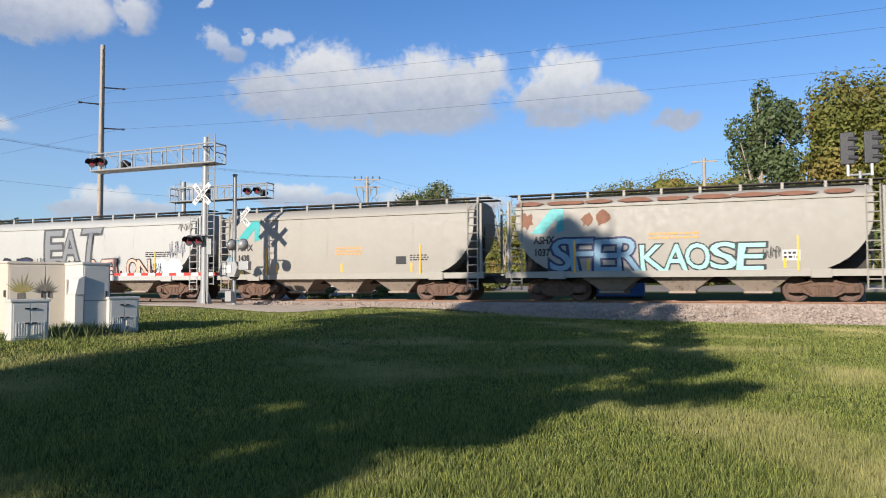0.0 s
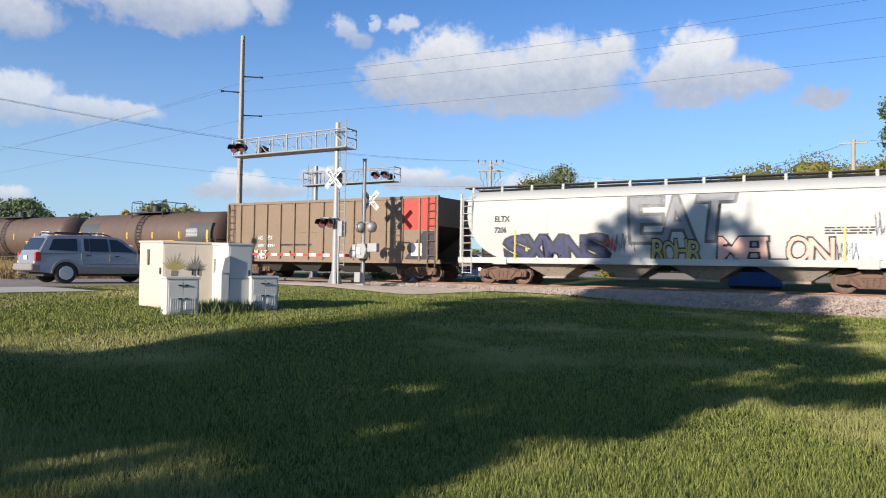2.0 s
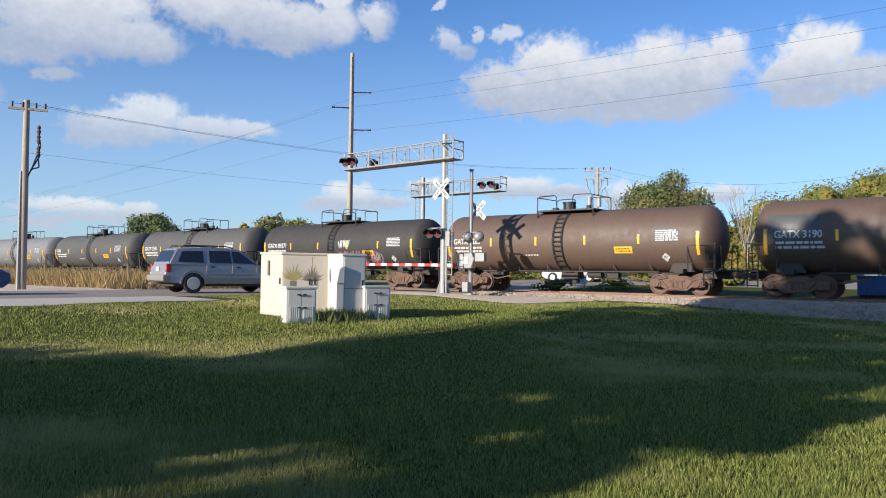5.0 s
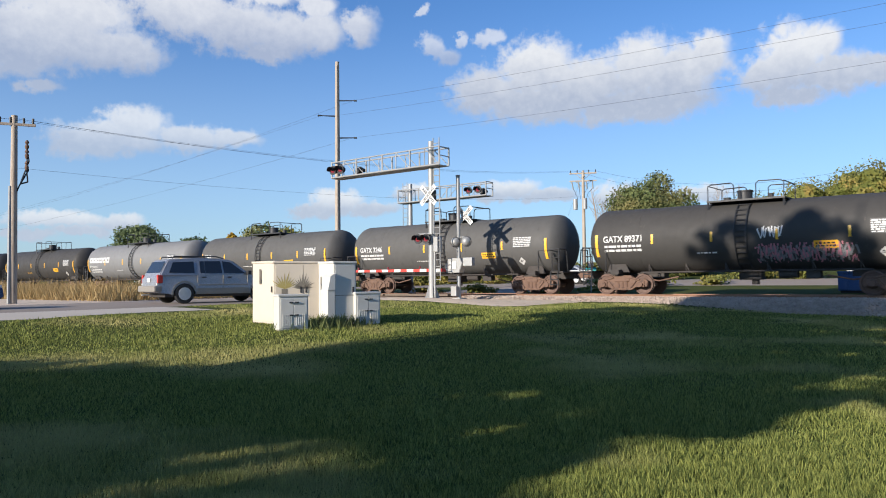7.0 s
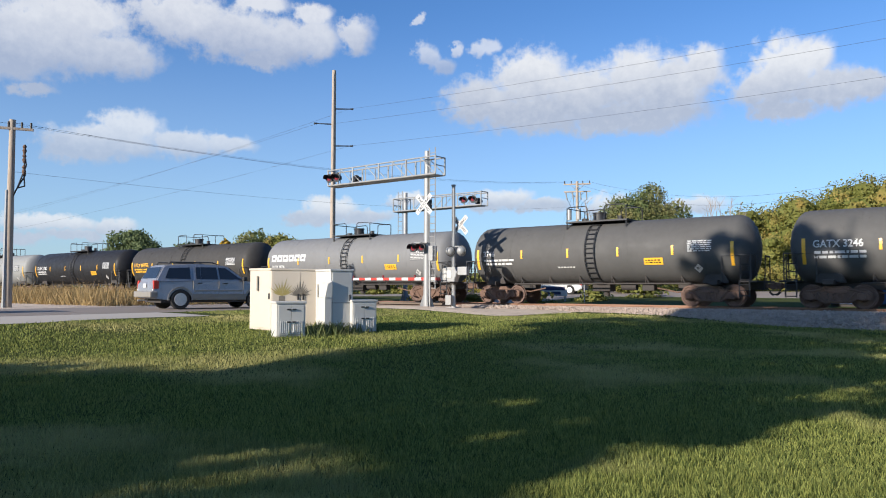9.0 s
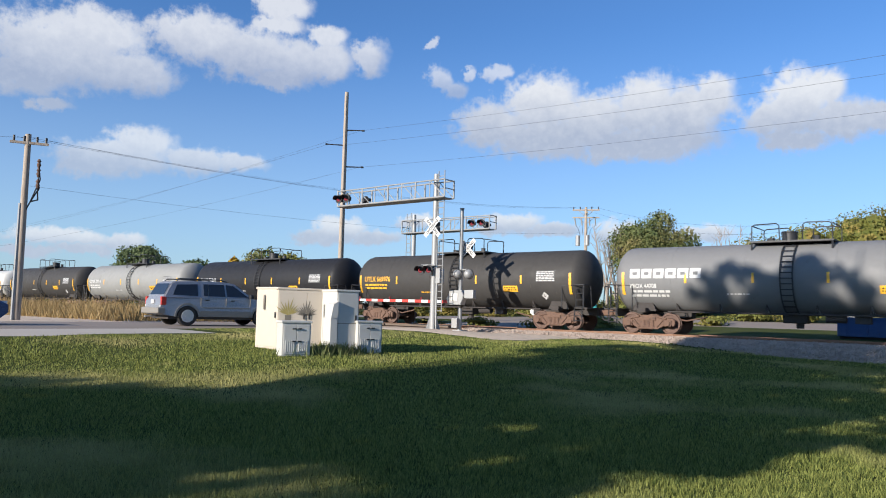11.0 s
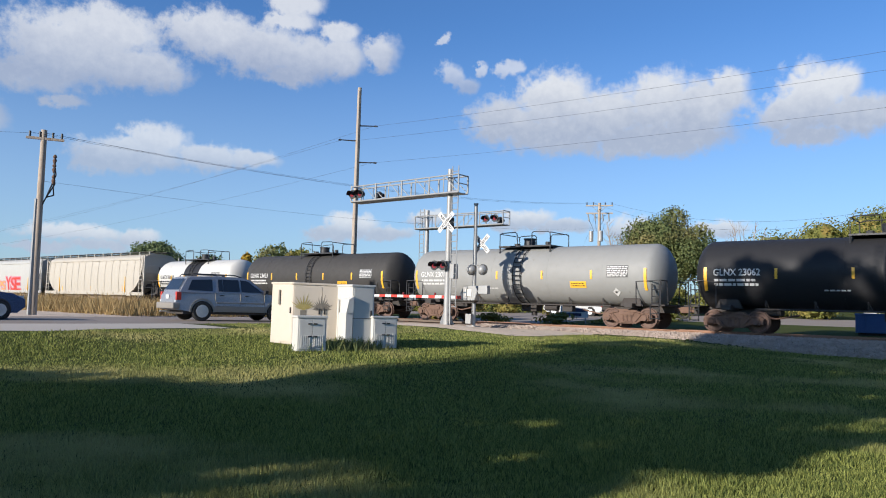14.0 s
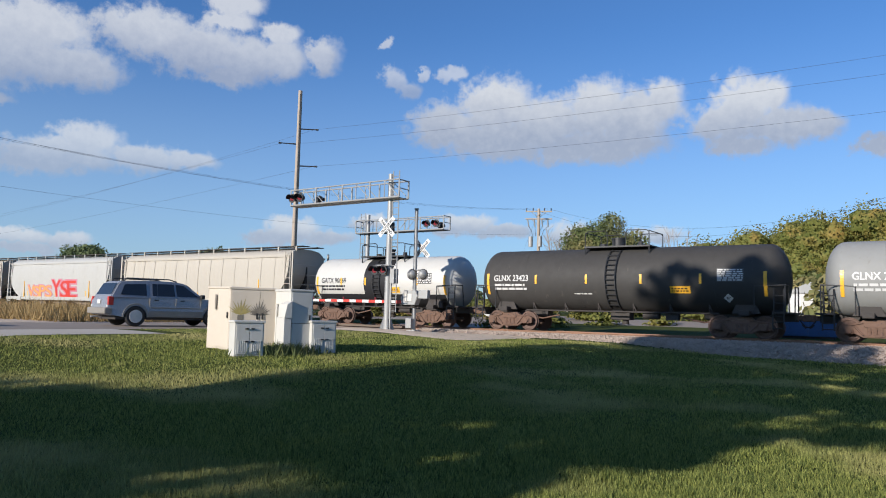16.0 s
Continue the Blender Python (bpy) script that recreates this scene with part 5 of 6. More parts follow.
# ---- poles and wires ----
def wires(name, label, runs, r=0.014):
    t = thing(name, label, "power lines", kind="structure")
    for a, b, sag in runs:
        a, b = Vector(a), Vector(b)
        pts = [a.lerp(b, k / 16) - Vector((0, 0, sag * 4 * (k / 16) * (1 - k / 16))) for k in range(17)]
        cu = bmesh.new()
        loft([[p + Vector((0, r * math.cos(q), r * math.sin(q))) if abs((b - a).x) > abs((b - a).y) else p + Vector((r * math.cos(q), 0, r * math.sin(q))) for q in (0.5, 2.6, 4.7)] for p in pts], cu)
        part("wire", cu, M["wire"], t)


def tall_pole():
    t = thing("utility_pole", "very tall weathered wooden power pole with three arms", "utility pole")
    x, y, z = -43.1, 41.3, 0.1
    part("pole", rod((x, y, z), (x, y, 18.5), 0.24, 14, None, 0.16), M["wood_pole"], t, smooth=True)
    for s, zz in ((1, 15.35), (-1, 14.1), (1, 12.35)):
        tip = (x + s * 0.92, y + s * 0.92, zz + 0.05)
        part("arm", rod((x, y, zz + 0.02), tip, 0.06, 8, None, 0.04), M["black"], t)
        part("insulator", spun([(0, 0.05), (0.08, 0.09), (0.12, 0.05), (0.2, 0.09), (0.26, 0.04)], 10, None, Matrix.Translation(tip) @ Matrix.Rotation(math.radians(45 if s > 0 else 225), 4, "Z")), M["black"], t)
    part("ground_wire", rod((x + 0.2, y - 0.2, z), (x + 0.12, y - 0.14, 18.2), 0.012, 5), M["wire"], t)


def road_pole():
    t = thing("utility_pole", "wooden roadside power pole with cable gear", "utility pole")
    x, y, z = -34.3, 13.75, 0.05
    part("pole", rod((x, y, z), (x + 0.12, y - 0.08, 8.25), 0.17, 14, None, 0.12), M["wood_pole"], t, smooth=True)
    part("guard", box(x - 0.02, x + 0.12, y - 0.24, y - 0.15, 0.1, 5.2, 0.01), M["galvanised"], t, "pale cable guard")
    part("cross_arm", box(-0.75, 0.75, -0.05, 0.05, -0.05, 0.06, 0.01, None, Matrix.Translation((x + 0.2, y - 0.05, 7.85)) @ Matrix.Rotation(radians(62), 4, "Z")), M["wood_pole"], t)
    for k in (-0.6, -0.2, 0.3, 0.65):
        px, py = x + 0.2 + k * math.cos(radians(62)), y - 0.05 + k * math.sin(radians(62))
        part("insulator", rod((px, py, 7.9), (px, py, 8.15), 0.05, 8), M["black"], t)
    for k, zz in enumerate((7.2, 6.8, 6.3)):
        bm = spun([(0, 0.04), (0.1, 0.09), (0.16, 0.05), (0.26, 0.09), (0.4, 0.05)], 10, None, Matrix.Translation((x + 0.35, y + 0.35, zz)) @ Matrix.Rotation(radians(90), 4, "Y"))
        part("cable_end", bm, M["bogie"], t)
        part("cable", pipe([(x + 0.35, y + 0.35, zz - 0.4), (x + 0.40 - k * 0.05, y + 0.42, zz - 0.9), (x + 0.22, y + 0.15, 5.3), (x + 0.16, y, 4.9)], 0.03, 6), M["black"], t)


def far_pole():
    t = thing("utility_pole", "wooden power pole with crossarms and transformers", "utility pole")
    x, y = -36.6, 70.4
    z = float(ground_z(x, y))
    part("pole", rod((x, y, z - 0.2), (x, y, 12.3), 0.2, 12, None, 0.14), M["wood_pole"], t, smooth=True)
    for zz in (12.0, 11.2):
        part("cross_arm", box(-1.4, 1.4, -0.07, 0.07, -0.06, 0.07, 0.01, None, Matrix.Translation((x, y, zz)) @ Matrix.Rotation(radians(25), 4, "Z")), M["wood_pole"], t)
        part("arm_brace", pipe([(x - 0.7, y - 0.33, zz - 0.05), (x, y, zz - 0.7), (x + 0.7, y + 0.33, zz - 0.05)], 0.03), M["galvanised"], t)
    for k in (-1.3, -0.6, 0.6, 1.3):
        part("insulator", rod((x + k * 0.9, y + k * 0.42, 12.05), (x + k * 0.9, y + k * 0.42, 12.35), 0.06, 8), M["black"], t)
    part("cross_arm", box(-1.2, 1.2, -0.06, 0.06, -0.06, 0.06, 0.01, None, Matrix.Translation((x, y, 11.6)) @ Matrix.Rotation(radians(-55), 4, "Z")), M["wood_pole"], t)
    for k in (-1.0, -0.35, 0.45, 1.05):
        part("cutout", rod((x + k * 0.9, y + k * 0.42 - 0.1, 10.35), (x + k * 0.95, y + k * 0.42 - 0.3, 11.1), 0.07, 8), M["galvanised"], t, "grey fuse cutout")
        part("drop_wire", tube([(x + k * 0.9, y + k * 0.42 - 0.1, 10.4), (x + k * 0.7, y - 0.3, 9.9), (x + k * 0.5, y - 0.3, 9.3)], 0.02), M["wire"], t)
    for k in (-0.75, 0.35):
        bm = rod((x + k, y - 0.35, 8.2), (x + k, y - 0.35, 9.3), 0.24, 14)
        part("transformer", bm, M["galvanised"], t, "grey transformer can", True)


tall_pole(), road_pole(), far_pole()


def plain_pole(x, y, top, label):
    t = thing("utility_pole", label, "utility pole")
    z = float(ground_z(x, y))
    part("pole", rod((x, y, z - 0.2), (x, y, top), 0.2, 12, None, 0.15), M["wood_pole"], t, smooth=True)
    part("cross_arm", box(x - 1.1, x + 1.1, y - 0.06, y + 0.06, top - 0.35, top - 0.22, 0.01), M["wood_pole"], t)


plain_pole(-3.1, 74.0, 12.6, "pale wooden power pole before the trees")
plain_pole(34.0, 47.0, 17.0, "tall wooden power pole beside the street")
plain_pole(-165.0, 46.0, 10.5, "distant wooden power pole along the track")
plain_pole(-70.0, -30.0, 8.5, "wooden power pole along the road")
wires("power_lines", "dark power lines from the tall pole along the railway", [
    ((-42.2, 42.2, 15.4), (34, 47, 16.8), 0.9), ((-43.0, 41.2, 14.15), (34, 46.6, 15.6), 0.9), ((-42.2, 42.2, 12.4), (34, 47.4, 13.6), 0.8),
    ((-44.0, 40.4, 14.15), (-165, 45.6, 10.4), 1.2), ((-42.2, 42.2, 15.4), (-165, 46.4, 10.4), 1.6), ((-42.2, 42.2, 12.4), (-165, 46, 8.2), 1.2)], 0.008)
wires("power_lines", "dark power lines from the roadside pole over the crossing", [
    ((-34.4, 13.3, 8.1), (-37.8, 69.9, 12.3), 0.9), ((-34.1, 13.7, 8.1), (-37.1, 70.2, 12.3), 0.9), ((-33.8, 14.2, 8.05), (-35.4, 70.9, 12.3), 1.1), ((-34.2, 13.8, 6.0), (-36.6, 70.2, 9.6), 0.8),
    ((-34.2, 13.6, 8.1), (-70, -30, 8.2), 0.5), ((-33.9, 13.9, 8.1), (-69, -30, 8.2), 0.5)], 0.006)
wires("power_lines", "thin lines between the far poles", [((-35.4, 70.9, 12.2), (-3.1, 74, 12.4), 2.6), ((-3.1, 74, 12.4), (60, 70, 16), 0.8), ((-37, 70.2, 12.2), (-3.6, 74, 12.4), 3.4), ((-36.6, 70.4, 12.2), (-90, 160, 11), 0.6)], 0.012)


# ---- road vehicles ----
def wheel(parent, x, y, r, side):
    tyre = spun([(-0.11, r * 0.62), (-0.115, r * 0.9), (-0.08, r), (0.08, r), (0.115, r * 0.9), (0.11, r * 0.62)], 26, None, Matrix.Translation((x, y, r)) @ Matrix.Rotation(math.pi / 2, 4, "Z"))
    w = part("wheel", tyre, M["rubber"], parent, "black tyre", True)
    bm = rod((x, y + side * 0.05, r), (x, y + side * 0.114, r), r * 0.63, 20)
    part("rim", bm, M["underframe"], w)
    bm = rod((x, y + side * 0.10, r), (x, y + side * 0.14, r), r * 0.2, 12)
    for k in range(6):
        turn = Matrix.Translation((x, y + side * 0.122, r)) @ Matrix.Rotation(k * math.pi / 3, 4, "Y")
        box(-0.06, 0.06, -0.012, 0.012, 0.04, r * 0.62, 0.006, bm, turn)
    spun([(-0.012, r * 0.55), (-0.012, r * 0.64), (0.012, r * 0.64), (0.012, r * 0.55)], 26, bm, Matrix.Translation((x, y + side * 0.118, r)) @ Matrix.Rotation(math.pi / 2, 4, "Z"))
    part("spokes", bm, M["chrome"], w, "silver alloy spokes")


def tapered(outline, half_low, half_high, z_low, z_high):
    """A cabin: an outline in x and z, narrower towards the top."""
    def half(z):
        t = (z - z_low) / (z_high - z_low)
        return half_low + (half_high - half_low) * min(max(t, 0), 1)
    bm = slab(outline, -1, 1)
    for v in bm.verts:
        v.co.y = math.copysign(half(v.co.z), v.co.y)
    return bm, half


def pane(outline, half, side, material, parent, out=0.012):
    bm = bmesh.new()
    bm.faces.new([bm.verts.new((x, side * (half(z) + out), z)) for x, z in outline])
    bmesh.ops.inset_region(bm, faces=bm.faces[:], thickness=0.0, depth=0.0)
    bmesh.ops.remove_doubles(bm, verts=bm.verts, dist=1e-5)
    return part("side_window", bm, material, parent, "dark tinted window")


def automobile(name, label, category, at, paint, lower, cabin, windows, rear_glass, front_glass, wheels, wheel_r, half_w, half_top, tail, lamp, trim=None, roof_rails=False):
    t = thing(name, label, category, at)
    bm = slab(lower, -half_w, half_w, None, 0.05)
    part("body", bm, paint, t, "", True)
    z0, z1 = min(z for _, z in cabin), max(z for _, z in cabin)
    bm, half = tapered(cabin, half_w - 0.03, half_top, z0, z1)
    bmesh.ops.bevel(bm, geom=bm.edges[:], offset=0.035, segments=2, affect="EDGES")
    part("cabin", bm, paint, t, "", True)
    for outline in windows:
        for s in (-1, 1):
            pane(outline, half, s, M["glass_dark"], t)
    for (xa, za), (xb, zb), nm in ((*rear_glass, "rear_window"), (*front_glass, "windscreen")):
        bm = bmesh.new()
        d = -0.02 if nm == "rear_window" else 0.02
        bm.faces.new([bm.verts.new(c) for c in ((xa + d, -half(za) + 0.12, za), (xa + d, half(za) - 0.12, za), (xb + d, half(zb) - 0.12, zb), (xb + d, -half(zb) + 0.12, zb))])
        part(nm, bm, M["glass_dark"], t)
    for x in wheels:
        for s in (-1, 1):
            # dark disc on the uncut body side, in place of the wheel well's shade
            part("wheel_arch", rod((x, s * (half_w - 0.16), wheel_r), (x, s * (half_w + 0.006), wheel_r), wheel_r * 1.16, 24), M["underframe"], t)
            wheel(t, x, s * (half_w - 0.055), wheel_r, s)
    for (x0, x1, z0, z1) in (tail,):
        for s in (-1, 1):
            part("tail_lamp", box(x0, x1, s * (half_w - 0.10) - 0.08, s * (half_w - 0.10) + 0.115, z0, z1, 0.02), M["red_paint"], t, "red tail lamp")
    for (x0, x1, z0, z1) in (lamp,):
        for s in (-1, 1):
            part("headlamp", box(x0, x1, s * (half_w - 0.26) - 0.16, s * (half_w - 0.26) + 0.16, z0, z1, 0.03), M["chrome"], t, "clear headlamp")
    if trim:
        xa, xb, za, zb = trim
        part("side_moulding", box(xa, xb, -half_w - 0.012, -half_w + 0.01, za, zb, 0.006), M["chrome"], t)
        part("bumper", box(lower[0][0] - 0.05, lower[0][0] + 0.28, -half_w + 0.02, half_w - 0.02, 0.42, 0.68, 0.05), M["galvanised"], t)
        part("number_plate", box(lower[0][0] - 0.045, lower[0][0] - 0.03, -0.16, 0.16, 0.86, 1.02), M["white_paint"], t, "white plate with plain bars")
        for xd in (-0.35, 0.55):
            part("door_handle", box(xd, xd + 0.16, -half_w - 0.02, -half_w + 0.01, 1.02, 1.06, 0.006), M["chrome"], t)
            part("door_gap", box(xd + 0.22, xd + 0.235, -half_w - 0.004, -half_w + 0.004, 0.45, 1.10), M["seam"], t)
        part("mirror", box(1.05, 1.22, -half_w - 0.2, -half_w - 0.02, 1.1, 1.28, 0.03), M["black"], t)
        part("mirror", box(1.05, 1.22, half_w + 0.02, half_w + 0.2, 1.1, 1.28, 0.03), M["black"], t)
    if roof_rails:
        for s in (-1, 1):
            part("roof_rail", rod((-2.0, s * (half_top - 0.05), z_of(cabin) + 0.05), (0.35, s * (half_top - 0.05), z_of(cabin) + 0.05), 0.025, 8), M["black"], t)
    return t


def z_of(outline):
    return max(z for _, z in outline)


M["suv_paint"] = surface("suv_paint", (0.30, 0.305, 0.33), (0.27, 0.275, 0.30), rough=0.3, metal=0.35, grain=60, patch=0.5)
M["suv_lower"] = surface("suv_lower", (0.306, 0.279, 0.243), rough=0.5, metal=0.2)
M["blue_paint"] = surface("blue_paint", (0.035, 0.075, 0.19), (0.03, 0.065, 0.16), rough=0.25, metal=0.5, grain=60)
M["silver_paint"] = surface("silver_paint", (0.42, 0.43, 0.44), rough=0.3, metal=0.5, grain=60)
road_z = float(ground_z(-26.4, 17)) + 0.05
def arched(x_rear, x_front, z_low, upper, wheels, r):
    """A car body's side: the upper line from the rear to the front, and the lower edge with round wheel openings."""
    out = list(upper)
    for x in sorted(wheels, reverse=True):
        for k in range(13):
            q = math.pi * k / 12
            out.append((x + r * math.cos(q), max(z_low, 0.36) + r * math.sin(q) * 0.98))
    return [(x_rear, z_low + 0.08)] + out[:len(upper)] + [(x_front, z_low + 0.04)] + out[len(upper):]


def sport_utility():
    t = thing("suv", "grey metallic SUV with tan lower cladding waiting at the gate", "car", pose(-26.35, 18.25, road_z, 0, 0, 79))
    paint, lower, glass = M["suv_paint"], M["suv_lower"], M["glass_dark"]
    hw, wheels, wr = 0.94, (-1.58, 1.60), 0.385
    upper = [(-2.62, 0.62), (-2.60, 0.98), (-2.53, 1.10), (-1.0, 1.13), (0.95, 1.13), (1.30, 1.10), (2.20, 1.02), (2.46, 0.92), (2.58, 0.72)]
    bm = slab(arched(-2.58, 2.52, 0.36, upper, wheels, 0.46), -hw, hw)
    for v in bm.verts:                                   # sides lean in above the belt, and towards both ends
        v.co.y *= 1 - 0.05 * max(0, (v.co.z - 0.8) / 0.3) - 0.10 * max(0, (abs(v.co.x) - 2.0) / 0.6) ** 2
    bmesh.ops.bevel(bm, geom=[e for e in bm.edges if abs(e.verts[0].co.y - e.verts[1].co.y) < 0.3], offset=0.025, segments=2, affect="EDGES")
    part("body", bm, paint, t, "", True)
    part("inner_arch", box(-2.1, 2.1, -hw + 0.22, hw - 0.22, 0.30, 0.95), M["underframe"], t)
    part("floor_pan", box(-2.3, 2.3, -hw + 0.1, hw - 0.1, 0.26, 0.40), M["underframe"], t)
    cabin = [(-2.52, 1.06), (-2.50, 1.14), (-2.20, 1.66), (-2.06, 1.73), (-1.0, 1.78), (0.05, 1.76), (0.42, 1.70), (1.28, 1.08)]
    bm, half = tapered(cabin, hw - 0.05, 0.70, 1.06, 1.78)
    bmesh.ops.bevel(bm, geom=bm.edges[:], offset=0.04, segments=3, affect="EDGES")
    part("cabin", bm, paint, t, "", True)
    for outline in ([(-2.16, 1.20), (-1.98, 1.60), (-1.16, 1.64), (-1.16, 1.18)], [(-0.92, 1.18), (-0.92, 1.65), (-0.74, 1.655), (-0.74, 1.18)],
                    [(-0.72, 1.18), (-0.72, 1.655), (-0.06, 1.66), (-0.02, 1.18)], [(0.06, 1.18), (0.02, 1.66), (0.34, 1.63), (0.96, 1.18)]):
        for side in (-1, 1):
            pane(outline, half, side, glass, t, 0.014)
    for name, xa, za, xb, zb, d in (("rear_window", -2.44, 1.20, -2.22, 1.64, -0.03), ("windscreen", 1.14, 1.16, 0.50, 1.66, 0.03)):
        bm = bmesh.new()
        bm.faces.new([bm.verts.new(c) for c in ((xa + d, -half(za) + 0.09, za), (xa + d, half(za) - 0.09, za), (xb + d, half(zb) - 0.07, zb), (xb + d, -half(zb) + 0.07, zb))])
        part(name, bm, glass, t, "dark blue tinted glass")
    for x in wheels:
        for side in (-1, 1):
            ring = loft([[(x + q * math.cos(a), side * y, 0.385 + q * math.sin(a)) for a in [math.radians(-4 + 188 * k / 16) for k in range(17)]] for q, y in ((0.44, hw - 0.03), (0.44, hw + 0.012), (0.50, hw + 0.012), (0.50, hw - 0.03))], None, False)
            part("arch_moulding", ring, lower, t, "", True)
            wheel(t, x, side * (hw - 0.10), wr, side)
    for side in (-1, 1):
        part("cladding", slab([(-1.08, 0.38), (1.10, 0.38), (1.10, 0.60), (-1.08, 0.60)], side * hw - 0.014, side * hw + 0.014, None, 0.006), lower, t, "tan lower cladding")
        part("side_moulding", box(-1.02, 1.02, side * (hw + 0.006) - 0.012, side * (hw + 0.006) + 0.012, 0.70, 0.75, 0.006), lower, t)
        part("tail_lamp", box(-2.60, -2.40, side * (hw - 0.13) - 0.07, side * (hw - 0.13) + 0.075, 0.80, 1.12, 0.025), M["red_paint"], t, "red tail lamp")
        part("reversing_lamp", box(-2.615, -2.50, side * (hw - 0.15) - 0.05, side * (hw - 0.15) + 0.05, 0.72, 0.80, 0.012), M["white_paint"], t)
        part("headlamp", box(2.28, 2.53, side * (hw - 0.30) - 0.16, side * (hw - 0.30) + 0.16, 0.76, 0.96, 0.03), M["chrome"], t, "clear headlamp")
        part("mirror", box(0.98, 1.14, side * (hw + 0.07) - 0.09, side * (hw + 0.07) + 0.09, 1.12, 1.28, 0.03), M["black"], t)
        part("roof_rail", tube([(-1.95, side * 0.62, 1.74), (-1.88, side * 0.62, 1.84), (-0.2, side * 0.62, 1.85), (0.12, side * 0.62, 1.77)], 0.022), M["black"], t)
        for xd in (-0.86, 0.20):
            part("door_handle", box(xd, xd + 0.16, side * (hw - 0.025) - 0.02, side * (hw - 0.025) + 0.02, 1.00, 1.04, 0.006), M["black"], t)
        for xd in (-1.05, 0.0, 1.05):
            part("door_gap", box(xd - 0.006, xd + 0.006, side * (hw - 0.02) - 0.022, side * (hw - 0.02) + 0.022, 0.62, 1.10), M["seam"], t)
    for xr in (-1.5, -0.4):
        part("roof_bar", rod((xr, -0.62, 1.845), (xr, 0.62, 1.845), 0.02, 8), M["black"], t)
    part("rear_bumper", box(-2.74, -2.44, -hw + 0.03, hw - 0.03, 0.46, 0.70, 0.05), lower, t, "pale grey-tan bumper")
    part("front_bumper", box(2.40, 2.66, -hw + 0.05, hw - 0.05, 0.42, 0.66, 0.05), lower, t)
    part("number_plate", box(-2.635, -2.615, -0.16, 0.16, 0.84, 1.0, 0.004), M["white_paint"], t, "white plate with plain bars")
    part("exhaust", rod((-2.7, 0.55, 0.34), (-2.2, 0.55, 0.36), 0.035, 10), M["chrome"], t)


sport_utility()
automobile("sedan", "blue compact car queuing behind the SUV", "car", pose(-27.85, 8.4, road_z, 0, 0, 90), M["blue_paint"],
           [(-2.15, 0.40), (-2.2, 0.75), (-2.05, 1.0), (-1.4, 1.04), (0.9, 0.98), (1.75, 0.86), (2.12, 0.68), (2.15, 0.42), (1.9, 0.22), (-1.9, 0.24)],
           [(-1.75, 1.0), (-1.0, 1.42), (-0.2, 1.46), (0.3, 1.40), (1.15, 0.96)],
           [[(-1.45, 1.05), (-0.92, 1.35), (-0.25, 1.38), (-0.25, 1.04)], [(-0.15, 1.04), (-0.15, 1.38), (0.22, 1.34), (0.85, 1.02)]],
           ((-1.68, 1.06), (-1.02, 1.40)), ((1.08, 1.02), (0.34, 1.38)), (-1.3, 1.32), 0.32, 0.86, 0.60, (-2.22, -2.05, 0.66, 0.88), (1.85, 2.12, 0.62, 0.80))
sedan_rows = [(-2.3, 0.40), (-2.35, 0.75), (-2.25, 1.0), (-1.5, 1.02), (1.0, 0.96), (1.95, 0.84), (2.3, 0.66), (2.3, 0.42), (2.0, 0.22), (-2.0, 0.24)]
automobile("sedan", "silver saloon car stopped on the far street", "car", pose(-28.0, 50.2, float(ground_z(-28, 50.2)) + 0.05, 0, 0, 190), M["silver_paint"],
           sedan_rows, [(-1.9, 0.98), (-1.1, 1.40), (-0.2, 1.44), (0.4, 1.38), (1.25, 0.94)],
           [[(-1.55, 1.03), (-1.0, 1.34), (-0.25, 1.36), (-0.25, 1.02)], [(-0.15, 1.02), (-0.15, 1.36), (0.32, 1.32), (0.95, 1.0)]],
           ((-1.82, 1.04), (-1.12, 1.38)), ((1.18, 1.0), (0.44, 1.36)), (-1.4, 1.42), 0.32, 0.88, 0.62, (-2.37, -2.2, 0.66, 0.88), (2.0, 2.3, 0.62, 0.80))


# ---- beyond the track ----
def skip_box():
    t = thing("container", "blue metal container standing beyond the track", "container", pose(-6.2, 41.6, float(ground_z(-6.2, 41.6)), 0, 0, 4))
    blue = surface("container_blue", (0.05, 0.12, 0.28), (0.04, 0.09, 0.22), rough=0.55, stain=(0.12, 0.1, 0.09), stain_at=0.7)
    part("body", slab([(-1.3, 0.1), (1.3, 0.1), (1.3, 0.95), (-1.3, 0.95)], -0.8, 0.8, None, 0.02), blue, t)
    part("lid", slab([(-1.35, 0.95), (1.35, 0.95), (1.3, 1.05), (-1.3, 1.05)], -0.85, 0.85, None, 0.01), blue, t)
    for x in (-0.9, 0.0, 0.9):
        part("rib", box(x - 0.04, x + 0.04, -0.86, -0.80, 0.12, 0.93, 0.01), blue, t)
    part("skid", box(-1.2, 1.2, -0.7, 0.7, -0.05, 0.1), M["underframe"], t)


def grain_sign():
    x, y = -23.3, 41.5
    t = thing("sign", "white roadside board with plain dark bars", "sign", pose(x, y, float(ground_z(x, y)), 0, 0, 25))
    part("board", box(-0.85, 0.85, -0.03, 0.03, 0.35, 1.05, 0.01), M["white_paint"], t)
    for x in (-0.7, 0.7):
        part("post", box(x - 0.04, x + 0.04, 0.03, 0.10, -0.1, 1.0), M["galvanised"], t)
    part("plain_bar", box(-0.7, 0.7, -0.034, -0.031, 0.72, 0.94), M["spray_navy"], t)
    part("plain_bar", box(-0.7, 0.45, -0.034, -0.031, 0.45, 0.64), M["spray_navy"], t)


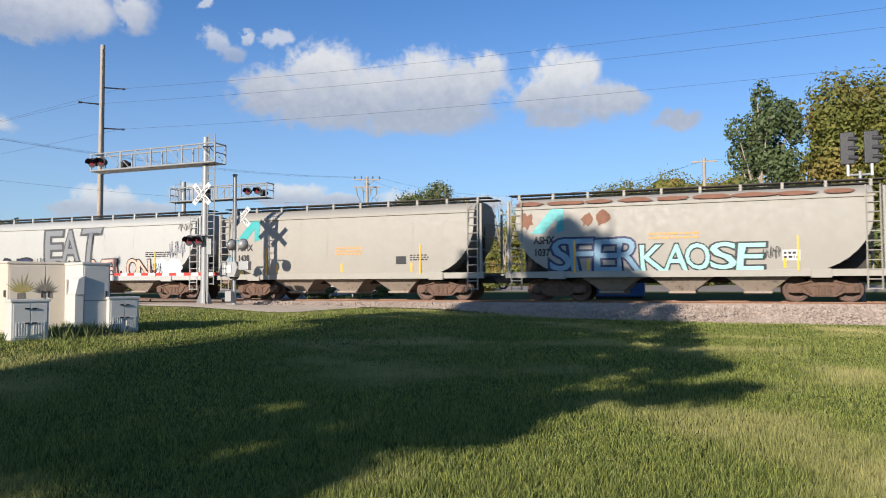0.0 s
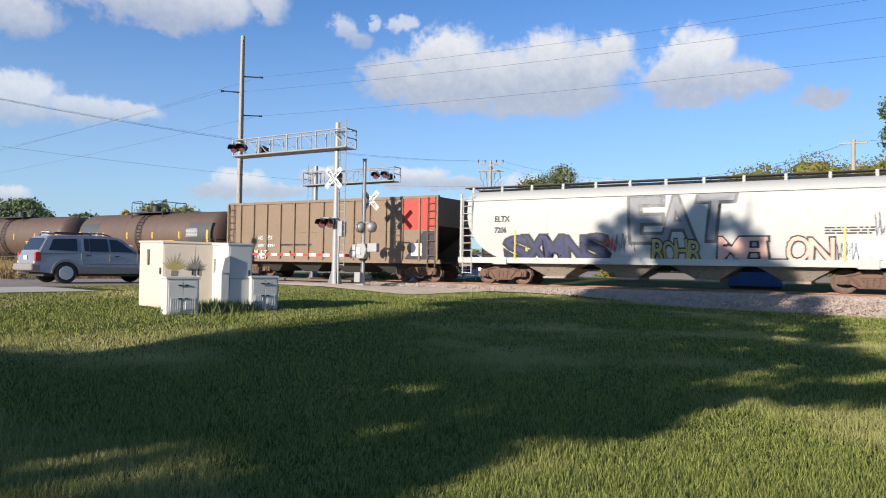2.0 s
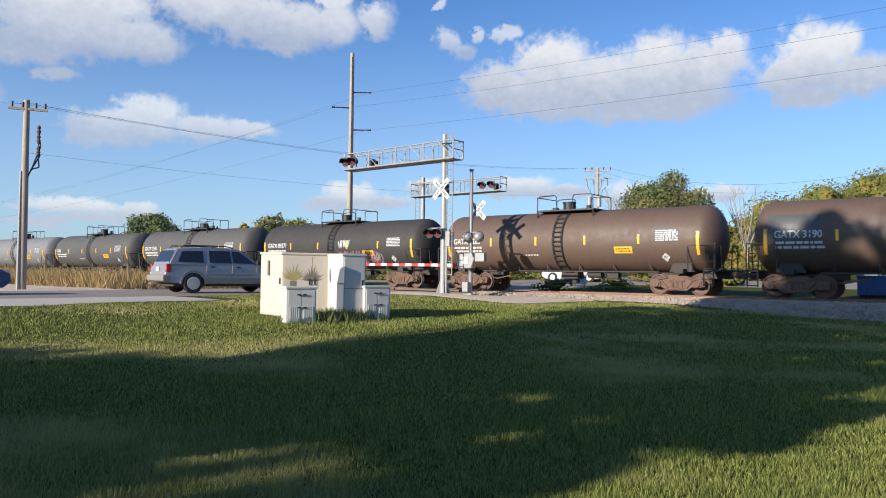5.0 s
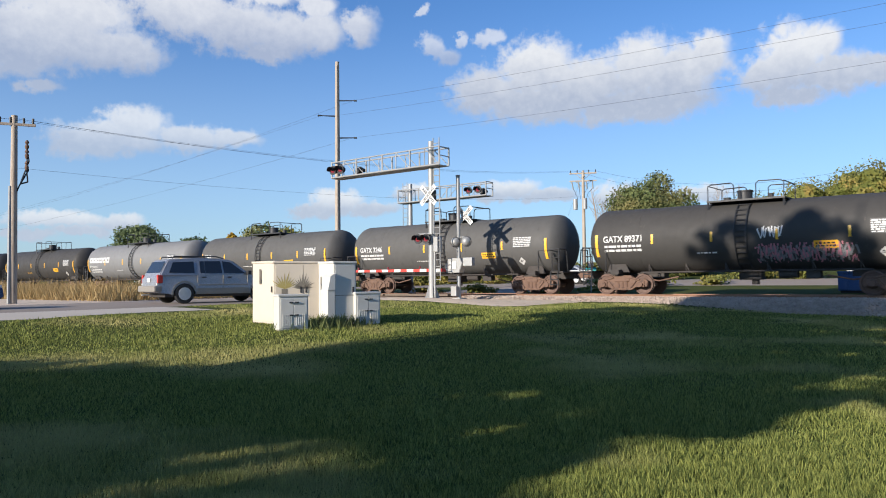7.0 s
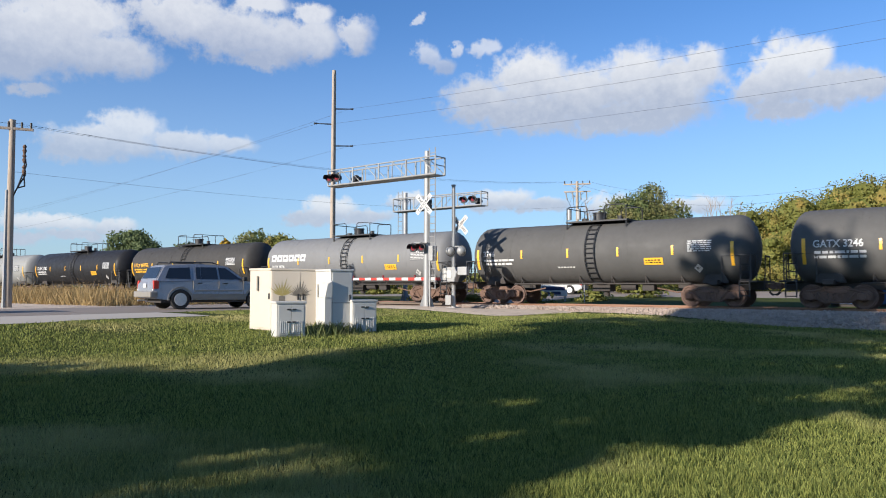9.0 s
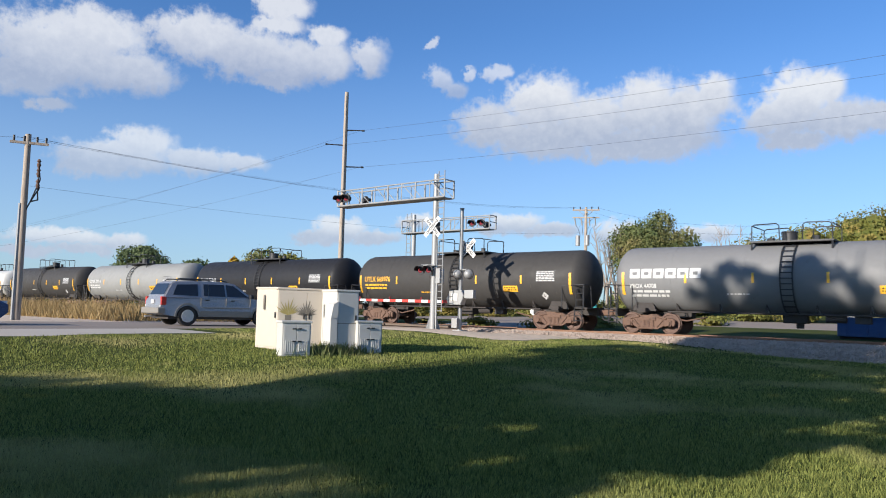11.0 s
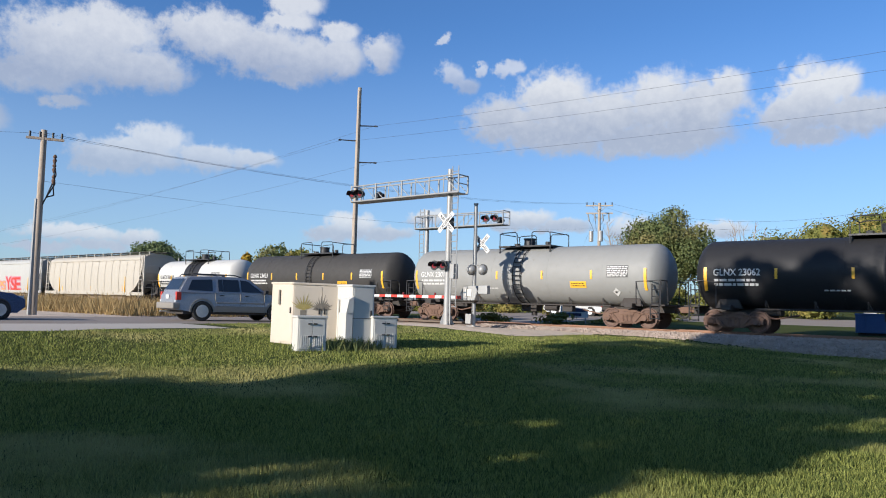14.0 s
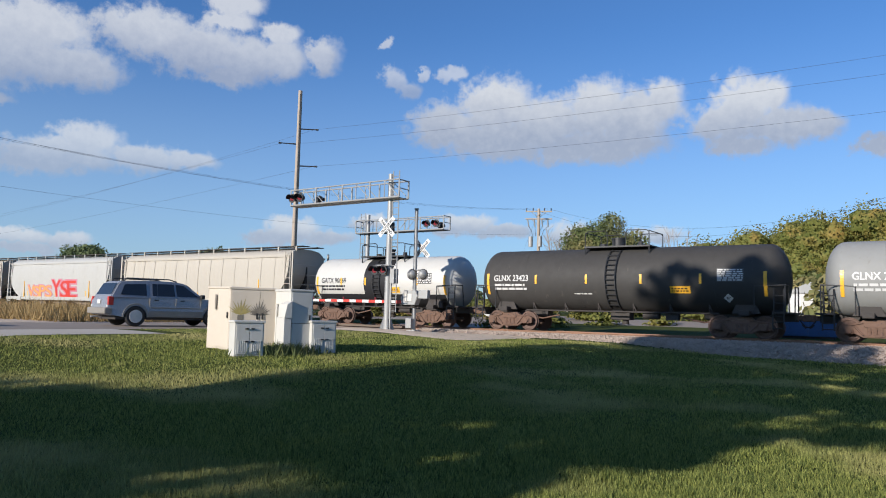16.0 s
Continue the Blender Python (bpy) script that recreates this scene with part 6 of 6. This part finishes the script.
def shed():
    x, y = -9.2, 62.0
    t = thing("shed", "small white shed with double doors under the trees", "shed", pose(x, y, float(ground_z(x, y)), 0, 0, 12))
    part("wall", box(-1.5, 1.5, -1.2, 1.2, 0, 2.1, 0.01), M["white_paint"], t)
    part("roof", slab([(-1.65, 2.1), (0, 2.9), (1.65, 2.1), (1.65, 2.0), (-1.65, 2.0)], -1.3, 1.3), M["galvanised"], t)
    for a in (-0.7, 0.02):
        door = part("door", box(a, a + 0.66, -1.23, -1.2, 0.1, 1.8, 0.008), M["white_metal"], t)
        part("door_handle", box(a + 0.3, a + 0.36, -1.26, -1.23, 0.9, 1.05), M["black"], door)




def street_sign():
    x, y = -20.9, 41.0
    t = thing("street_sign", "small teal sign on a thin metal post", "sign", pose(x, y, float(ground_z(x, y)), 0, 0, 22))
    part("post", rod((0, 0, -0.2), (0, 0, 1.9), 0.035, 8), M["galvanised"], t)
    part("panel", box(-0.32, 0.32, -0.05, -0.03, 1.2, 1.5, 0.006), M["teal"], t, "teal panel with plain bar")
    part("plain_bar", box(-0.25, 0.1, -0.056, -0.052, 1.31, 1.38), M["white_paint"], t)
    part("panel", box(-0.16, 0.16, -0.05, -0.03, 1.55, 1.9, 0.006), M["white_paint"], t, "white panel")


def track_signal():
    """Block signal with two black heads on a mast beyond the rails."""
    x, y = 4.7, 36.4
    t = thing("track_signal", "black two-headed railway signal on a grey mast", "railway signal", pose(x, y, float(ground_z(x, y))))
    part("mast", rod((0, 0, -0.3), (0, 0, 5.9), 0.07, 12), M["galvanised"], t)
    part("base", box(-0.3, 0.3, -0.3, 0.3, -0.3, 0.15, 0.02), M["concrete"], t)
    part("arm", rod((-0.5, 0, 5.75), (0.5, 0, 5.75), 0.05, 8), M["galvanised"], t)
    for s in (-0.45, 0.45):
        part("bracket", rod((s, 0, 5.7), (s, 0, 6.2), 0.06, 8), M["white_paint"], t)
        head = part("signal_head", box(s - 0.28, s + 0.28, -0.06, 0.06, 6.2, 7.6, 0.05), M["black"], t, "black signal head")
        for z in (6.5, 6.9, 7.3):
            part("hood", rod((s + 0.02, 0, z), (s + 0.40, 0, z - 0.03), 0.11, 12), M["black"], head)


skip_box(), grain_sign(), shed(), street_sign(), track_signal()

# ---- trees, shrubs and grass ----
def leaf_cloud(lobes, count, size, rs, flat=0.75, ragged=0.12):
    """Many small leaf clumps on and in a set of lobes (x, y, z, rx, ry, rz)."""
    lobes = np.array(lobes, float)
    vol = lobes[:, 3] * lobes[:, 4] * lobes[:, 5]
    pick = rs.choice(len(lobes), count, p=vol ** 0.67 / (vol ** 0.67).sum())
    v = rs.normal(size=(count, 3))
    v /= np.linalg.norm(v, axis=1)[:, None]
    rad = rs.uniform(0.45, 1.0, count) ** 0.45
    bump = 1 + 0.22 * np.sin(v[:, 0] * 7 + pick) * np.sin(v[:, 1] * 6 + 2 * pick) + ragged * rs.normal(size=count)
    c = lobes[pick, :3] + v * lobes[pick, 3:] * (rad * bump)[:, None]
    # two crossed, bent leaf sheets each
    out = v + 0.55 * rs.normal(size=(count, 3))
    a = np.cross(out, rs.normal(size=(count, 3)))
    a /= np.linalg.norm(a, axis=1)[:, None] + 1e-9
    b = np.cross(a, out)
    b /= np.linalg.norm(b, axis=1)[:, None] + 1e-9
    s = size * rs.uniform(0.55, 1.35, count)[:, None]
    verts = np.stack([c - a * s, c + b * s * flat, c + a * s, c - b * s * flat], 1).reshape(-1, 3)
    faces = np.arange(count * 4).reshape(-1, 4)
    return verts, faces


def tree(x, y, height, lobes, label, material, count, size, seed, bare=False, group="", trunk_r=0.35):
    """lobes are relative to the foot."""
    rs = np.random.RandomState(seed)
    z = float(ground_z(x, y))
    t = thing("tree", label, "tree", pose(x, y, z), group)
    bm = bmesh.new()
    top = max(l[2] for l in lobes)
    pts = [(0.15 * math.sin(k * 1.3 + seed), 0.15 * math.cos(k * 1.7 + seed), -0.3 + (top + 0.3) * k / 5) for k in range(6)]
    for k in range(5):
        rod(pts[k], pts[k + 1], trunk_r * (1 - k / 5.5), 8, bm, trunk_r * (1 - (k + 1) / 5.5))
    part("trunk", bm, M["wood_pole"], t)
    for k, (lx, ly, lz, rx, ry, rz) in enumerate(lobes):
        foot = pts[min(4, 1 + k % 3)]
        mid = (foot[0] * 0.5 + lx * 0.5, foot[1] * 0.5 + ly * 0.5, foot[2] * 0.45 + lz * 0.55)
        bm = rod(foot, mid, trunk_r * 0.35, 6, None, trunk_r * 0.22)
        rod(mid, (lx, ly, lz + rz * 0.4), trunk_r * 0.22, 5, bm, 0.03)
        part("limb", bm, M["wood_pole"], t)
    verts, faces = leaf_cloud(lobes, count, size, rs)
    raw("crown", verts.tolist(), faces.tolist(), material, t)
    return t


def lobes_in(cx, cy, cz, rx, ry, rz, n, seed, part_r=0.42):
    rnd = random.Random(seed)
    out = []
    while len(out) < n:
        u = [rnd.uniform(-1, 1) for _ in range(3)]
        if sum(q * q for q in u) < 1:
            k = rnd.uniform(0.75, 1.25)
            out.append((cx + u[0] * rx * 0.72, cy + u[1] * ry * 0.72, cz + u[2] * rz * 0.72, rx * part_r * k, ry * part_r * k, rz * part_r * k))
    return out


M["leaf_green"] = leafy("leaf_green", (0.085, 0.115, 0.04), (0.19, 0.21, 0.08), (0.26, 0.22, 0.09))
M["leaf_grey"] = leafy("leaf_grey", (0.07, 0.10, 0.04), (0.15, 0.185, 0.08), None)
M["leaf_autumn"] = leafy("leaf_autumn", (0.13, 0.15, 0.035), (0.21, 0.20, 0.05), (0.30, 0.215, 0.06))
M["leaf_yellow"] = leafy("leaf_yellow", (0.35, 0.22, 0.02), (0.5, 0.33, 0.04), None)
M["twig"] = surface("twig", (0.26, 0.22, 0.18), (0.36, 0.31, 0.27), rough=0.9)

# beside the street, right of the crossing
tree(1.6, 74, 18, lobes_in(0, 0, 12.2, 4.4, 4, 6.5, 24, 3, 0.24), "tall airy poplar with grey-green leaves", M["leaf_grey"], 9500, 0.17, 3)
tree(9.2, 75, 18, lobes_in(0, 0, 10.4, 6.0, 5.5, 8.0, 18, 5), "broad green maple turning yellow", M["leaf_autumn"], 46000, 0.17, 5)
tree(17.5, 73, 19, lobes_in(0, 0, 10.6, 6.0, 5.5, 8.2, 18, 6), "broad dark green tree", M["leaf_green"], 40000, 0.18, 6)
tree(-42, 101, 15, lobes_in(0.8, 0, 8.6, 6.0, 5, 5.6, 16, 7), "rounded green tree with bare twigs on one side", M["leaf_green"], 42000, 0.16, 7)


def bare_tree(x, y, height, seed, label):
    rnd = random.Random(seed)
    t = thing("bare_tree", label, "tree", pose(x, y, float(ground_z(x, y))))
    bm = rod((0, 0, -0.2), (0, 0, height * 0.35), 0.22, 7, None, 0.15)
    part("trunk", bm, M["twig"], t)
    for k in range(11):
        a = rnd.uniform(0, 6.28)
        z0 = height * rnd.uniform(0.18, 0.36)
        spread = rnd.uniform(0.12, 0.34) * height
        mid = Vector((math.cos(a) * spread * 0.5, math.sin(a) * spread * 0.5, z0 + height * 0.25))
        end = Vector((math.cos(a) * spread, math.sin(a) * spread, height * rnd.uniform(0.75, 1.0)))
        bm = rod((0, 0, z0), mid, 0.10, 5, None, 0.07)
        rod(mid, end, 0.07, 5, bm, 0.015)
        for j in range(8):
            p = mid.lerp(end, rnd.uniform(0, 0.9))
            rod(p, p + Vector((rnd.uniform(-1, 1), rnd.uniform(-1, 1), rnd.uniform(0.4, 1.6))) * height * 0.09, 0.035, 4, bm, 0.012)
        part("branch", bm, M["twig"], t)


bare_tree(-48.5, 100, 13.0, 4, "leafless pale tree with many twigs")
bare_tree(-46.6, 99, 11.5, 9, "leafless pale tree with many twigs")
bare_tree(-33.0, 108, 12.5, 12, "small leafless tree beside the far woods")
# far side, left of the crossing
tree(-131.5, 75, 9, lobes_in(0, 0, 7.4, 6.5, 6, 4.2, 14, 11), "far green tree above the train", M["leaf_grey"], 14000, 0.24, 11)
tree(-125.0, 80, 9, lobes_in(0, 0, 6.8, 5.0, 5, 4.0, 11, 12), "far green tree above the train", M["leaf_grey"], 10000, 0.24, 12)
tree(-112.0, 88, 11, lobes_in(0, 0, 8.0, 6.5, 6, 4.8, 14, 13), "far green tree turning yellow", M["leaf_green"], 14000, 0.24, 13)
tree(-106.0, 92, 9, lobes_in(0, 0, 6.6, 6.0, 6, 4.2, 12, 14), "far green tree turning yellow", M["leaf_autumn"], 12000, 0.24, 14)
tree(-124.0, 90, 7, lobes_in(0, 0, 7.4, 1.8, 1.8, 2.6, 5, 15), "far small tree in yellow autumn leaf", M["leaf_yellow"], 2500, 0.3, 15)


def woods(name, label, spots, material, count, size, seed):
    """Far woods: one mass of crowns."""
    rs = np.random.RandomState(seed)
    lobes = []
    for x0, y0, x1, y1, h0, h1, n in spots:
        for k in range(n):
            t = rs.uniform()
            x, y = x0 + (x1 - x0) * t + rs.uniform(-4, 4), y0 + (y1 - y0) * t + rs.uniform(-9, 9)
            h = (h0 + (h1 - h0) * t) * rs.uniform(0.72, 1.0)
            z = float(ground_z(x, y))
            r = h * rs.uniform(0.16, 0.26) + 0.8
            for f in (0.3, 0.6, 0.82):
                wide = r * (1.45 - 0.65 * f)
                lobes.append((x + rs.uniform(-1, 1) * r * 0.4, y + rs.uniform(-1, 1), z + h * f - r * 0.2, wide, wide, h * 0.2))
    verts, faces = leaf_cloud(lobes, count, size, rs, 0.75, 0.05)
    ball = bmesh.new()
    bmesh.ops.create_icosphere(ball, subdivisions=2, radius=1)
    unit = np.array([v.co for v in ball.verts])
    tris = np.array([[v.index for v in f.verts] for f in ball.faces])
    ball.free()
    cores, sides = [verts], faces.tolist()
    at = len(verts)
    for k, lobe in enumerate(lobes):
        knob = 0.60 + 0.10 * np.sin(unit @ (7.0, 3.0, 5.0) + k) + 0.06 * rs.normal(size=len(unit))
        cores.append(np.array(lobe[:3]) + unit * knob[:, None] * np.array(lobe[3:]))
        sides += (tris + at).tolist()
        at += len(unit)
    return tagged(raw(name, np.concatenate(cores).tolist(), sides, material), label, "woods", kind="stuff")


woods("far_woods", "wooded slope in green and autumn yellow beyond the street", [(-54, 166, -20, 162, 15.5, 21.5, 60), (-20, 162, 60, 155, 21.5, 22.5, 80), (60, 155, 160, 120, 23, 22, 50), (-46, 150, 10, 140, 9, 16, 50)], M["leaf_autumn"], 420000, 0.23, 21)
woods("far_woods", "dark green tree line on the horizon", [(-330, 130, -170, 150, 9, 10, 60), (-190, 170, -60, 200, 7, 9, 40)], M["leaf_green"], 42000, 0.42, 22)
woods("hedge", "low green and yellow shrubs beside the far street", [(-60, 61, -14, 60, 1.6, 2.6, 46), (-14, 60, 40, 58, 2.0, 2.6, 20), (-25, 43, -19.5, 43, 0.9, 1.1, 6)], M["leaf_autumn"], 52000, 0.10, 23)
woods("brush", "thick green undergrowth below the street trees", [(-12, 66, 40, 66, 4, 6, 30)], M["leaf_green"], 14000, 0.3, 24)

# trees behind the camera, whose shade lies over the lawn
SLOPE = math.tan(radians(SUN_EL))
RUN_X, RUN_Y = SUN_X / math.hypot(SUN_X, SUN_Y), SUN_Y / math.hypot(SUN_X, SUN_Y)


def inside(px, py, ring):
    """Whether a place lies within a ring of places."""
    hit = False
    for (xa, ya), (xb, yb) in zip(ring, ring[1:] + ring[:1]):
        if (ya > py) != (yb > py) and px < xa + (py - ya) * (xb - xa) / (yb - ya):
            hit = not hit
    return hit


def shade_tree(foot_y, ring, label, seed, n, count, leaf, gaps=0.1, size=(0.5, 0.95), deep=1.8):
    """A yard tree standing along y = foot_y whose crown shades the ring on the lawn, with gaps between its boughs."""
    rnd = random.Random(seed)
    x0, x1 = min(q[0] for q in ring), max(q[0] for q in ring)
    y0, y1 = min(q[1] for q in ring), max(q[1] for q in ring)
    found = []
    while len(found) < n:
        gx, gy = rnd.uniform(x0, x1), rnd.uniform(y0, y1)
        if not inside(gx, gy, ring) or gy < 30 and noise.noise((gx * 1.1, gy * 0.65, seed)) > 0.5 - gaps * 2.2:
            continue
        y = foot_y + rnd.uniform(-deep, deep)
        h = (gy - y) / RUN_Y * SLOPE
        r = rnd.uniform(*size)
        found.append((gx - RUN_X * h / SLOPE, y, h - 0.42, r, r, r * 0.75))
    cx = sum(q[0] for q in found) / n
    z = float(ground_z(cx, foot_y))
    lobes = [(x - cx, y - foot_y, h - z, rx, ry, rz) for x, y, h, rx, ry, rz in found]
    tree(cx, foot_y, 0, lobes, label, M["leaf_green"], count, leaf, seed, trunk_r=0.35)


shade_tree(-9.0, [(-6.6, 7.0), (-7.2, 8.4), (-7.8, 10.4), (-8.8, 12.4), (-9.8, 14.8), (-11.0, 17.4), (-12.0, 20.4), (-12.4, 25), (-12.2, 29.5), (-10.8, 33), (-9.6, 40), (-8.2, 42), (-6.8, 41), (-5.0, 43), (-3.6, 41), (-2.6, 34), (-1.8, 27), (-0.9, 17), (-0.2, 13.5), (-0.1, 10.6), (-0.4, 8.3), (-1.5, 7.3), (-3.2, 6.5), (-5.4, 6.2)],
           "large leafy yard tree behind the lawn", 41, 720, 33000, 0.145, 0.11, (0.22, 0.46))
shade_tree(-21.0, [(-33, -9), (-34, 3), (-27, 5.8), (-20, 4.9), (-14.5, 5.9), (-11.4, 6.5), (-9.0, 6.2), (-7.0, 5.0), (-7.4, 2.0), (-8.2, -3.0), (-12, -9)],
           "broad leafy yard tree behind the lawn", 44, 680, 34000, 0.17, 0.06, (0.28, 0.56))
shade_tree(-16.0, [(-8.5, -1.0), (-8.5, 4.8), (-5.0, 6.8), (-2.0, 6.8), (-1.8, 5.6), (-2.8, 3.2), (-4.0, -1.0)],
           "small leafy yard tree with an airy crown", 46, 150, 7500, 0.14, 0.11, (0.2, 0.38), 1.2)


def blades(name, label, x, y, material, rs, height, width):
    """Bent blades: a narrow root quad and a tip, leaning all ways, in tufts of uneven height."""
    n = len(x)
    z = ground_z(x, y)
    a = rs.uniform(0, 6.283, n)
    tuft = 1 + 0.35 * np.sin(x * 1.3) * np.sin(y * 1.1) + 0.30 * np.sin(x * 9.1 + 2 * np.sin(y * 3.3)) * np.sin(y * 8.3 + 2 * np.sin(x * 2.9))
    h = height * rs.uniform(0.5, 1.3, n) * np.clip(tuft, 0.35, 2)
    lean = rs.uniform(0.1, 0.8, n) * h
    w = width * rs.uniform(0.7, 1.4, n)
    b = rs.uniform(0, 6.283, n)
    v = np.stack([np.stack([x - np.cos(a) * w, y - np.sin(a) * w, z - 0.01], 1), np.stack([x + np.cos(a) * w, y + np.sin(a) * w, z - 0.01], 1),
                  np.stack([x + np.cos(b) * lean, y + np.sin(b) * lean, z + h], 1)], 1).reshape(-1, 3)
    return tagged(raw(name, v.tolist(), np.arange(3 * n).reshape(-1, 3).tolist(), material), label, "grass", kind="stuff")


def meadow():
    """Grass that thins out evenly with the distance from the yard's corner."""
    rs = np.random.RandomState(31)
    r = 3.0 * (32 / 3.0) ** rs.uniform(0, 1, 800000)
    way = np.radians(rs.uniform(-14, 78, len(r)))
    x, y = -r * np.sin(way), r * np.cos(way)
    keep = ~((x < -20.6) & (y < 15.4)) & (x > -23.9) & (y < 29.7) & ~((x < -15.4) & (y > 24.3))
    x, y, r = x[keep], y[keep], r[keep]
    blades("lawn_grass", "short green and straw-coloured lawn grass", x, y, M["blade"], rs, 0.056, 0.0028 + 0.0005 * r)
    x, y = rs.uniform(-130, -33.3, 52000), rs.uniform(17.5, 29.6, 52000)
    blades("dry_weeds", "tall dry tan grass along the track", x, y, M["dry_grass"], rs, 0.75, 0.03)
    x, y = -14.15 + 0.33 * rs.normal(size=1500), 13.1 + 0.55 * rs.normal(size=1500)
    blades("cabinet_weeds", "leafy green weeds round the feet of the cabinets", x, y, M["leaf_green"], rs, 0.22, 0.022)


meadow()


def travel(t):
    """How far the train has gone, zero at 7 s."""
    k = t - 7
    return 12.28 * k - 0.058 * k * k + 0.0031 * k ** 3


def motions():
    times = [0, 1, 2, 3, 4, 5, 6, 7, 8, 9, 10, 11, 12, 13, 14, 15, 16]
    for car, u in CARS:
        walk(car, [(t, pose(u + travel(t), TRACK_Y, RAIL_Z)) for t in times])
    # wheels: one turn for 2.83 m; the same turning serves all alike
    for s in (-1, 1):
        alike = [w for w in WHEELSETS if w.location.x * s > 0]
        walk(alike[0], [(f / FPS, pose(s * 0.89, 0, 0.457, 0, math.degrees(travel(f / FPS) / 0.457) % 360, 0)) for f in range(16 * FPS + 1)])
        keys = alike[0].animation_data
        for w in alike[1:]:
            w.rotation_mode = "QUATERNION"
            own = w.animation_data_create()
            own.action = keys.action
            own.action_slot = keys.action_slot


motions()
